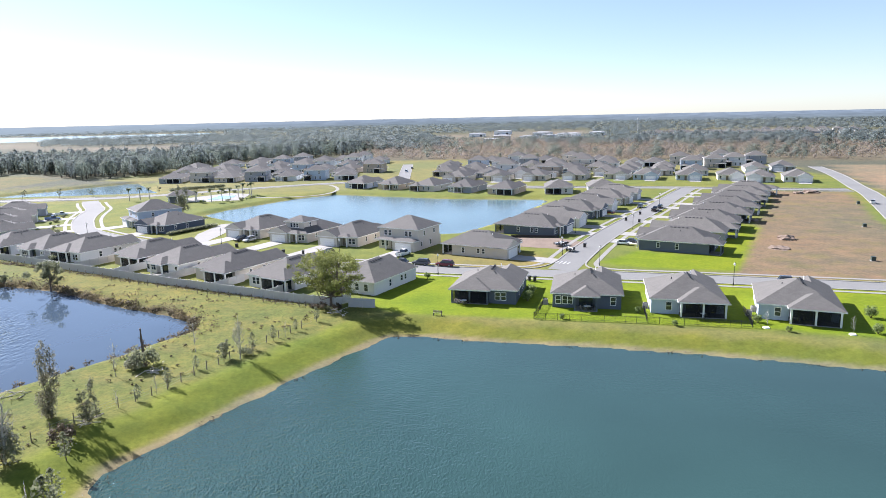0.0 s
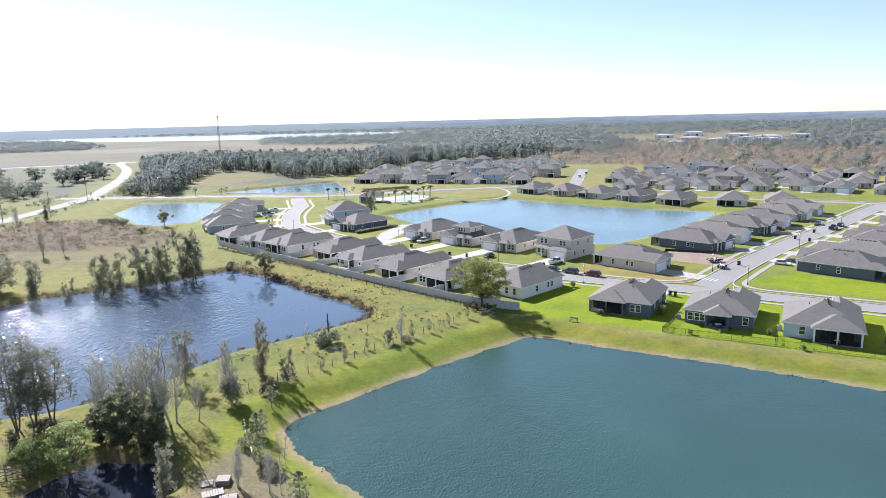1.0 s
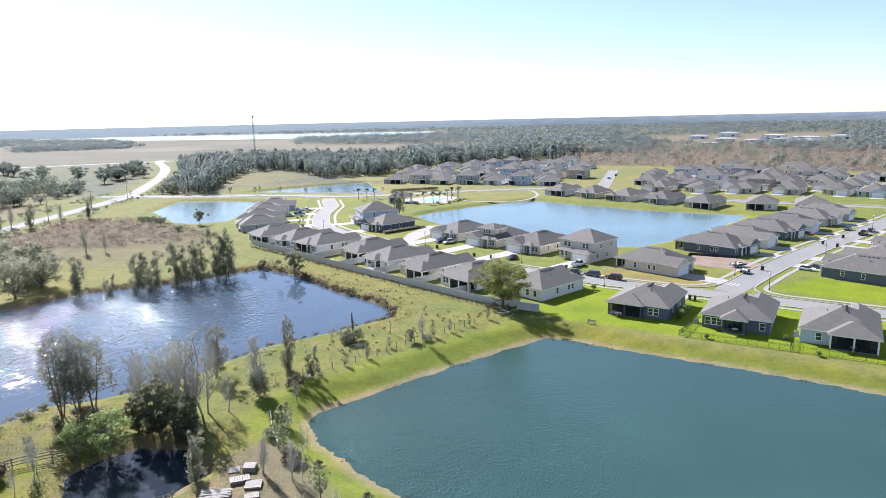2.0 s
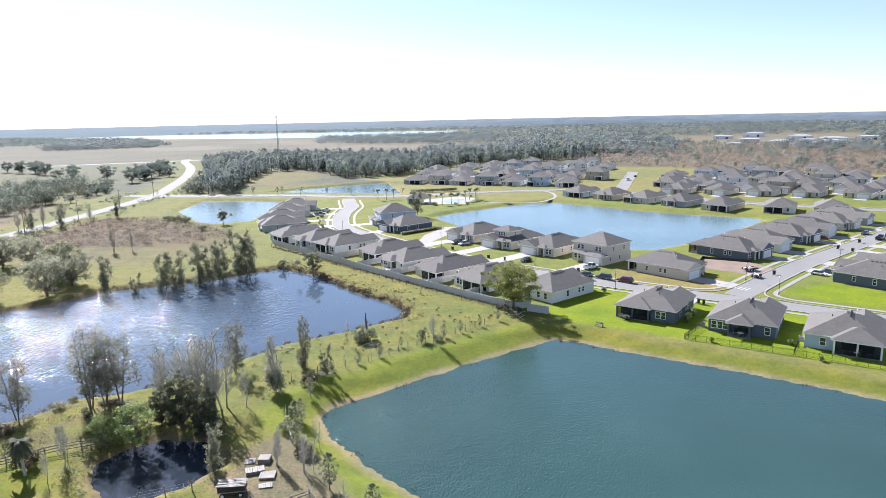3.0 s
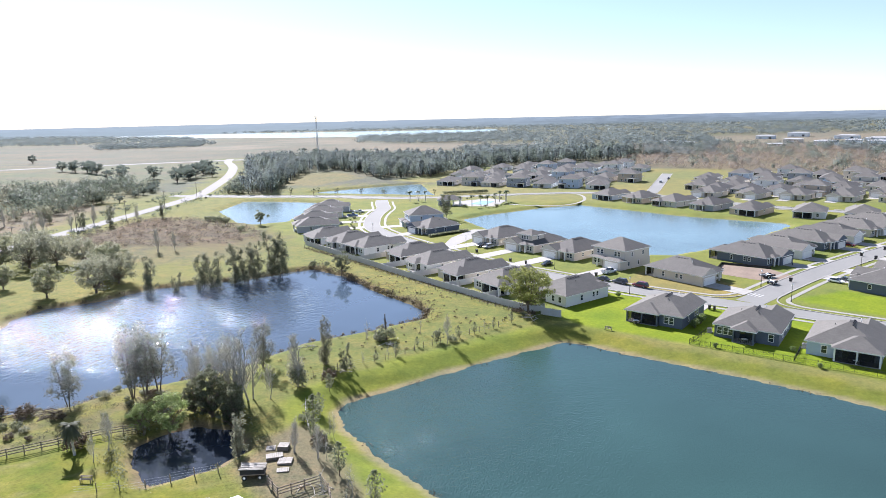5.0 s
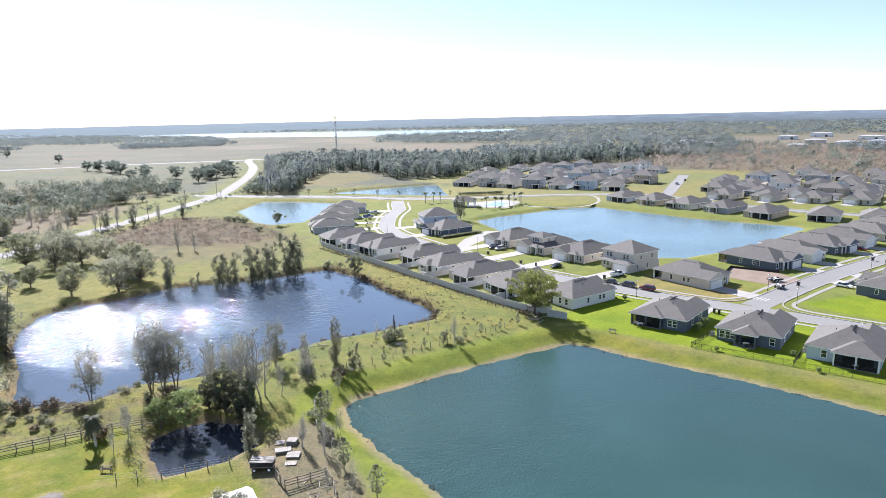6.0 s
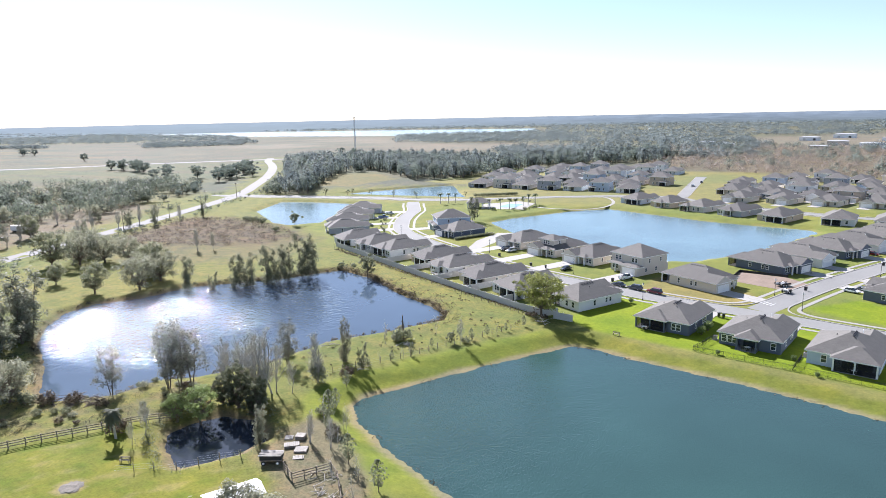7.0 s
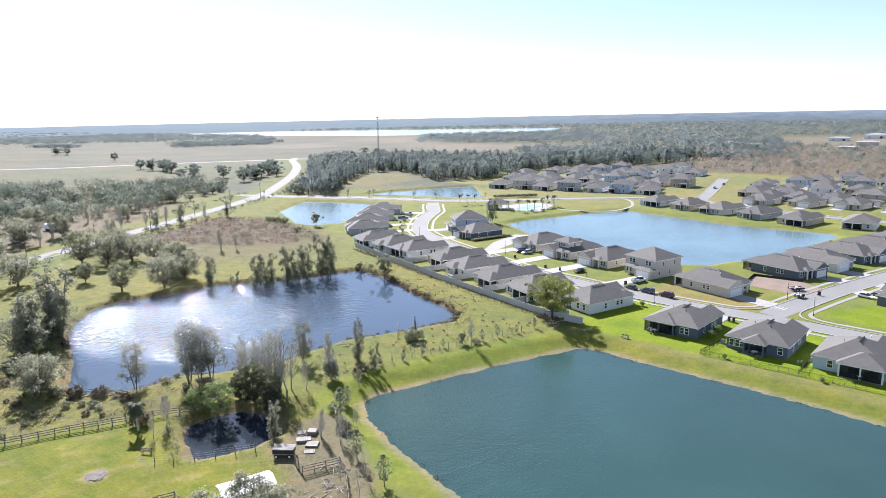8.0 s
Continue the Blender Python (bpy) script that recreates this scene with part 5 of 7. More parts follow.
# the near bank
for k, (x, y, h) in enumerate([(-77.2, 43.0, 10.4), (-69.3, 49.0, 13.7), (-66.5, 51.9, 12.5), (-68.0, 50.6, 11.5), (-57.5, 68.3, 9.5)]):
    plant(gums[k % 2], x, y, h / 13.0, 83 * k)
for k, (x, y, h) in enumerate([(-54.0, 53.6, 12.3), (-51.1, 53.6, 12.7), (-50.0, 55.6, 11.1), (-57.9, 55.2, 10.3), (-61.5, 55.7, 8.4), (-52.6, 51.8, 11), (-55.5, 57.0, 11.5), (-46.0, 63.6, 9.8), (-59.8, 53.5, 9.0), (-48.8, 52.0, 8.5), (-32.5, 43.5, 5.0), (-28.5, 43.5, 5.5), (-47, 57, 7)]):
    plant(bares[k % 3], x, y, h / 11.5, 47 * k)
plant(ivy, -46.0, 63.2, 1.0)
plant(round_tree, -32.3, 92.4, 0.42, 30)
plant(columns[0], -47.0, 73.6, 0.46, 20, 1.42)
plant(slims[1], -41.5, 71.5, 0.45, 80)
for x, y, h in ((-51.6, 48.4, 9.0), (-48.6, 50.4, 5.6), (-47.2, 47.9, 7.4), (-55.0, 48.2, 6.2)):
    plant(dark_tree, x, y, h / 9.5, 9 * h)
plant(columns[1], -39.4, 40.2, 0.46, 40)
plant(green_tree, -54.0, 42.4, 0.95)
plant(green_tree, -57.6, 40.4, 0.66, 120)
for x, y, h in ((-57.6, 34.3, 6.5), (-59.2, 36.0, 5.0), (-56.8, 31.2, 4.4)):
    plant(bares[0], x, y, h / 11.5, 33 * h)
plant(yard_oak, -23.6, 19.6, 1.2, 30)
plant(paddock_palm, -61.0, 31.6, 0.9, 200)
for x, y, s, k in ((-43.0, 89.8, 1.45, 0), (-29.5, 93.6, 0.7, 0), (-44.2, 88.7, 0.9, 2), (-60.0, 71.5, 0.9, 0), (-62.5, 33.0, 1.1, 1), (-84, 35.2, 1.0, 1), (-80, 37.5, 0.9, 1), (-87.5, 33.5, 1.0, 0), (-42.2, 67.3, 0.9, 1), (-48.5, 49.4, 1.2, 2), (-36.6, 52.3, 0.8, 0), (-30.6, 47.0, 0.8, 1)):
    plant(shrubs[k], x, y, s, 60 * s)
for x, y in ((-30.1, 92.3), (-45.5, 86.5), (-38, 96)):
    plant(bares[0] if x > -31 else young_bare, x, y, 0.58 if x > -31 else 1.0, x * 9)
# leafless trees and scattered growth beside the road
for k in range(16):
    t = rt.uniform(0, 1)
    plant(bares[k % 3] if k % 4 else slims[k % 3], -250 - 60 * t + rt.uniform(-18, 18), 110 + 110 * t + rt.uniform(-15, 15), rt.uniform(0.5, 0.95), 67 * k)
# low bushes dotted over the ground between pond and fence
spots = 0
while spots < 84:
    x, y = rt.uniform(-112, -58), rt.uniform(14, 52)
    p = np.array([x]), np.array([y])
    if signed(POND, *p)[0] > 1.0 and signed(PADDOCK, *p)[0] > 1.5 and signed(PUDDLE, *p)[0] > 2.5:
        plant(shrubs[spots % 3], x, y, rt.uniform(0.3, 0.68), 40 * spots, 0.85)
        spots += 1
# saplings along the embankment
for k, (x, y, s) in enumerate([(-41.5, 73.3, 0.6), (-36.6, 82.3, 0.65), (-35.0, 88.2, 0.5), (-27.0, 99.5, 0.65), (-32.1, 91.2, 0.7), (-22.0, 109.4, 0.65), (-38.7, 78.0, 0.55), (-24.5, 104.5, 0.5), (-29.2, 95.8, 0.7), (-32.2, 47.9, 0.7), (-23.2, 40.7, 1.15), (-15.4, 36.4, 1.15), (-34.6, 51.5, 1.35), (-37.3, 57.0, 0.9), (-40, 64.0, 0.8)]):
    plant(cedar, x, y, 1.2 * s, 40 * k)
    if k % 3 == 0:
        plant(young_bare, x + 1.4, y + 2.2, 0.55, 70 * k)
for x, y in ((-27, 43.5), (-19, 36.8), (-22, 35), (-16.5, 32), (-30, 50)):
    plant(young_bare, x, y, 0.9, x * 13)
# palms round the pool, the tree by the lake, trees along the entrance
for k, (x, y) in enumerate([(-92.3, 299.8), (-91.6, 304.7), (-90.0, 309.8), (-92.7, 289.5), (-95.3, 286.8), (-88, 306), (-106, 284), (-99, 283.5), (-139, 294), (-136, 298), (-133, 301), (-118, 290)]):
    plant(hedge_palm, x, y, rt.uniform(0.68, 0.92), 50 * k)
plant(slims[2], -96.3, 244.3, 1.05)
for k in range(20):
    t = k / 19
    plant(street_tree, -282 + 140 * t + rt.uniform(-2, 2), 292 + 28 * t + (12 if k % 2 else -1), rt.uniform(0.7, 1.1), 33 * k)
for x, y, s in ((-168.7, 206, 1.2), (-167, 191, 0.9), (-188.5, 207, 1.0), (-192, 208.5, 1.0), (-196, 209, 1.1), (-200, 209, 0.9), (-203, 210.5, 0.8)):
    plant(round_tree if s > 1.1 else shrubs[0], x, y, s * (0.8 if s > 1.1 else 1.3), x)
for k in range(12):
    plant(bares[k % 3] if k % 3 else slims[k % 2], -208 - rt.uniform(0, 30) - 2.5 * k, 208 - 6.5 * k + rt.uniform(-5, 5), rt.uniform(0.55, 0.9), 40 * k)
plant(bares[1], -166, 146, 0.75)
plant(bares[2], -162, 150, 0.65)
# trees standing in the fields beyond the road
for k, (x, y) in enumerate([(-577, 417), (-566, 420), (-551, 411), (-540, 418), (-532, 409), (-520, 404), (-505, 397), (-445, 358), (-451, 378), (-438, 366), (-406, 402), (-377, 379), (-412, 437), (-375, 401), (-366, 354), (-384, 392), (-395, 412), (-372, 372), (-746, 505), (-411, 374), (-388, 383), (-410, 431), (-420, 440), (-432, 452), (-400, 420), (-440, 462), (-980, 570), (-1000, 585), (-960, 575), (-470, 690), (-455, 672), (-482, 680)]):
    plant(far_oaks[k % 2], x, y, rt.uniform(1.0, 1.5), 50 * k)
for k, (x, y, sc) in enumerate([(-332, 298, 0.75), (-324, 284, 0.7), (-340, 306, 0.85), (-318, 272, 0.6), (-306, 250, 0.6), (-350, 318, 0.8), (-326, 293, 0.6), (-346, 300, 0.7)]):
    plant(far_oaks[k % 2], x, y, sc, 70 * k, 0.85)
# the planted verge round the bend of the entrance street
q = beside(stretch(LAKE_ST, (-134, 248), (-112, 208)), 8.5)
for k, (x, y) in enumerate(q[::2]):
    plant((shrubs[0], garden_shrub, shrubs[2])[k % 3], x + rt.uniform(-1.5, 1.5), y + rt.uniform(-1.5, 1.5), rt.uniform(0.3, 0.6), 40 * k)
for k in range(22):
    t = rt.uniform(0, 6.28)
    plant((shrubs[0], garden_shrub, shrubs[2])[k % 3], -101 + 17 * math.cos(t) + rt.uniform(-1, 1), 301 + 19 * math.sin(t) + rt.uniform(-1, 1), rt.uniform(0.35, 0.7), 40 * k)
# garden planting
for x, y, s in ((15.6, 119.5, 1.0), (16.6, 123.0, 1.1), (33.6, 110.5, 0.55), (37.4, 103.0, 0.5), (51.2, 103.8, 0.7), (53.8, 98.8, 0.5), (66.6, 97.0, 0.8), (-3.5, 138.5, 0.7), (20.0, 108.0, 0.5), (70.5, 105, 1.0), (72, 101.5, 0.8)):
    plant(garden_shrub, x, y, s, x * 7)


# ---- woods and rough growth, too many to count ----
def inside_points(poly, n, rs):
    p = np.array(poly)
    lo, hi = p.min(0), p.max(0)
    q = rs.uniform(lo, hi, (n * 6, 2))
    return q[signed(poly, q[:, 0], q[:, 1]) < 0][:n]


def spray_mesh(name, p, size, rs, out, stir):
    """Small leaf sprays, one triangle each, turned outward."""
    n = len(p)
    c = out + stir * rs.normal(size=(n, 3)) + (0, 0, 0.25)
    c /= np.linalg.norm(c, axis=1)[:, None] + 1e-9
    a = rs.normal(size=(n, 3))
    a -= c * np.sum(a * c, 1)[:, None]
    a /= np.linalg.norm(a, axis=1)[:, None] + 1e-9
    b = np.cross(c, a)
    s = size[:, None]
    v = np.stack([p + a * s, p - a * s * 0.6 + b * s * 0.8, p - a * s * 0.5 - b * s * 0.85], 1).reshape(-1, 3)
    me = bpy.data.meshes.new(name)
    me.vertices.add(3 * n)
    me.vertices.foreach_set("co", v.astype(np.float32).ravel())
    me.loops.add(3 * n)
    me.loops.foreach_set("vertex_index", np.arange(3 * n, dtype=np.int32))
    me.polygons.add(n)
    me.polygons.foreach_set("loop_start", np.arange(0, 3 * n, 3, dtype=np.int32))
    me.update(calc_edges=True)
    # a crown far off shades as one soft mass: its sprays share the crown's rounded normals
    me.polygons.foreach_set("use_smooth", np.ones(n, bool))
    m = out + 0.22 * c + (0, 0, 0.45)
    m /= np.linalg.norm(m, axis=1)[:, None]
    me.normals_split_custom_set_from_vertices(np.repeat(m, 3, 0))
    return me


def wood(name, spots, heights, width, leaves, size, leaf, seed, label, trunks=False, top=1.0, stir=0.5, lump=0.28, lift=False):
    """A whole wood: lumpy crowns of many small leaf sprays, and the trunks below. top: how far a crown narrows upward."""
    rs = np.random.RandomState(seed)
    n = len(spots)
    h = np.asarray(heights)[:, None]
    ph = rs.uniform(0, 6.28, (n, 6))
    w = h * width * rs.uniform(0.75, 1.3, (n, 1))
    d = rs.normal(size=(n, leaves, 3))
    d /= np.linalg.norm(d, axis=2)[..., None]
    x, y, z = d[..., 0], d[..., 1], d[..., 2]
    r = 1 + lump * (np.sin(3.1 * x + 2.2 * z + ph[:, :1]) * np.sin(3.3 * y + ph[:, 1:2]) + 0.7 * np.sin(5.5 * z + 3 * x + ph[:, 2:3]) * np.sin(4.7 * y - 2 * x + ph[:, 3:4]) + 0.4 * np.sin(9 * x + 7 * y + 6 * z + ph[:, 4:5]))
    if top > 1:
        r = r * (1 - (1 - 1 / top) * np.clip(z, 0, 1))
    r = r * rs.uniform(0.62, 1.0, (n, leaves))
    ext = np.concatenate([w, w * rs.uniform(0.85, 1.15, (n, 1)), h * 0.46], 1)[:, None, :]
    p = d * r[..., None] * ext + np.concatenate([np.asarray(spots), h * 0.56], 1)[:, None, :]
    p[..., 2] = np.maximum(p[..., 2], 0.1)
    if lift:
        p[..., 2] += ground_height(spots[:, 0], spots[:, 1])[:, None]
    thing = new(name)
    sizes = rs.uniform(0.6, 1.35, (n, leaves)) * size * (h / 10.0) ** 0.5
    part("leaves", spray_mesh("leaves", p.reshape(-1, 3), sizes.ravel(), rs, d.reshape(-1, 3), stir), LEAF[leaf], thing)
    if trunks:
        v, f = [], []
        for (x, y), hh in zip(spots, heights):
            i = len(v)
            rr = hh * 0.016
            for z, q in ((-0.2, rr), (hh * 0.6, rr * 0.5)):
                v += [(x - q, y - q, z), (x + q, y - q, z), (x + q, y + q, z), (x - q, y + q, z)]
            f += [(i, i + 1, i + 5, i + 4), (i + 1, i + 2, i + 6, i + 5), (i + 2, i + 3, i + 7, i + 6), (i + 3, i, i + 4, i + 7)]
        part("trunks", mesh_from("trunks", v, f), M["bark"], thing)
    return tagged(thing, label, "trees", kind="stuff")


rs = np.random.RandomState(99)
sp = inside_points(WOOD_A, 1500, rs)
tall = rs.uniform(0, 1, len(sp)) < 0.4
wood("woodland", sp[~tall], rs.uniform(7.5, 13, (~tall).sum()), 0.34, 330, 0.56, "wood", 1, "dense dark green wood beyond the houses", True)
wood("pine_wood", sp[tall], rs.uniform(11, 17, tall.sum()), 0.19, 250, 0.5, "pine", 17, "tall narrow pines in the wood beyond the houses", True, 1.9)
sp = inside_points([(-272, 300), (-256, 300), (-252, 330), (-262, 345), (-306, 408), (-330, 392), (-302, 345)], 130, rs)
sp = sp[line_dist(COUNTY_RD, sp[:, 0], sp[:, 1]) > 10]
wood("wood_edge", sp, rs.uniform(3.5, 8.5, len(sp)), 0.5, 220, 0.5, "roadside", 22, "dense dark bushes at the wood's edge beside the road", True)
sp = inside_points(SCRUB_B, 4600, rs)
sp = sp[wobble(sp[:, 0], sp[:, 1], 60, 41) > -0.62]
wood("scrub", sp, rs.uniform(2.5, 8.0, len(sp)) * (0.8 + 0.3 * wobble(sp[:, 0], sp[:, 1], 45, 43)).clip(0.45, 1.2), 0.5, 84, 0.58, "scrub", 2, "grey-brown leafless winter scrub behind the estate")
sp = inside_points(SCRUB_B, 900, rs)
sp = sp[wobble(sp[:, 0], sp[:, 1], 90, 42) > 0.05]
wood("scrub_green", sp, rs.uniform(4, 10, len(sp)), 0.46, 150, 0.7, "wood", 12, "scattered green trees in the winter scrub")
sp = inside_points(SCRUB_C, 3000, rs)
sp = sp[wobble(sp[:, 0], sp[:, 1], 55, 31) > -0.45]
sp = sp[line_dist(COUNTY_RD, sp[:, 0], sp[:, 1]) > 16]
big = rs.uniform(0, 1, len(sp)) < 0.22
wood("roadside_trees", sp[big], rs.uniform(5.5, 10.5, big.sum()), 0.6, 330, 0.5, "roadside", 3, "grey-green trees in the scrub beyond the road", True)
wood("roadside_growth", sp[~big], rs.uniform(1.5, 4.2, (~big).sum()), 0.7, 100, 0.6, "thicket", 18, "mixed low scrub beyond the road")
ang = rs.uniform(-0.95, 1.2, 44000)
dist = 620 + 1800 * rs.uniform(0, 1, 44000) ** 1.15
far = np.stack([-40 - dist * np.sin(ang), dist * np.cos(ang)], 1)
keep = (forest(far[:, 0], far[:, 1]) > 0.5) & (signed(WOOD_A, far[:, 0], far[:, 1]) > 5) & (wobble(far[:, 0], far[:, 1], 150, 61) + 0.7 * wobble(far[:, 0], far[:, 1], 55, 62) > -0.85)
far = far[keep][:8600]
gap = np.hypot(far[:, 0] + 40, far[:, 1])
mid, far = far[gap < 1050], far[gap >= 1050]
wood("mid_woods", mid, rs.uniform(5, 11.5, len(mid)) * (1 + 0.25 * wobble(mid[:, 0], mid[:, 1], 120, 63)), 0.6, 130, 0.9, "pine", 4, "green woods beyond the scrub, haze in the leaf colour")
more = np.concatenate([inside_points(p, k, rs) for p, k in zip(FAR_WOODS, (350, 1500, 350, 60))])
far = np.concatenate([far, more[signed(RIVER, more[:, 0], more[:, 1]) > 25]])
wood("far_woods", far, rs.uniform(4, 9.5, len(far)) * (1 + 0.3 * wobble(far[:, 0], far[:, 1], 200, 64)), 1.0, 44, 1.6, "pine", 5, "distant dark woods towards the horizon, haze in the leaf colour")


def rough_growth(name, spots, size, leaves, leaf, seed, label, h=0.6):
    rs = np.random.RandomState(seed)
    P, S = [], []
    zz = ground_height(spots[:, 0], spots[:, 1])
    for (x, y), z in zip(spots, zz):
        k = rs.uniform(0.5, 1.4)
        q = rs.normal(size=(leaves, 3)) * np.array([size, size, h * 0.35]) * k
        q[:, 2] = np.abs(q[:, 2]) + z
        q[:, :2] += (x, y)
        P.append(q)
        S.append(rs.uniform(0.5, 1.2, leaves) * 0.14 * k)
    ob = part(name, leaf_mesh(name, np.concatenate(P), np.concatenate(S), rs), LEAF[leaf])
    return tagged(ob, label, "undergrowth", kind="stuff")


def along(poly, n, lo, hi, rs):
    p = np.array(poly)
    q = rs.uniform(p.min(0) - 8, p.max(0) + 8, (n * 40, 2))
    s = signed(poly, q[:, 0], q[:, 1])
    return q[(s > lo) & (s < hi)][:n]


rim = along(POND, 1000, 0.1, 1.6, rs)
rim = rim[(rim[:, 0] > -75) | (rim[:, 1] > 122) | (rs.uniform(0, 1, len(rim)) < 0.2)]
rim = rim[(rim[:, 1] > 104) | (rim[:, 0] < -100) | (rs.uniform(0, 1, len(rim)) < 0.35)][:330]
wood("bank_growth", rim, rs.uniform(0.3, 1.0, len(rim)), 0.95, 34, 0.6, "rim", 6, "brown tangled growth along the pond's edge", lift=True)
sp = along(POND, 260, 0.2, 5.0, rs)
rough_growth("bank_brush", sp[(sp[:, 0] > -100) & (sp[:, 1] > 100)], 0.8, 26, "brown", 7, "dark brush heaped on the pond bank", 1.1)
q = rs.uniform((-120, 60), (-20, 140), (900, 2))
q = q[(signed(POND, q[:, 0], q[:, 1]) > 2) & (signed(LAGOON, q[:, 0], q[:, 1]) > 10) & (signed(VILLAGE, q[:, 0], q[:, 1]) > 4)]
wood("pasture_tufts", q[:110], rs.uniform(0.2, 0.55, min(110, len(q))), 0.9, 26, 0.6, "rim", 8, "small dark weeds scattered over the pasture", lift=True)
q = rs.uniform((-125, 10), (-58, 50), (2200, 2))
q = q[(signed(POND, q[:, 0], q[:, 1]) > 0.3) & (signed(PADDOCK, q[:, 0], q[:, 1]) > 1)]
rough_growth("palmetto_scrub", q[:750], 0.5, 20, "thicket", 9, "low palmetto scrub between pond and fence", 0.7)
rough_growth("pool_growth", along(PUDDLE, 60, 1.3, 3.2, rs), 0.4, 22, "dark", 10, "dark undergrowth round the small pond", 0.9)
q = inside_points(BROWN_FIELD, 800, rs)
wood("field_weeds", q, rs.uniform(0.4, 1.5, len(q)), 0.9, 26, 0.75, "weeds", 13, "low brown weeds over the fallow field")
q = smooth_line([(-236, 205), (-215, 216), (-187, 200), (-166, 192), (-156, 188), (-146, 178)], 1.3)
rough_growth("field_hedge", q + rs.normal(size=q.shape) * 1.3, 1.1, 40, "dark", 14, "dark straggling hedge along the fallow field", 2.2)
q = inside_points(ROADSIDE, 260, rs)
rough_growth("roadside_brush", q, 1.2, 26, "brown", 15, "brown brush on the ground beside the road", 1.4)
q = np.array([(-118, 169.5)]) + rs.uniform(0, 1, (420, 1)) * np.array([(99, -51.6)]) + rs.uniform(0.5, 2.0, (420, 1)) * np.array([(-0.46, -0.887)])
rough_growth("fence_litter", q, 0.4, 12, "brown", 16, "brown leaf litter and weeds along the white fence", 0.35)
q = beside(stretch(COUNTY_RD, (-206, 60), (-300, 315)), 11.0)
q = (q + rs.normal(size=q.shape) * 1.8)[rs.uniform(0, 1, len(q)) < 0.8]
wood("verge_hedge", q, rs.uniform(1.2, 3.4, len(q)), 0.75, 90, 0.62, "roadside", 19, "dark straggling hedge along the road's edge")
q = np.concatenate([beside(stretch(COUNTY_RD, (-228, 130), (-285, 288)), -w) for w in (13.0, 16.0, 20.0)])
q = (q + rs.normal(size=q.shape) * 1.8)[wobble(q[:, 0], q[:, 1], 30, 71) > -0.1]
wood("verge_brush", q, rs.uniform(0.8, 3.0, len(q)), 0.85, 70, 0.66, "roadside", 20, "dark brush and brambles beyond the road")
rough_growth("lagoon_reeds", along(LAGOON, 5000, -0.2, 0.4, rs)[:140], 0.35, 9, "brown", 11, "dry reeds along the lagoon's edge", 0.3)

# ---- fences ----
def run_fence(name, pts, step, build, label, category, z=0.0):
    """A fence along a line: build(fence, length) makes the parts of one bay, which the other bays share."""
    fence = new(name)
    made = None
    for a, b in zip(pts, pts[1:]):
        a, b = Vector(a), Vector(b)
        n = max(1, round((b - a).length / step))
        yaw = math.degrees(math.atan2(b.y - a.y, b.x - a.x))
        for k in range(n):
            p = a.lerp(b, k / n)
            bay = (b - a).length / n
            if made is None:
                made = build(step)
            for nm, me, mat in made:
                ob = part(nm, me, mat, fence)
                if nm == "picket_infill":
                    ob["kind"] = "stuff"
                zz = z if z is not None else float(ground_height(np.array([p.x]), np.array([p.y]))[0])
                ob.matrix_basis = pose(p.x, p.y, zz, 0, 0, yaw) @ Matrix.Diagonal((bay / step, 1, 1, 1))
    return tagged(fence, label, category)


def to_mesh(name, fill):
    bm = bmesh.new()
    fill(bm)
    me = bpy.data.meshes.new(name)
    bm.to_mesh(me)
    bm.free()
    return me


def vinyl_bay(L):
    def post(bm):
        box(bm, -0.065, 0.065, -0.065, 0.065, -0.2, 1.85)
        box(bm, -0.085, 0.085, -0.085, 0.085, 1.85, 1.9)

    def panel(bm):
        n = 9
        row = []
        for k in range(n + 1):
            x = 0.07 + (L - 0.14) * k / n
            for dx, y in ((-0.008, -0.02), (0.0, -0.012), (0.008, -0.02)):
                row.append((x + dx, y))
        for (xa, ya), (xb, yb) in zip(row, row[1:]):
            v = [bm.verts.new(p) for p in ((xa, ya, 0.1), (xb, yb, 0.1), (xb, yb, 1.62), (xa, ya, 1.62), (xa, 0.02, 0.1), (xb, 0.02, 0.1), (xb, 0.02, 1.62), (xa, 0.02, 1.62))]
            bm.faces.new(v[:4])
            bm.faces.new(v[7:3:-1])
        bmesh.ops.remove_doubles(bm, verts=bm.verts[:], dist=0.0005)
    return [("panel", to_mesh("panel", panel), M["vinyl"]), ("top_rail", to_mesh("top_rail", lambda bm: box(bm, 0.06, L - 0.06, -0.035, 0.035, 1.6, 1.74)), M["vinyl"]),
            ("bottom_rail", to_mesh("bottom_rail", lambda bm: box(bm, 0.06, L - 0.06, -0.035, 0.035, 0.04, 0.16)), M["vinyl"]), ("post", to_mesh("post", post), M["vinyl"])]


def metal_bay(L):
    def pickets(bm):
        for k in range(1, 16):
            x = L * k / 16
            box(bm, x - 0.007, x + 0.007, -0.007, 0.007, 0.08, 1.12)
    return [("picket_infill", to_mesh("picket_infill", pickets), M["black"])] + [("rail", to_mesh("rail", lambda bm, z=z: box(bm, 0.03, L - 0.03, -0.012, 0.012, z, z + 0.025)), M["black"]) for z in (0.16, 0.95, 1.08)] + [
        ("post", to_mesh("post", lambda bm: box(bm, -0.028, 0.028, -0.028, 0.028, -0.2, 1.18)), M["black"])]


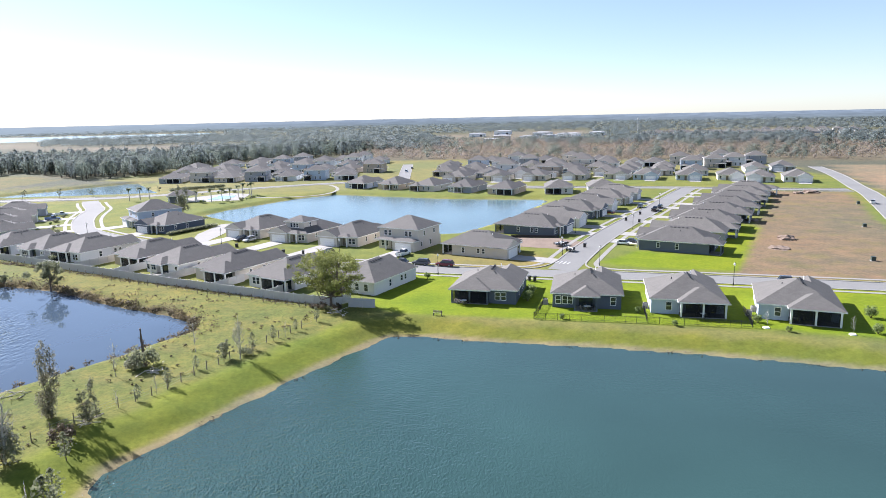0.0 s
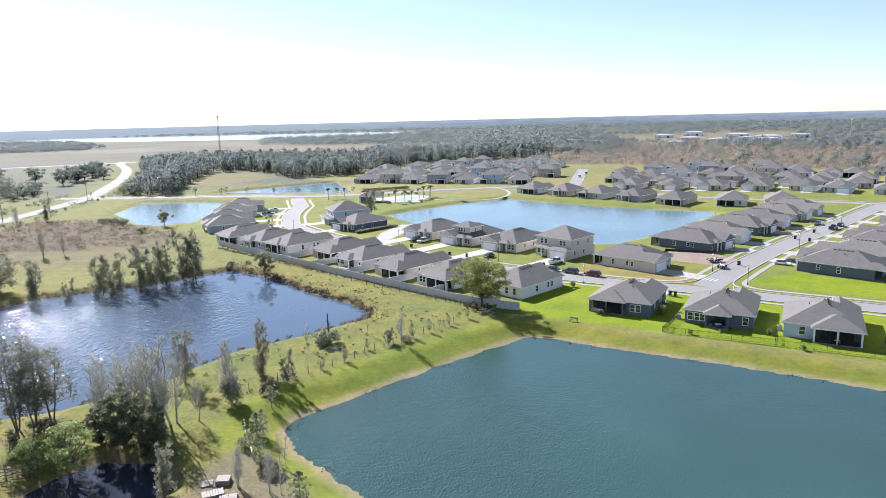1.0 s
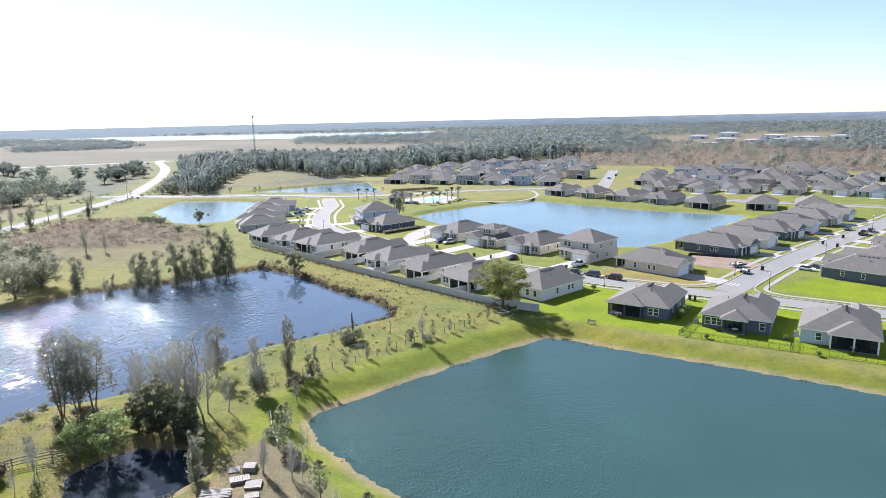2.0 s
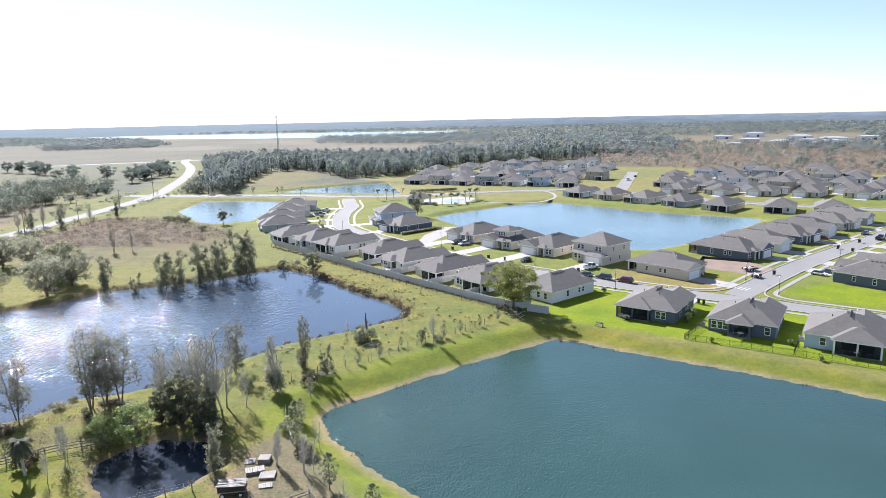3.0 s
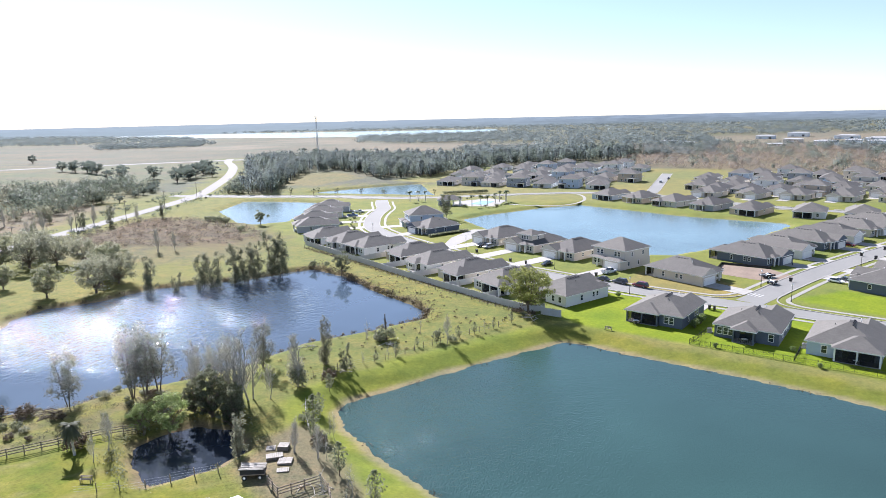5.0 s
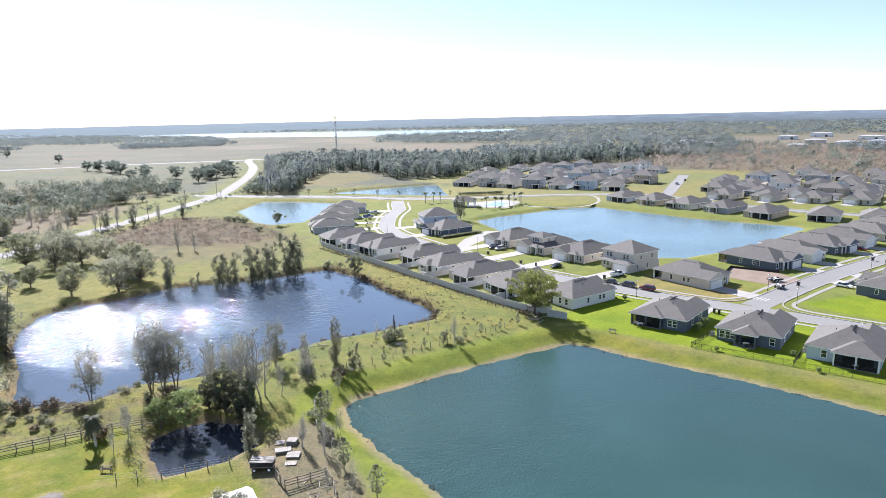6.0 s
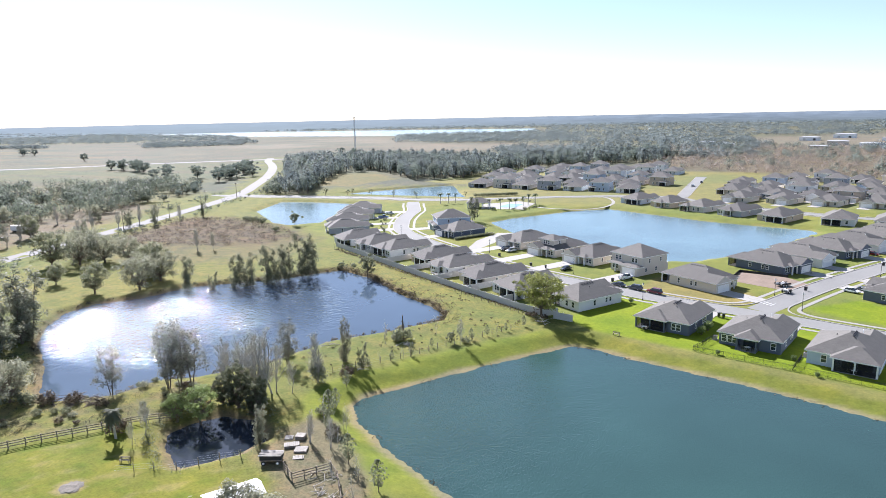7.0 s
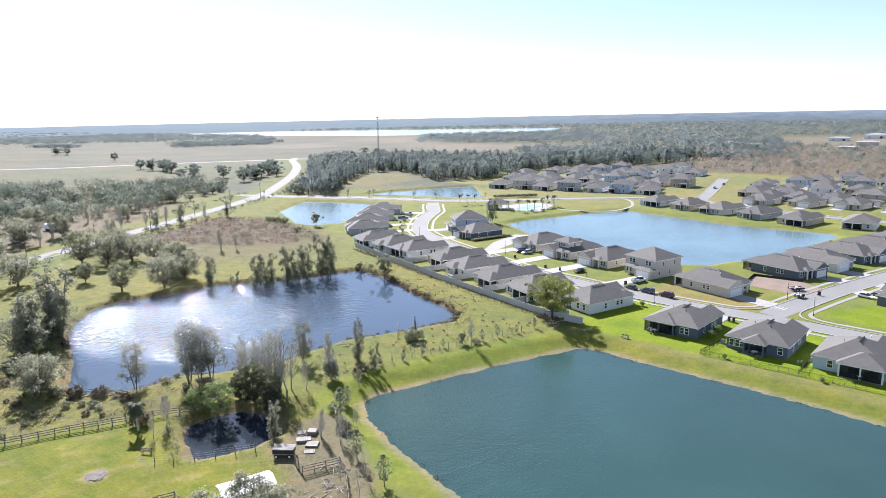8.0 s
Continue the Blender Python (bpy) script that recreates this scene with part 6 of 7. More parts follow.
def rail_bay(L):
    def rail(z):
        return lambda bm: box(bm, 0.0, L, -0.025, 0.025, z, z + 0.13)
    return [("rail", to_mesh("rail", rail(z)), M["wood"]) for z in (0.35, 0.75, 1.12)] + [("post", to_mesh("post", lambda bm: tube(bm, [(0, 0, -0.3), (0, 0, 1.4)], [0.09, 0.08], 7)), M["wood"])]


def wire_bay(L):
    def wire(z):
        return lambda bm: tube(bm, [(0, 0, z), (L, 0, z)], [0.012, 0.012], 3)
    return [("wire", to_mesh("wire", wire(z)), M["steel"]) for z in (0.4, 0.75, 1.1)] + [("post", to_mesh("post", lambda bm: tube(bm, [(0, 0, -0.3), (0.03, 0.02, 1.35)], [0.08, 0.065], 6)), M["wood"])]


# white vinyl with the shade of its backlit side put into the colour
M["vinyl"] = plain("shade_greyed_white_vinyl", (0.5, 0.485, 0.46), 0.5, 3, 0.4, 0.07, 0.03)
BACK_FENCE = [(-121.5, 172.8), (-115.4, 169.2), (-84.1, 151.7), (-59.9, 138.2), (-44.3, 130.2), (-28.7, 122.2), (-20.5, 118.8), (-17.6, 121.5)]
run_fence("white_fence", BACK_FENCE, 2.44, vinyl_bay, "long white vinyl privacy fence behind the gardens", "fence")
run_fence("white_fence", [(-17.6, 118.0), (-12.6, 117.0)], 2.44, vinyl_bay, "short white vinyl fence end beside the oak", "fence")
for (x0, y0), L in (((-34.6, 125.4), 6), ((-47.6, 132.0), 9), ((-62.0, 139.6), 12), ((-75.5, 147.0), 11), ((-88.6, 154.3), 14), ((-103, 162.4), 8)):
    run_fence("side_fence", [(x0, y0), (x0 + 0.5 * L, y0 + 0.866 * L)], 2.44, vinyl_bay, "white vinyl fence between two back gardens", "fence")
run_fence("wire_fence", [(-119, 168.5), (-84.5, 149.4), (-60.5, 135.9), (-45, 128.0), (-29.5, 120.2), (-22, 116.6)], 3.0, wire_bay, "old wire fence on weathered posts in the pasture", "fence", None)
run_fence("wire_fence", [(-47, 66), (-44.8, 69.5), (-40.2, 76), (-36.4, 81.5), (-33.5, 88), (-30.5, 94), (-26.5, 101), (-22.6, 108.5)], 2.6, wire_bay, "old wire fence along the mown embankment", "fence", None)
run_fence("wire_fence", [(-38.6, 35.4), (-43, 31.5), (-47.5, 27.5), (-52, 24.5)], 3.2, wire_bay, "low wire fence round the paddock corner", "fence", None)
run_fence("wire_fence", [(-34, 49.5), (-37.5, 53.5), (-41, 58.5)], 2.4, wire_bay, "short wire fence beside the work yard", "fence", None)
run_fence("rail_fence", [(-82, 11), (-76, 18.5), (-72, 24.2), (-67, 31), (-61.5, 37.5), (-58.5, 40.5)], 2.2, rail_bay, "weathered wooden rail fence round the paddock", "fence", None)
run_fence("pen_fence", [(-30.4, 35.2), (-27.6, 33.6), (-25.6, 36.4), (-24.4, 38.2), (-22.2, 36.6), (-19.6, 33.6), (-16.4, 29.8)], 2.0, rail_bay, "wooden rail fence of the stock pen", "fence", None)
run_fence("rail_fence", [(-33.5, 18.6), (-38.5, 20.5), (-41, 17)], 2.0, rail_bay, "wooden rail fence beside the white shed", "fence", None)
run_fence("garden_fence", [(18.3, 117.5), (16.6, 112), (15.2, 108.3), (25, 106.4), (33.4, 104.6), (41, 103), (49.2, 101.2), (50.6, 105.5), (51.6, 110)], 1.83, metal_bay, "low black metal fence round the back gardens", "fence", None)
run_fence("garden_fence", [(33.4, 104.6), (34.4, 109), (35.0, 112)], 1.83, metal_bay, "black metal fence between two back gardens", "fence", None)


# ---- vehicles ----
CAR_PAINT = {}


def car_paint(colour, rgb):
    if colour not in CAR_PAINT:
        m = plain(f"{colour}_car_paint", rgb, 0.25, 3, 0.5, 0.04, 0.0, metal=0.0)
        m.node_tree.nodes["Principled BSDF"].inputs["Coat Weight"].default_value = 0.6
        CAR_PAINT[colour] = m
    return CAR_PAINT[colour]


def loft(bm, sections, mi=0):
    """A closed body through cross sections along x: (x, half width, bottom, top, half width on top)."""
    rings = []
    for x, w, z0, z1, t in sections:
        rings.append([bm.verts.new((x, y, z)) for y, z in ((-w * 0.94, z0), (-w, z0 + (z1 - z0) * 0.3), (-w, z0 + (z1 - z0) * 0.65), (-t, z1), (t, z1), (w, z0 + (z1 - z0) * 0.65), (w, z0 + (z1 - z0) * 0.3), (w * 0.94, z0))])
    for a, b in zip(rings, rings[1:]):
        for k in range(8):
            bm.faces.new((a[k], a[(k + 1) % 8], b[(k + 1) % 8], b[k])).material_index = mi
    bm.faces.new(rings[0]).material_index = mi
    bm.faces.new(rings[-1][::-1]).material_index = mi
    bmesh.ops.recalc_face_normals(bm, faces=bm.faces[:])


def make_car(style, colour, rgb):
    car = new({"pickup": "pickup_truck", "suv": "suv", "sedan": "car"}[style])
    L, W, H = {"pickup": (5.6, 0.98, 1.85), "suv": (4.8, 0.94, 1.72), "sedan": (4.6, 0.9, 1.45)}[style]
    h = L / 2
    belt = H * 0.56
    bm = bmesh.new()
    loft(bm, [(-h, W * 0.82, 0.42, belt * 0.88, W * 0.72), (-h + 0.12, W * 0.95, 0.3, belt * 0.95, W * 0.86), (-h * 0.55, W, 0.28, belt, W * 0.92), (h * 0.25, W, 0.28, belt, W * 0.92), (h * 0.6, W * 0.98, 0.28, belt * 0.97, W * 0.86), (h - 0.15, W * 0.92, 0.3, belt * 0.86, W * 0.76), (h, W * 0.78, 0.4, belt * 0.76, W * 0.6)])
    part("body", bm, car_paint(colour, rgb), car)
    x0, x1, x2, x3 = {"pickup": (-0.5, -0.3, 0.75, 1.45), "suv": (-h + 0.2, -h + 0.55, 0.5, 1.25), "sedan": (-h + 0.55, -1.1, 0.25, 1.2)}[style]
    bm = bmesh.new()
    loft(bm, [(x0, W * 0.86, belt - 0.05, belt + 0.02, W * 0.8), (x1, W * 0.86, belt - 0.05, H - 0.06, W * 0.66), (x2, W * 0.86, belt - 0.05, H - 0.06, W * 0.66), (x3, W * 0.86, belt - 0.05, belt + 0.02, W * 0.8)])
    part("window_band", bm, M["glass"], car, "dark tinted window band")
    bm = bmesh.new()
    loft(bm, [(x1 - 0.06, W * 0.64, H - 0.075, H - 0.03, W * 0.58), ((x1 + x2) / 2, W * 0.68, H - 0.075, H, W * 0.6), (x2 + 0.06, W * 0.64, H - 0.075, H - 0.03, W * 0.58)])
    part("cabin_top", bm, car_paint(colour, rgb), car)
    if style == "pickup":
        bm = bmesh.new()
        box(bm, -h + 0.15, -0.6, -W * 0.8, W * 0.8, belt - 0.02, belt + 0.015)
        part("bed_liner", bm, M["black"], car)
        bm = bmesh.new()
        for y in (-W * 0.94, W * 0.84):
            box(bm, -h + 0.05, -0.55, y, y + W * 0.1, belt - 0.05, belt + 0.22)
        box(bm, -h + 0.03, -h + 0.13, -W * 0.94, W * 0.94, belt - 0.05, belt + 0.22)
        part("bed_side", bm, car_paint(colour, rgb), car)
    for sx in (-h * 0.62, h * 0.62):
        for sy in (-1, 1):
            bm = bmesh.new()
            tube(bm, [(0, -0.11, 0), (0, -0.09, 0), (0, 0.09, 0), (0, 0.11, 0)], [0.3, 0.35, 0.35, 0.3], 14)
            wheel = part("wheel", bm, M["rubber"], car)
            wheel.location = (sx, sy * (W - 0.1), 0.35)
            bm = bmesh.new()
            tube(bm, [(0, sy * 0.1, 0), (0, sy * 0.125, 0)], [0.2, 0.19], 10)
            part("rim", bm, M["steel"], wheel)
    for sy in (-1, 1):
        bm = bmesh.new()
        box(bm, h - 0.13, h + 0.005, sy * W * 0.62 - 0.16, sy * W * 0.62 + 0.16, belt * 0.62, belt * 0.74)
        part("headlight", bm, M["glass"], car)
        bm = bmesh.new()
        box(bm, -h - 0.005, -h + 0.1, sy * W * 0.66 - 0.1, sy * W * 0.66 + 0.1, belt * 0.62, belt * 0.84)
        part("tail_light", bm, M["tail"], car)
    kind = {"pickup": "pickup truck", "suv": "SUV", "sedan": "car"}[style]
    return tagged(car, f"{colour} {kind} parked on the estate", kind.lower() if style != "suv" else "car")


M["tail"] = plain("tail_light_red", (0.25, 0.01, 0.01), 0.3, 5, 1, 0.1, 0.0)
PAINTS = {"white": (0.75, 0.75, 0.74), "dark red": (0.13, 0.012, 0.016), "black": (0.02, 0.02, 0.022), "silver": (0.45, 0.46, 0.47), "grey": (0.07, 0.075, 0.08), "blue": (0.1, 0.16, 0.3)}
CARS = {}
for style, colour, x, y, yaw in (("pickup", "white", -10.0, 163.2, 60), ("sedan", "grey", -10.2, 154.3, 156), ("suv", "grey", -5.2, 152.3, 156), ("suv", "dark red", 0.4, 150.2, 157), ("sedan", "black", -29.6, 167.8, -116),
                                 ("suv", "black", -58.6, 189.0, -118), ("suv", "silver", -55.6, 187.6, -118), ("pickup", "black", 74.6, 230.0, 60), ("suv", "black", 78.6, 236.8, 60), ("suv", "grey", 72.0, 239.0, 240), ("sedan", "white", 47.6, 171.2, -30),
                                 ("sedan", "grey", 50.6, 173.8, -30), ("sedan", "dark red", 57.5, 226.0, -30), ("pickup", "blue", -142.0, 239.5, 35), ("pickup", "white", -145.5, 251.5, 30), ("pickup", "white", 155.0, 236.5, 62), ("sedan", "silver", 33, 192, -30),
                                 ("sedan", "white", 88.4, 121.2, -15), ("suv", "grey", 69, 128.6, -15), ("suv", "white", -22, 420, 90), ("sedan", "black", -19.5, 445, 90)):
    m = pose(x, y, 0.05, 0, 0, yaw) @ Matrix.Scale(0.9, 4)
    if (style, colour) in CARS:
        copy_thing(CARS[style, colour], m)
    else:
        CARS[style, colour] = make_car(style, colour, PAINTS[colour])
        CARS[style, colour].matrix_basis = m


def box_trailer(x, y, yaw):
    """A long pale trailer parked on its wheels."""
    ob = new("box_trailer")
    bm = bmesh.new()
    box(bm, -4.0, 4.0, -1.2, 1.2, 0.75, 3.1)
    bmesh.ops.bevel(bm, geom=bm.edges[:], offset=0.08, segments=2, affect="EDGES")
    part("body", bm, M["white"], ob)
    bm = bmesh.new()
    box(bm, -3.9, 4.6, -0.5, 0.5, 0.55, 0.75)
    part("chassis", bm, M["black"], ob)
    for sy in (-1, 1):
        for px in (-2.4, -1.4):
            bm = bmesh.new()
            tube(bm, [(px, sy * 0.95, 0.45), (px, sy * 1.2, 0.45)], [0.45, 0.45], 12)
            part("wheel", bm, M["rubber"], ob)
    bm = bmesh.new()
    box(bm, -4.03, -4.0, -1.05, 1.05, 0.85, 2.95)
    part("rear_door", bm, M["steel"], ob)
    ob.matrix_basis = pose(x, y, 0, 0, 0, yaw)
    return tagged(ob, "long white box trailer parked under roadside trees", "trailer")


box_trailer(-279, 147, 12)
for x, y, yaw in ((-263, 122, 20), (-268, 131, 70)):
    copy_thing(CARS["pickup", "white"], pose(x, y, 0.05, 0, 0, yaw) @ Matrix.Scale(0.9, 4))


# ---- street furniture ----
def make_lamp():
    lamp = new("street_lamp")
    bm = bmesh.new()
    tube(bm, [(0, 0, 0), (0, 0, 0.5), (0, 0, 0.55), (0, 0, 4.0)], [0.13, 0.11, 0.06, 0.045], 8)
    part("pole", bm, M["black"], lamp)
    bm = bmesh.new()
    tube(bm, [(0, 0, 4.0), (0, 0, 4.1), (0, 0, 4.32), (0, 0, 4.55)], [0.09, 0.17, 0.2, 0.12], 10)
    part("globe", bm, M["white"], lamp, "white acorn globe")
    bm = bmesh.new()
    tube(bm, [(0, 0, 4.55), (0, 0, 4.62), (0, 0, 4.72)], [0.16, 0.1, 0.02], 8)
    part("cap", bm, M["black"], lamp)
    return tagged(lamp, "black street lamp post with a white acorn globe", "street lamp", "street lamps")


lamp = make_lamp()
for k, (x, y) in enumerate([(57.5, 127.4), (35.6, 147.2), (38.6, 190.0), (56.4, 193.6), (-1.2, 142.0), (-26.0, 163.5), (-62.2, 183.2), (29.4, 160.0), (81, 245), (-108, 199)]):
    if k:
        copy_thing(lamp, pose(x, y, 0.05))
    else:
        lamp.matrix_basis = pose(x, y, 0.05)


def make_bin():
    ob = new("wheelie_bin")
    bm = bmesh.new()
    v = box(bm, -0.3, 0.3, -0.35, 0.35, 0.08, 1.0)
    for q in v[:4]:
        q.co.x *= 0.8
        q.co.y *= 0.8
    part("body", bm, M["black"], ob)
    bm = bmesh.new()
    box(bm, -0.33, 0.33, -0.4, 0.38, 1.0, 1.07)
    part("lid", bm, M["black"], ob)
    for s in (-0.24, 0.24):
        bm = bmesh.new()
        tube(bm, [(s - 0.04, 0.3, 0.12), (s + 0.04, 0.3, 0.12)], [0.12, 0.12], 8)
        part("wheel", bm, M["rubber"], ob)
    return tagged(ob, "black wheeled rubbish bin at the kerb", "bin", "kerbside bins")


bin_proto = make_bin()
for k, (x, y, yaw) in enumerate([(36.8, 168.5, 60), (-41.5, 168.8, -25), (-12.8, 158.4, -25), (-56.6, 178.8, -30), (58.8, 209.6, 60), (67, 222, 60), (62, 206, 60), (-36, 167.2, 20), (17.9, 134.6, 10), (19.0, 134.2, 0)]):
    if k:
        copy_thing(bin_proto, pose(x, y, 0.06, 0, 0, yaw))
    else:
        bin_proto.matrix_basis = pose(x, y, 0.06, 0, 0, yaw)

# stripes of the crossing, the vacant plot, the wide drive to the lake
for k in range(7):
    bm = bmesh.new()
    box(bm, -0.17, 0.17, -1.3, 1.3, 0.0, 0.012)
    st = part("crossing_stripe", bm, M["paint"])
    st.matrix_basis = pose(24.2 + 0.83 * k, 153.2 - 0.44 * k, 0.045, 0, 0, -28)
    tagged(st, "worn white stripe of the road crossing", "road marking", "crossing stripes", "structure")
tagged(sheet("plot_soil", [(17.8, 172.5), (19.5, 184.6), (32.5, 182.2), (38.2, 175.5), (32.5, 166.0)], 0.04, M["soil"]), "bare reddish soil of a vacant building plot", "ground", kind="structure")
tagged(sheet("lake_drive", [(-72.5, 186.5), (-75.7, 202), (-74.5, 221), (-65, 224), (-61, 219), (-67.4, 204), (-68.5, 186.0)], 0.05, M["concrete"]), "wide pale concrete drive towards the lake", "driveway", kind="structure")


def silt_fence():
    ob = new("silt_fence")
    pts = [(17.6, 172.6), (19.4, 185), (32.6, 182.8)]
    for a, b in zip(pts, pts[1:]):
        n = 6
        for k in range(n):
            p, q = Vector(a).lerp(Vector(b), k / n), Vector(a).lerp(Vector(b), (k + 1) / n)
            bm = bmesh.new()
            d = (q - p).normalized()
            nx, ny = -d.y * 0.015, d.x * 0.015
            lo = [bm.verts.new((x, y, 0)) for x, y in ((p.x - nx, p.y - ny), (q.x - nx, q.y - ny), (q.x + nx, q.y + ny), (p.x + nx, p.y + ny))]
            r = bmesh.ops.extrude_face_region(bm, geom=[bm.faces.new(lo)])
            bmesh.ops.translate(bm, vec=(0, 0, 0.7), verts=[v for v in r["geom"] if isinstance(v, bmesh.types.BMVert)])
            part("panel", bm, M["black"], ob)
    tagged(ob, "low black silt fence round the building plot", "fence")


silt_fence()


def trailer(name, label, L=3.4, W=1.7, load=True):
    ob = new(name)
    bm = bmesh.new()
    box(bm, -L / 2, L / 2, -W / 2, W / 2, 0.5, 0.6)
    for y in (-W / 2, W / 2 - 0.05):
        box(bm, -L / 2, L / 2, y, y + 0.05, 0.6, 0.95)
    part("bed", bm, M["black"], ob)
    bm = bmesh.new()
    tube(bm, [(L / 2, 0, 0.52), (L / 2 + 1.1, 0, 0.5)], [0.06, 0.05], 6)
    part("drawbar", bm, M["steel"], ob)
    for s in (-1, 1):
        for x in (-0.45, 0.45):
            bm = bmesh.new()
            tube(bm, [(x, s * (W / 2 + 0.05), 0.33), (x, s * (W / 2 + 0.23), 0.33)], [0.33, 0.33], 12)
            wh = part("wheel", bm, M["rubber"], ob)
            bm = bmesh.new()
            tube(bm, [(x, s * (W / 2 + 0.22), 0.33), (x, s * (W / 2 + 0.25), 0.33)], [0.18, 0.17], 10)
            part("rim", bm, M["white"], wh)
    if load:
        r = random.Random(3)
        for k in range(9):
            bm = bmesh.new()
            x, y = r.uniform(-L / 2 + 0.5, L / 2 - 0.6), r.uniform(-W / 2 + 0.2, W / 2 - 0.3)
            box(bm, -r.uniform(0.3, 0.9), r.uniform(0.3, 0.9), -0.12, 0.12, 0, r.uniform(0.06, 0.3))
            pc = part("load_piece", bm, M["white"] if k % 3 else M["steel"], ob)
            pc.matrix_basis = pose(x, y, 0.6 + 0.02 * k, 0, 0, r.uniform(-40, 40))
    return tagged(ob, label, "trailer")


trailer("utility_trailer", "black utility trailer loaded with pale building scraps", 3.8, 1.9).matrix_basis = pose(31.2, 171.5, 0.04, 0, 0, 35)
trailer("utility_trailer", "small black trailer at the edge of the plot", 2.4, 1.5).matrix_basis = pose(32.2, 164.0, 0.06, 0, 0, 60)


# ---- the farm yard ----
def pallet_stack(name, label, L, W, layers, seed, top=True):
    ob = new(name)
    r = random.Random(seed)
    z = 0.0
    for k in range(layers):
        for j in range(3):
            bm = bmesh.new()
            y = -W / 2 + (W - 0.12) * j / 2
            box(bm, -L / 2, L / 2, y, y + 0.12, z, z + 0.1)
            part("bearer", bm, M["wood"], ob)
        n = 8
        for j in range(n):
            bm = bmesh.new()
            x = -L / 2 + L * j / n + r.uniform(-0.02, 0.02)
            box(bm, x, x + L / n * 0.82, -W / 2 - r.uniform(0, 0.08), W / 2 + r.uniform(0, 0.08), z + 0.1, z + 0.14)
            part("plank", bm, M["greyplank"], ob)
        z += 0.15
    return tagged(ob, label, "pallets")


M["greyplank"] = plain("silvered_planks", (0.28, 0.26, 0.23), 0.85, 5, 0.6, 0.25, 0.3)
for x, y, yaw, L, W, n, lab in ((-36.3, 43.4, 30, 1.3, 1.2, 1, "single silvered wooden pallet on bare soil"), (-34.6, 44.1, 20, 1.5, 1.3, 4, "stack of silvered wooden pallets"), (-34.1, 41.4, 40, 2.3, 1.2, 3, "long stack of silvered planks and pallets"), (-32.0, 41.0, 25, 1.9, 1.6, 2, "untidy stack of grey pallets and boards"), (-30.9, 39.0, 35, 1.6, 1.0, 1, "loose boards lying on the yard")):
    pallet_stack("pallet_stack", lab, L, W, n, int(x * 10) % 97).matrix_basis = pose(x, y, float(ground_height(np.array([x]), np.array([y]))[0]), 0, 0, yaw)


def wagon():
    ob = new("hay_wagon")
    bm = bmesh.new()
    box(bm, -1.9, 1.9, -1.05, 1.05, 0.75, 0.9)
    part("deck", bm, M["wood"], ob)
    bm = bmesh.new()
    box(bm, -1.85, 1.85, -1.0, 1.0, 0.9, 1.65)
    part("load", bm, M["vent"], ob, "dark covered load")
    r = random.Random(4)
    for k in range(12):
        bm = bmesh.new()
        box(bm, -1.95, 1.95, -0.07, 0.07, 0, 0.07)
        b = part("board", bm, M["greyplank"], ob)
        b.matrix_basis = pose(r.uniform(-0.15, 0.15), -1.0 + 2.0 * k / 11, 1.66 + r.uniform(0, 0.06), 0, r.uniform(-2, 2), r.uniform(-4, 4))
    for x in (-1.2, 1.2):
        for s in (-1, 1):
            bm = bmesh.new()
            tube(bm, [(x, s * 1.0, 0.4), (x, s * 1.2, 0.4)], [0.4, 0.4], 14)
            wh = part("wheel", bm, M["rubber"], ob)
            bm = bmesh.new()
            tube(bm, [(x, s * 1.19, 0.4), (x, s * 1.23, 0.4)], [0.22, 0.2], 10)
            part("rim", bm, M["white"], wh)
    return tagged(ob, "old farm wagon loaded with silvered boards", "wagon")


wagon().matrix_basis = pose(-33.6, 36.4, 0.0, 0, 0, 28) @ Matrix.Scale(0.84, 4)


def shed():
    ob = new("shed")
    bm = bmesh.new()
    box(bm, -3.2, 3.2, -1.8, 1.8, 0, 2.1)
    part("wall", bm, M["white"], ob)
    bm = bmesh.new()
    n = 52
    for ya, za, yb, zb in ((-2.1, 2.1, 0, 2.75), (0, 2.75, 2.1, 2.1)):
        ring = []
        for k in range(n + 1):
            x, d = -3.6 + 7.2 * k / n, 0.045 if k % 4 in (1, 2) else 0.0
            ring.append([bm.verts.new(p) for p in ((x, ya, za + d), (x, yb, zb + d), (x, yb, zb - 0.06), (x, ya, za - 0.06))])
        for p, q in zip(ring, ring[1:]):
            for j in range(4):
                bm.faces.new((p[j], p[(j + 1) % 4], q[(j + 1) % 4], q[j]))
        bm.faces.new(ring[0])
        bm.faces.new(ring[-1][::-1])
    bmesh.ops.recalc_face_normals(bm, faces=bm.faces[:])
    part("roof", bm, M["tin"], ob, "white ribbed metal roof")
    bm = bmesh.new()
    box(bm, -0.6, 0.6, -1.84, -1.8, 0.02, 1.95)
    part("door", bm, M["wood"], ob)
    return tagged(ob, "low shed with a white ribbed metal roof", "shed")


M["tin"] = plain("white_painted_tin", (0.8, 0.8, 0.78), 0.4, 2, 0.5, 0.06, 0.03)
shed().matrix_basis = pose(-30.0, 25.3, 0, 0, 0, 60)


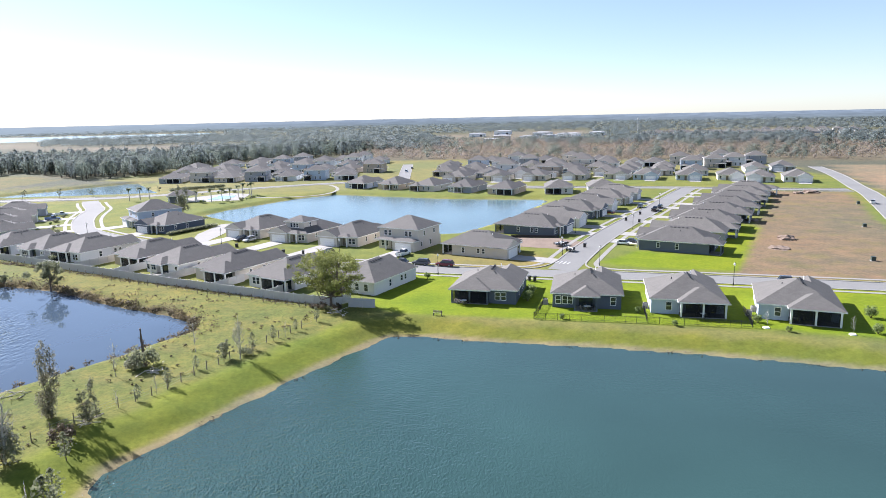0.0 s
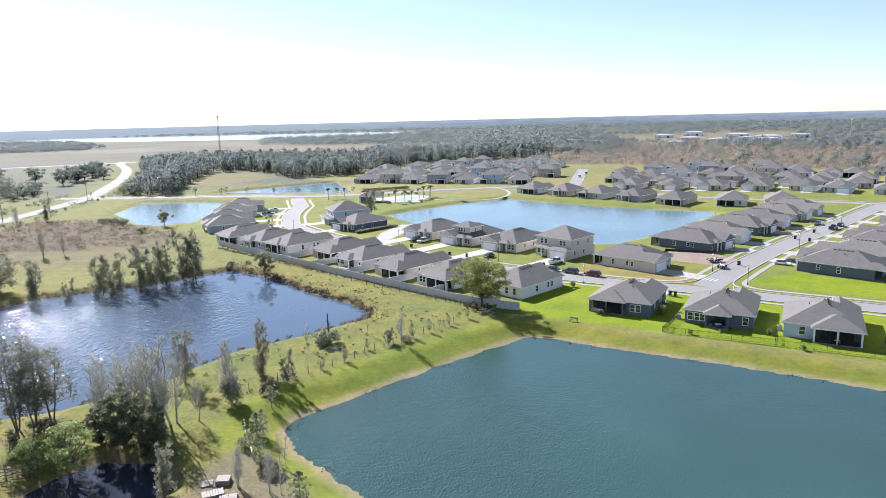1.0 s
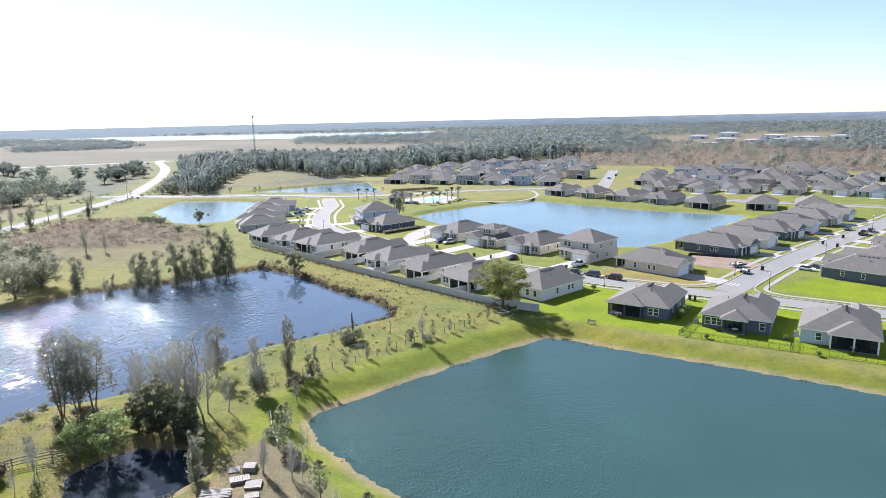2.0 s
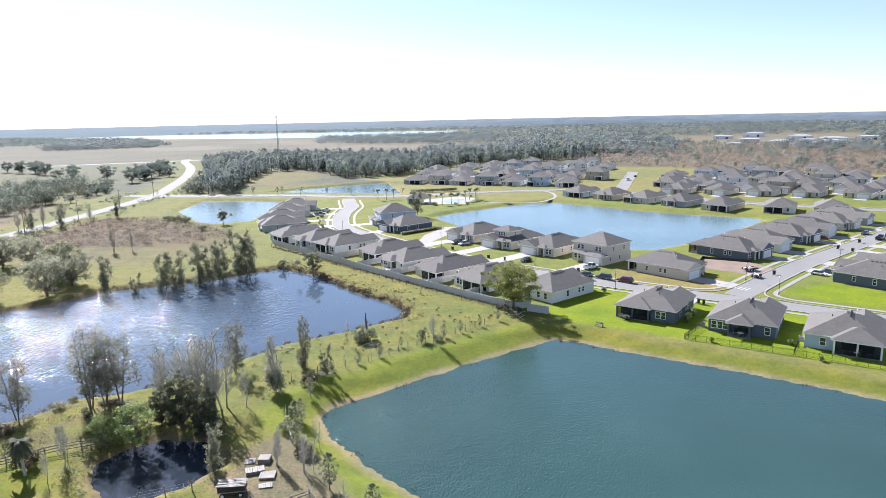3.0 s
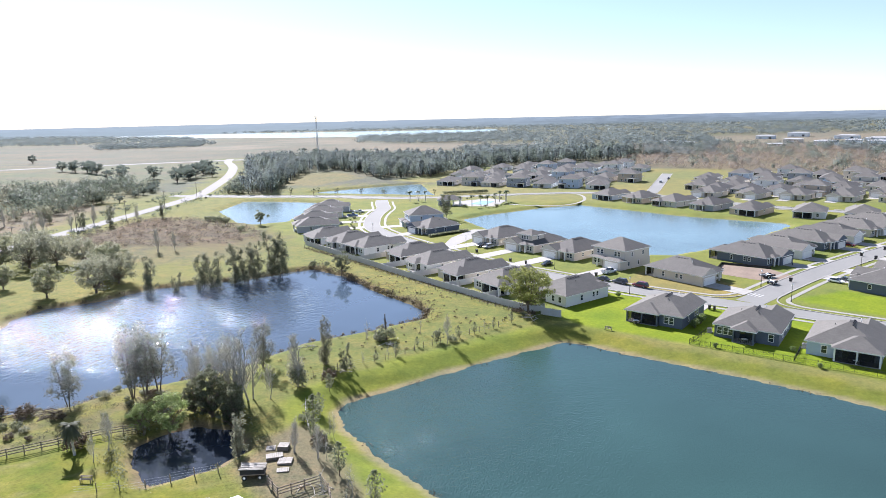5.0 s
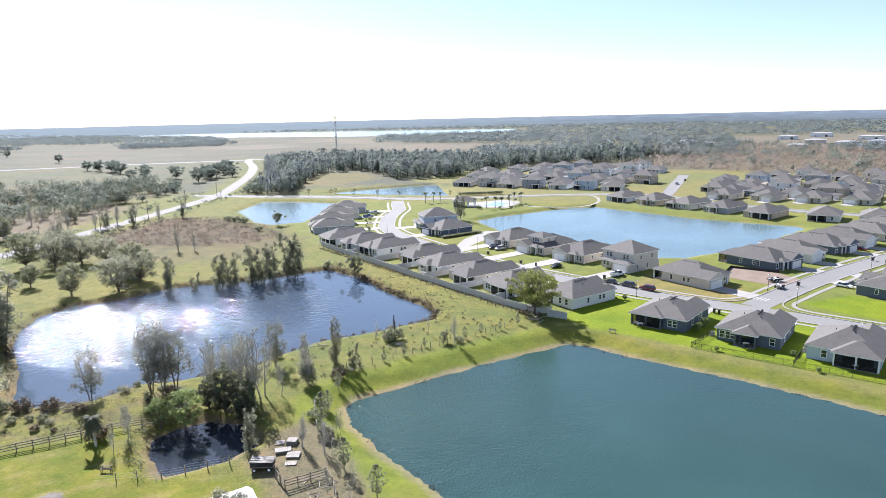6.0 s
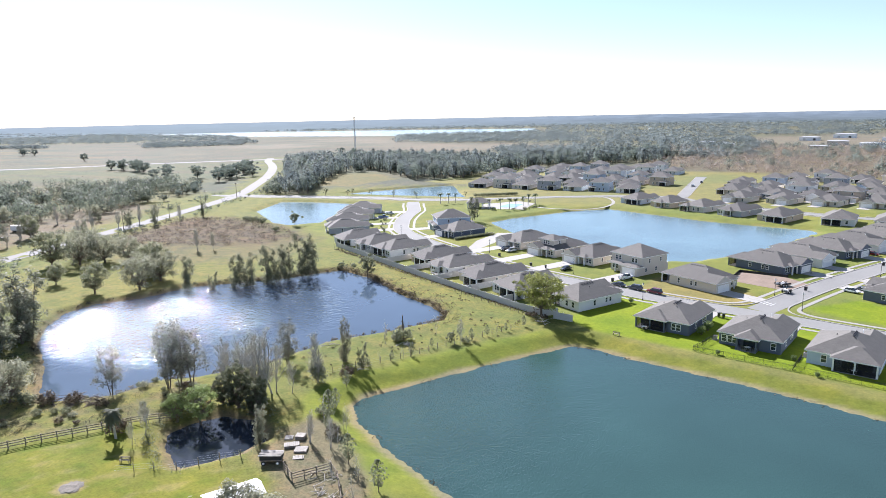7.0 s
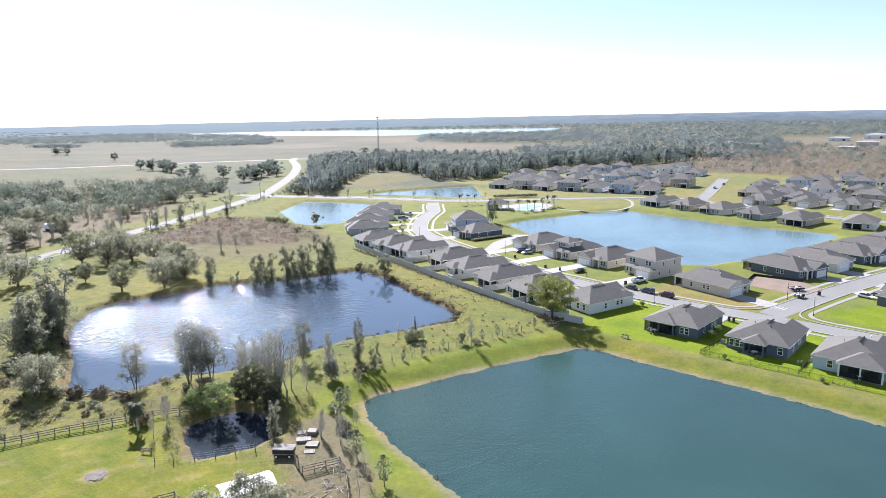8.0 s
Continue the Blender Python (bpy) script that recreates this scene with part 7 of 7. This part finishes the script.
def bench(x, y, yaw, label):
    ob = new("bench")
    for k in range(4):
        bm = bmesh.new()
        box(bm, -0.8, 0.8, -0.2 + 0.11 * k, -0.11 + 0.11 * k, 0.43, 0.47)
        part("slat", bm, M["wood"], ob)
    for k in range(2):
        bm = bmesh.new()
        box(bm, -0.8, 0.8, 0.24, 0.28, 0.55 + 0.16 * k, 0.66 + 0.16 * k)
        part("back_slat", bm, M["wood"], ob)
    for s in (-0.7, 0.7):
        bm = bmesh.new()
        box(bm, s - 0.04, s + 0.04, -0.18, -0.1, 0, 0.43)
        box(bm, s - 0.04, s + 0.04, 0.2, 0.28, 0, 0.85)
        part("leg", bm, M["wood"], ob)
    ob.matrix_basis = pose(x, y, float(ground_height(np.array([x]), np.array([y]))[0]), 0, 0, yaw)
    return tagged(ob, label, "bench")


bench(-1.2, 111.6, -10, "dark wooden garden bench on the lawn")
bench(-53.2, 27.2, 20, "weathered wooden bench beside the small pond")


M["ash"] = plain("grey_ash", (0.13, 0.115, 0.095), 0.95, 6, 1.5, 0.35, 0.5)


def ash_heap(x, y, r, h, label, material, seed):
    rs = np.random.RandomState(seed)
    bm = bmesh.new()
    bmesh.ops.create_icosphere(bm, subdivisions=3, radius=1.0)
    for v in bm.verts:
        n = noise.noise(v.co * 2.2 + Vector((seed, 0, 0))) * 0.35 + noise.noise(v.co * 6) * 0.15
        v.co = Vector((v.co.x * r * (1 + n), v.co.y * r * (1 + n), max(v.co.z, -0.1) * h * (1 + 1.5 * n)))
    ob = part("soil_mound", bm, material)
    ob.location = (x, y, 0)
    return tagged(ob, label, "heap")


ash_heap(-54.3, 19.5, 1.6, 0.14, "low grey heap of ash in the paddock", M["ash"], 1)
for k, (x, y, r, h) in enumerate([(91.8, 174.0, 2.2, 1.1), (97, 240, 2.5, 1.0), (103, 236, 1.8, 0.9), (152, 272, 3.5, 1.2), (146, 270, 2.0, 0.9), (135, 273, 2.4, 1.2), (84, 162, 2.6, 0.5), (97, 205, 2.0, 0.6)]):
    ash_heap(x, y, r, h, "dark heap of soil and roots on the dirt", M["soil"], 10 + k)


def cabinet_box(x, y, label, w=0.9, h=1.0):
    ob = new("utility_box")
    bm = bmesh.new()
    box(bm, -w / 2, w / 2, -w / 2, w / 2, 0.1, h)
    bmesh.ops.bevel(bm, geom=bm.edges[:], offset=0.05, segments=2, affect="EDGES")
    part("body", bm, M["boxgreen"], ob)
    bm = bmesh.new()
    box(bm, -w / 2 - 0.15, w / 2 + 0.15, -w / 2 - 0.15, w / 2 + 0.15, 0, 0.1)
    part("base", bm, M["concrete"], ob)
    ob.matrix_basis = pose(x, y, 0.0, 0, 0, -15)
    return tagged(ob, label, "utility box")


M["boxgreen"] = plain("dark_green_steel", (0.03, 0.05, 0.04), 0.5, 5, 1, 0.15, 0.05)
for x, y in ((122.7, 189.7), (97.4, 146.3), (149.8, 236.5)):
    cabinet_box(x, y, "dark green utility box on the dirt lot")


def condenser(x, y, yaw):
    ob = new("air_conditioner")
    bm = bmesh.new()
    box(bm, -0.42, 0.42, -0.42, 0.42, 0.1, 0.95)
    bmesh.ops.bevel(bm, geom=bm.edges[:], offset=0.05, segments=2, affect="EDGES")
    part("casing", bm, M["greyplank"], ob)
    bm = bmesh.new()
    tube(bm, [(0, 0, 0.95), (0, 0, 0.98)], [0.34, 0.34], 12)
    part("fan_grille", bm, M["vent"], ob)
    bm = bmesh.new()
    box(bm, -0.55, 0.55, -0.55, 0.55, 0, 0.1)
    part("base", bm, M["concrete"], ob)
    ob.matrix_basis = pose(x, y, 0.0, 0, 0, yaw)
    return tagged(ob, "grey air conditioner unit on a concrete base", "air conditioner", "air conditioners")


for x, y, yaw in ((18.6, 117.4, -10), (35.8, 113.6, -14), (53.4, 110.0, -17), (51.6, 107.8, -17)):
    condenser(x, y, yaw)


# ---- the communications tower ----
def tower(x, y, h):
    ob = new("radio_tower")
    for k in range(3):
        a = 2 * math.pi * k / 3
        bm = bmesh.new()
        tube(bm, [(1.1 * math.cos(a), 1.1 * math.sin(a), -0.5), (0.7 * math.cos(a), 0.7 * math.sin(a), h)], [0.22, 0.16], 6)
        part("leg", bm, M["steel"], ob)
    n = 22
    for j in range(n):
        for k in range(3):
            a, b = 2 * math.pi * k / 3, 2 * math.pi * (k + 1) / 3
            z0, z1 = h * j / n, h * (j + 1) / n
            r0, r1 = 1.1 - 0.4 * j / n, 1.1 - 0.4 * (j + 1) / n
            bm = bmesh.new()
            tube(bm, [(r0 * math.cos(a), r0 * math.sin(a), z0), (r1 * math.cos(b), r1 * math.sin(b), z1)], [0.09, 0.09], 4)
            part("brace", bm, M["steel"], ob)
    for k in range(6):
        a = 2 * math.pi * k / 6
        bm = bmesh.new()
        box(bm, 1.4, 1.75, -0.3, 0.3, h - 2.2, h + 0.4)
        p = part("antenna", bm, M["white"], ob)
        p.matrix_basis = pose(0, 0, 0, 0, 0, math.degrees(a))
    bm = bmesh.new()
    tube(bm, [(0, 0, h), (0, 0, h + 3)], [0.08, 0.03], 5)
    part("mast", bm, M["steel"], ob)
    ob.matrix_basis = pose(x, y, 0)
    return tagged(ob, "grey steel lattice radio tower beyond the woods", "tower")


tower(-460, 680, 48)


# ---- the pool and its pavilion ----
tagged(sheet("pool_deck", [(-116, 300), (-110, 284), (-88, 288), (-90, 312), (-102, 318)], 0.06, M["concrete"]), "pale paved deck round the community pool", "pavement", kind="structure")
tagged(sheet("water_swim", [(-104, 292), (-95, 293), (-95, 306), (-103, 307)], 0.1, M["poolwater"] if "poolwater" in M else M["lake"]), "light blue community swimming pool", "water", kind="structure")


def pavilion(x, y, yaw):
    ob = new("pavilion")
    bm = bmesh.new()
    hip(bm, -6, 6, -4, 4, 3.0, 0.5)
    part("roof", bm, [M["shingle"], M["white"], M["white"]], ob)
    for px in (-5.6, -1.9, 1.9, 5.6):
        for py in (-3.6, 3.6):
            bm = bmesh.new()
            box(bm, px - 0.2, px + 0.2, py - 0.2, py + 0.2, 0, 2.8)
            part("post", bm, M["white"], ob)
    bm = bmesh.new()
    box(bm, -5.2, 0, -3.0, 3.0, 0, 2.8)
    part("wall", bm, WALLS["slate"][1], ob)
    ob.matrix_basis = pose(x, y, 0.06, 0, 0, yaw)
    return tagged(ob, "grey-roofed pool pavilion on white posts", "pavilion")


pavilion(-113, 288, 20)


def hedge(x0, y0, x1, y1, label, high=1.9):
    rs2 = np.random.RandomState(int(abs(x0 * 7 + y0)))
    L = math.hypot(x1 - x0, y1 - y0)
    n = int(L * 90)
    t = rs2.uniform(0, 1, n)
    pts = np.stack([x0 + (x1 - x0) * t, y0 + (y1 - y0) * t, rs2.uniform(0.05, 1.0, n) ** 0.6 * high], 1)
    pts[:, :2] += rs2.uniform(-0.75, 0.75, (n, 2))
    return tagged(part("hedge", leaf_mesh("hedge", pts, rs2.uniform(0.2, 0.42, n), rs2), LEAF["dark"]), label, "hedge")


hedge(-134, 328, -112, 343, "clipped dark green hedge beside the road")
hedge(-84, 200.5, -75, 217, "low dark hedge along the concrete drive", 1.0)

# the far skyline, closing the land all round
def skyline(r, h0, h1, seed, tone):
    bm = bmesh.new()
    n = 1800
    lo, up = [], []
    for k in range(n):
        a = 2 * math.pi * k / n
        w = Vector((math.cos(a) * 25, math.sin(a) * 25, seed))
        z = h0 + (h1 - h0) * (0.5 + 0.35 * noise.noise(w) + 0.35 * noise.noise(w * 9))
        lo.append(bm.verts.new((r * math.cos(a), r * math.sin(a), -10)))
        up.append(bm.verts.new((r * math.cos(a), r * math.sin(a), z)))
    for k in range(n):
        bm.faces.new((lo[k], lo[(k + 1) % n], up[(k + 1) % n], up[k]))
    return tagged(part("backdrop", bm, distance_material(tone)), "far wooded skyline backdrop, blue haze in its glowing colour", "backdrop", kind="structure")


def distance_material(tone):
    """Woods kilometres off, their blue haze put into a colour that glows by itself."""
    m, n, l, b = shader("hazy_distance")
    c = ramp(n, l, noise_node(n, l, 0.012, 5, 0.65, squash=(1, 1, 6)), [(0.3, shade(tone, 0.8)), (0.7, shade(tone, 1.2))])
    # the glow is mixed paler towards the sun, standing for brighter air
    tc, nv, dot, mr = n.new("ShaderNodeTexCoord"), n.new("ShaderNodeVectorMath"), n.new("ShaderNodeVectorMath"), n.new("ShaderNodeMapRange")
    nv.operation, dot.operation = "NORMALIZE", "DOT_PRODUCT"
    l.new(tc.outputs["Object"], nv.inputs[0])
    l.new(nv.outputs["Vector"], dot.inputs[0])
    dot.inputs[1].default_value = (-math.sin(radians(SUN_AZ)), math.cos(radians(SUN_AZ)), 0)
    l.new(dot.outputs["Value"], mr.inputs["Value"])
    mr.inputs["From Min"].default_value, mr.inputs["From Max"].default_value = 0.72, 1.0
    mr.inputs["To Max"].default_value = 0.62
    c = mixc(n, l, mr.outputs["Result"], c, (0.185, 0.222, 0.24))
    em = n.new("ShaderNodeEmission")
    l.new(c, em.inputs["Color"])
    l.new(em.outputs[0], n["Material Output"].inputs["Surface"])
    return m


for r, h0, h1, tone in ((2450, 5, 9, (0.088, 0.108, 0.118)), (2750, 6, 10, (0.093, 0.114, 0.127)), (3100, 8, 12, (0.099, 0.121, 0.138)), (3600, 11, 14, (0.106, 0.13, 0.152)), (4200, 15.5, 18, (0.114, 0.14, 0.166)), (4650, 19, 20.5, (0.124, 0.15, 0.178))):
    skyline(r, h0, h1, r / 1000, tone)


# ---- garden furniture, tree rings ----
def patio_set(x, y, yaw, label):
    ob = new("patio_set")
    bm = bmesh.new()
    tube(bm, [(0, 0, 0.7), (0, 0, 0.74)], [0.62, 0.62], 16)
    part("tabletop", bm, M["white"], ob)
    bm = bmesh.new()
    tube(bm, [(0, 0, 0), (0, 0, 0.05), (0, 0, 0.7)], [0.3, 0.06, 0.05], 8)
    part("table_base", bm, M["black"], ob)
    for k in range(4):
        a = 90 * k + 20
        seat = bmesh.new()
        box(seat, -0.24, 0.24, -0.24, 0.24, 0.42, 0.47)
        box(seat, 0.2, 0.25, -0.24, 0.24, 0.47, 0.92)
        for lx in (-0.21, 0.19):
            for ly in (-0.21, 0.19):
                box(seat, lx, lx + 0.03, ly, ly + 0.03, 0, 0.42)
        c = part("chair", seat, M["black"], ob)
        c.matrix_basis = pose(0.95 * math.cos(radians(a)), 0.95 * math.sin(radians(a)), 0, 0, 0, a)
    ob.matrix_basis = pose(x, y, 0.1, 0, 0, yaw)
    return tagged(ob, label, "patio set", "patio sets")


for x, y, yaw in ((3.6, 118.0, -8), (25.2, 112.6, -10), (43.5, 107.2, -15), (57.3, 103.4, -17)):
    patio_set(x, y, yaw, "white patio table with dark chairs on a terrace")


def tree_ring(x, y):
    bm = bmesh.new()
    tube(bm, [(0, 0, 0), (0, 0, 0.14), (0, 0, 0.16)], [0.55, 0.5, 0.4], 14)
    ob = part("tree_ring", bm, M["white"])
    ob.location = (x, y, float(ground_height(np.array([x]), np.array([y]))[0]))
    return tagged(ob, "low white ring round a young tree", "tree ring", "tree rings")


for x, y in ((51.3, 101.0), (62.6, 96.9)):
    tree_ring(x, y)
    plant(young_bare, x, y, 0.62, x)


# ---- large buildings beyond the scrub ----
M["dulltin"] = plain("weathered_tin", (0.34, 0.34, 0.335), 0.5, 2, 0.5, 0.1, 0.03)

def depot(x, y, yaw, L, W, h, colour):
    ob = new("warehouse")
    bm = bmesh.new()
    box(bm, -L / 2, L / 2, -W / 2, W / 2, 0, h)
    part("wall", bm, M["tin"] if colour == "white" else WALLS[colour][1], ob)
    bm = bmesh.new()
    hip(bm, -L / 2, L / 2, -W / 2, W / 2, h, 0.16, 0.4)
    part("roof", bm, [M["dulltin"], M["dulltin"], M["dulltin"]], ob, "low-pitched pale metal roof")
    n = int(L / 13)
    for k in range(n):
        bm = bmesh.new()
        cx = -L / 2 + L * (k + 0.5) / n
        box(bm, cx - 1.7, cx + 1.7, -W / 2 - 0.08, -W / 2, 0.2, 3.2)
        part("door", bm, M["glass"] if k % 2 else M["steel"], ob)
    ob.matrix_basis = pose(x, y, 0, 0, 0, yaw)
    return tagged(ob, "long pale warehouse with a low white roof", "warehouse", "far warehouses")


for x, y, yaw, L, W, h, c in ((120, 905, -8, 26, 16, 5, "white"), (150, 912, -8, 18, 14, 6, "white"), (176, 918, -12, 22, 14, 4.5, "white"), (64, 858, -5, 20, 12, 4, "beige"), (88, 960, -5, 24, 16, 5, "beige"), (190, 990, -15, 34, 16, 5, "white"),
                              (60, 1090, -10, 26, 14, 5, "white"), (164, 1078, -20, 30, 16, 5, "white"), (110, 1180, -12, 30, 16, 6, "white"), (-39, 905, -10, 18, 12, 4.5, "white"), (-66, 946, -6, 22, 12, 4.5, "beige"), (241, 1030, -12, 26, 14, 5, "white")):
    depot(x, y, yaw, L, W, h, c)


# the next estate, beyond the scrub
def far_house(colour):
    ob = new("far_house")
    bm = bmesh.new()
    prism(bm, [(-6, -8), (6, -8), (6, 8), (-6, 8)], 0, 2.8)
    bmesh.ops.recalc_face_normals(bm, faces=bm.faces[:])
    part("wall", bm, WALLS[colour][1], ob)
    bm = bmesh.new()
    hip(bm, -6, 6, -8, 8, 2.85, 0.47)
    hip(bm, 0.5, 6, 3, 9.5, 2.87, 0.45, gable=("front",))
    part("roof", bm, [M["shingle"], M["white"], WALLS[colour][1]], ob)
    return tagged(ob, f"far {WALLS[colour][0]} house with a hipped grey roof", "house", "houses of the next estate")


far_protos = [far_house(c) for c in ("beige", "white", "grey")]
rnd2 = random.Random(8)
count = 0
for x0, y0, x1, y1, n in ((300, 985, 400, 915, 7), (318, 1030, 432, 950, 8), (350, 1085, 470, 1000, 8), (470, 960, 545, 900, 6), (500, 1040, 600, 960, 7), (540, 1120, 640, 1040, 7)):
    for k in range(n):
        t = k / (n - 1)
        m = pose(x0 + (x1 - x0) * t + rnd2.uniform(-2, 2), y0 + (y1 - y0) * t + rnd2.uniform(-3, 3), 0, 0, 0, 60 + rnd2.uniform(-6, 6) + 90 * rnd2.randrange(2))
        if count < 3:
            far_protos[count].matrix_basis = m
        else:
            copy_thing(far_protos[rnd2.randrange(3)], m)
        count += 1


def mast(x, y, h):
    ob = new("radio_mast")
    bm = bmesh.new()
    tube(bm, [(0, 0, -0.5), (0, 0, h * 0.5), (0, 0, h)], [0.5, 0.35, 0.2], 7)
    part("pole", bm, M["dulltin"], ob)
    for k in range(3):
        bm = bmesh.new()
        box(bm, 0.5, 0.9, -0.3, 0.3, h - 3.0, h - 0.6)
        part("antenna", bm, M["white"], ob).matrix_basis = pose(0, 0, 0, 0, 0, 120 * k)
    ob.matrix_basis = pose(x, y, 0)
    return tagged(ob, "slender pale radio mast beyond the scrub", "mast")


mast(289, 985, 26)


def utility_pole(x, y, h):
    ob = new("utility_pole")
    bm = bmesh.new()
    tube(bm, [(0, 0, -0.5), (0, 0, h)], [0.16, 0.1], 7)
    part("pole", bm, M["wood"], ob)
    bm = bmesh.new()
    box(bm, -1.2, 1.2, -0.07, 0.07, h - 0.9, h - 0.75)
    part("crossarm", bm, M["wood"], ob)
    for px in (-1.05, -0.4, 0.4, 1.05):
        bm = bmesh.new()
        tube(bm, [(px, 0, h - 0.75), (px, 0, h - 0.5)], [0.06, 0.04], 6)
        part("insulator", bm, M["white"], ob)
    ob.matrix_basis = pose(x, y, 0, 0, 0, 70)
    return tagged(ob, "wooden utility pole with a crossarm beside the road", "utility pole", "utility poles")


for x, y in ((-206, 95), (-217, 128), (-228, 162), (-241, 198), (-256, 236), (-272, 276)):
    utility_pole(x, y, 10)


# the dead upright trunk in the dark bush, and fallen timber on the banks
def dead_trunk(x, y, h):
    bm = bmesh.new()
    tube(bm, [(0, 0, -0.3), (0.05, 0, h * 0.4), (-0.08, 0.03, h * 0.75), (-0.05, 0, h)], [0.26, 0.2, 0.17, 0.12], 8)
    tube(bm, [(0, 0, h * 0.55), (0.35, 0.1, h * 0.7)], [0.09, 0.04], 5)
    tube(bm, [(-0.05, 0, h * 0.7), (-0.4, -0.1, h * 0.78)], [0.07, 0.03], 5)
    ob = part("dead_trunk", bm, M["bark"])
    ob.matrix_basis = pose(x, y, float(ground_height(np.array([x]), np.array([y]))[0]))
    return tagged(ob, "dark dead tree trunk standing in a bush", "dead trunk")


dead_trunk(-43.2, 90.2, 5.6)


def fallen_timber(x, y, n, spread, seed, label, bark="greybark"):
    rs4 = np.random.RandomState(seed)
    heap = new("fallen_timber")
    z = float(ground_height(np.array([x]), np.array([y]))[0])
    for k in range(n):
        a, L = rs4.uniform(0, 6.28), rs4.uniform(0.8, 2.6)
        bm = bmesh.new()
        w = rs4.uniform(-spread, spread, 2)
        d = np.array([math.cos(a), math.sin(a), rs4.uniform(-0.02, 0.3)]) * L / 2
        c = np.array([w[0], w[1], 0.08 + abs(d[2])])
        tube(bm, [c - d, c + rs4.normal(size=3) * 0.06, c + d], [0.06, 0.045, 0.015], 5)
        part("branch", bm, M[bark], heap)
    heap.matrix_basis = pose(x, y, z)
    return tagged(heap, label, "dead wood")


for k, (x, y, n, sp) in enumerate([(-41.0, 87.6, 14, 1.4), (-55.8, 80.0, 10, 1.5), (-21.5, 31.0, 22, 2.6), (-17.5, 27.5, 20, 2.4), (-24.5, 35.5, 16, 2.0), (-80.5, 134.0, 16, 2.2), (-83, 41, 18, 2.4), (-42.0, 72.0, 12, 1.3), (-80, 38.3, 10, 1.9), (-19.0, 114.3, 18, 1.8)]):
    fallen_timber(x, y, n, sp, 200 + k, "heap of grey fallen branches on rough grass")
for k, (x, y, n, sp) in enumerate([(-80.5, 38.0, 44, 2.0), (-77.6, 39.4, 36, 1.7), (-83.5, 36.6, 30, 1.8), (-66.5, 51.0, 24, 2.2), (-81.5, 137.0, 34, 2.6), (-77.0, 134.6, 26, 2.2)]):
    fallen_timber(x, y, n, sp, 230 + k, "dark heap of roots and broken timber on the bank", "bark")
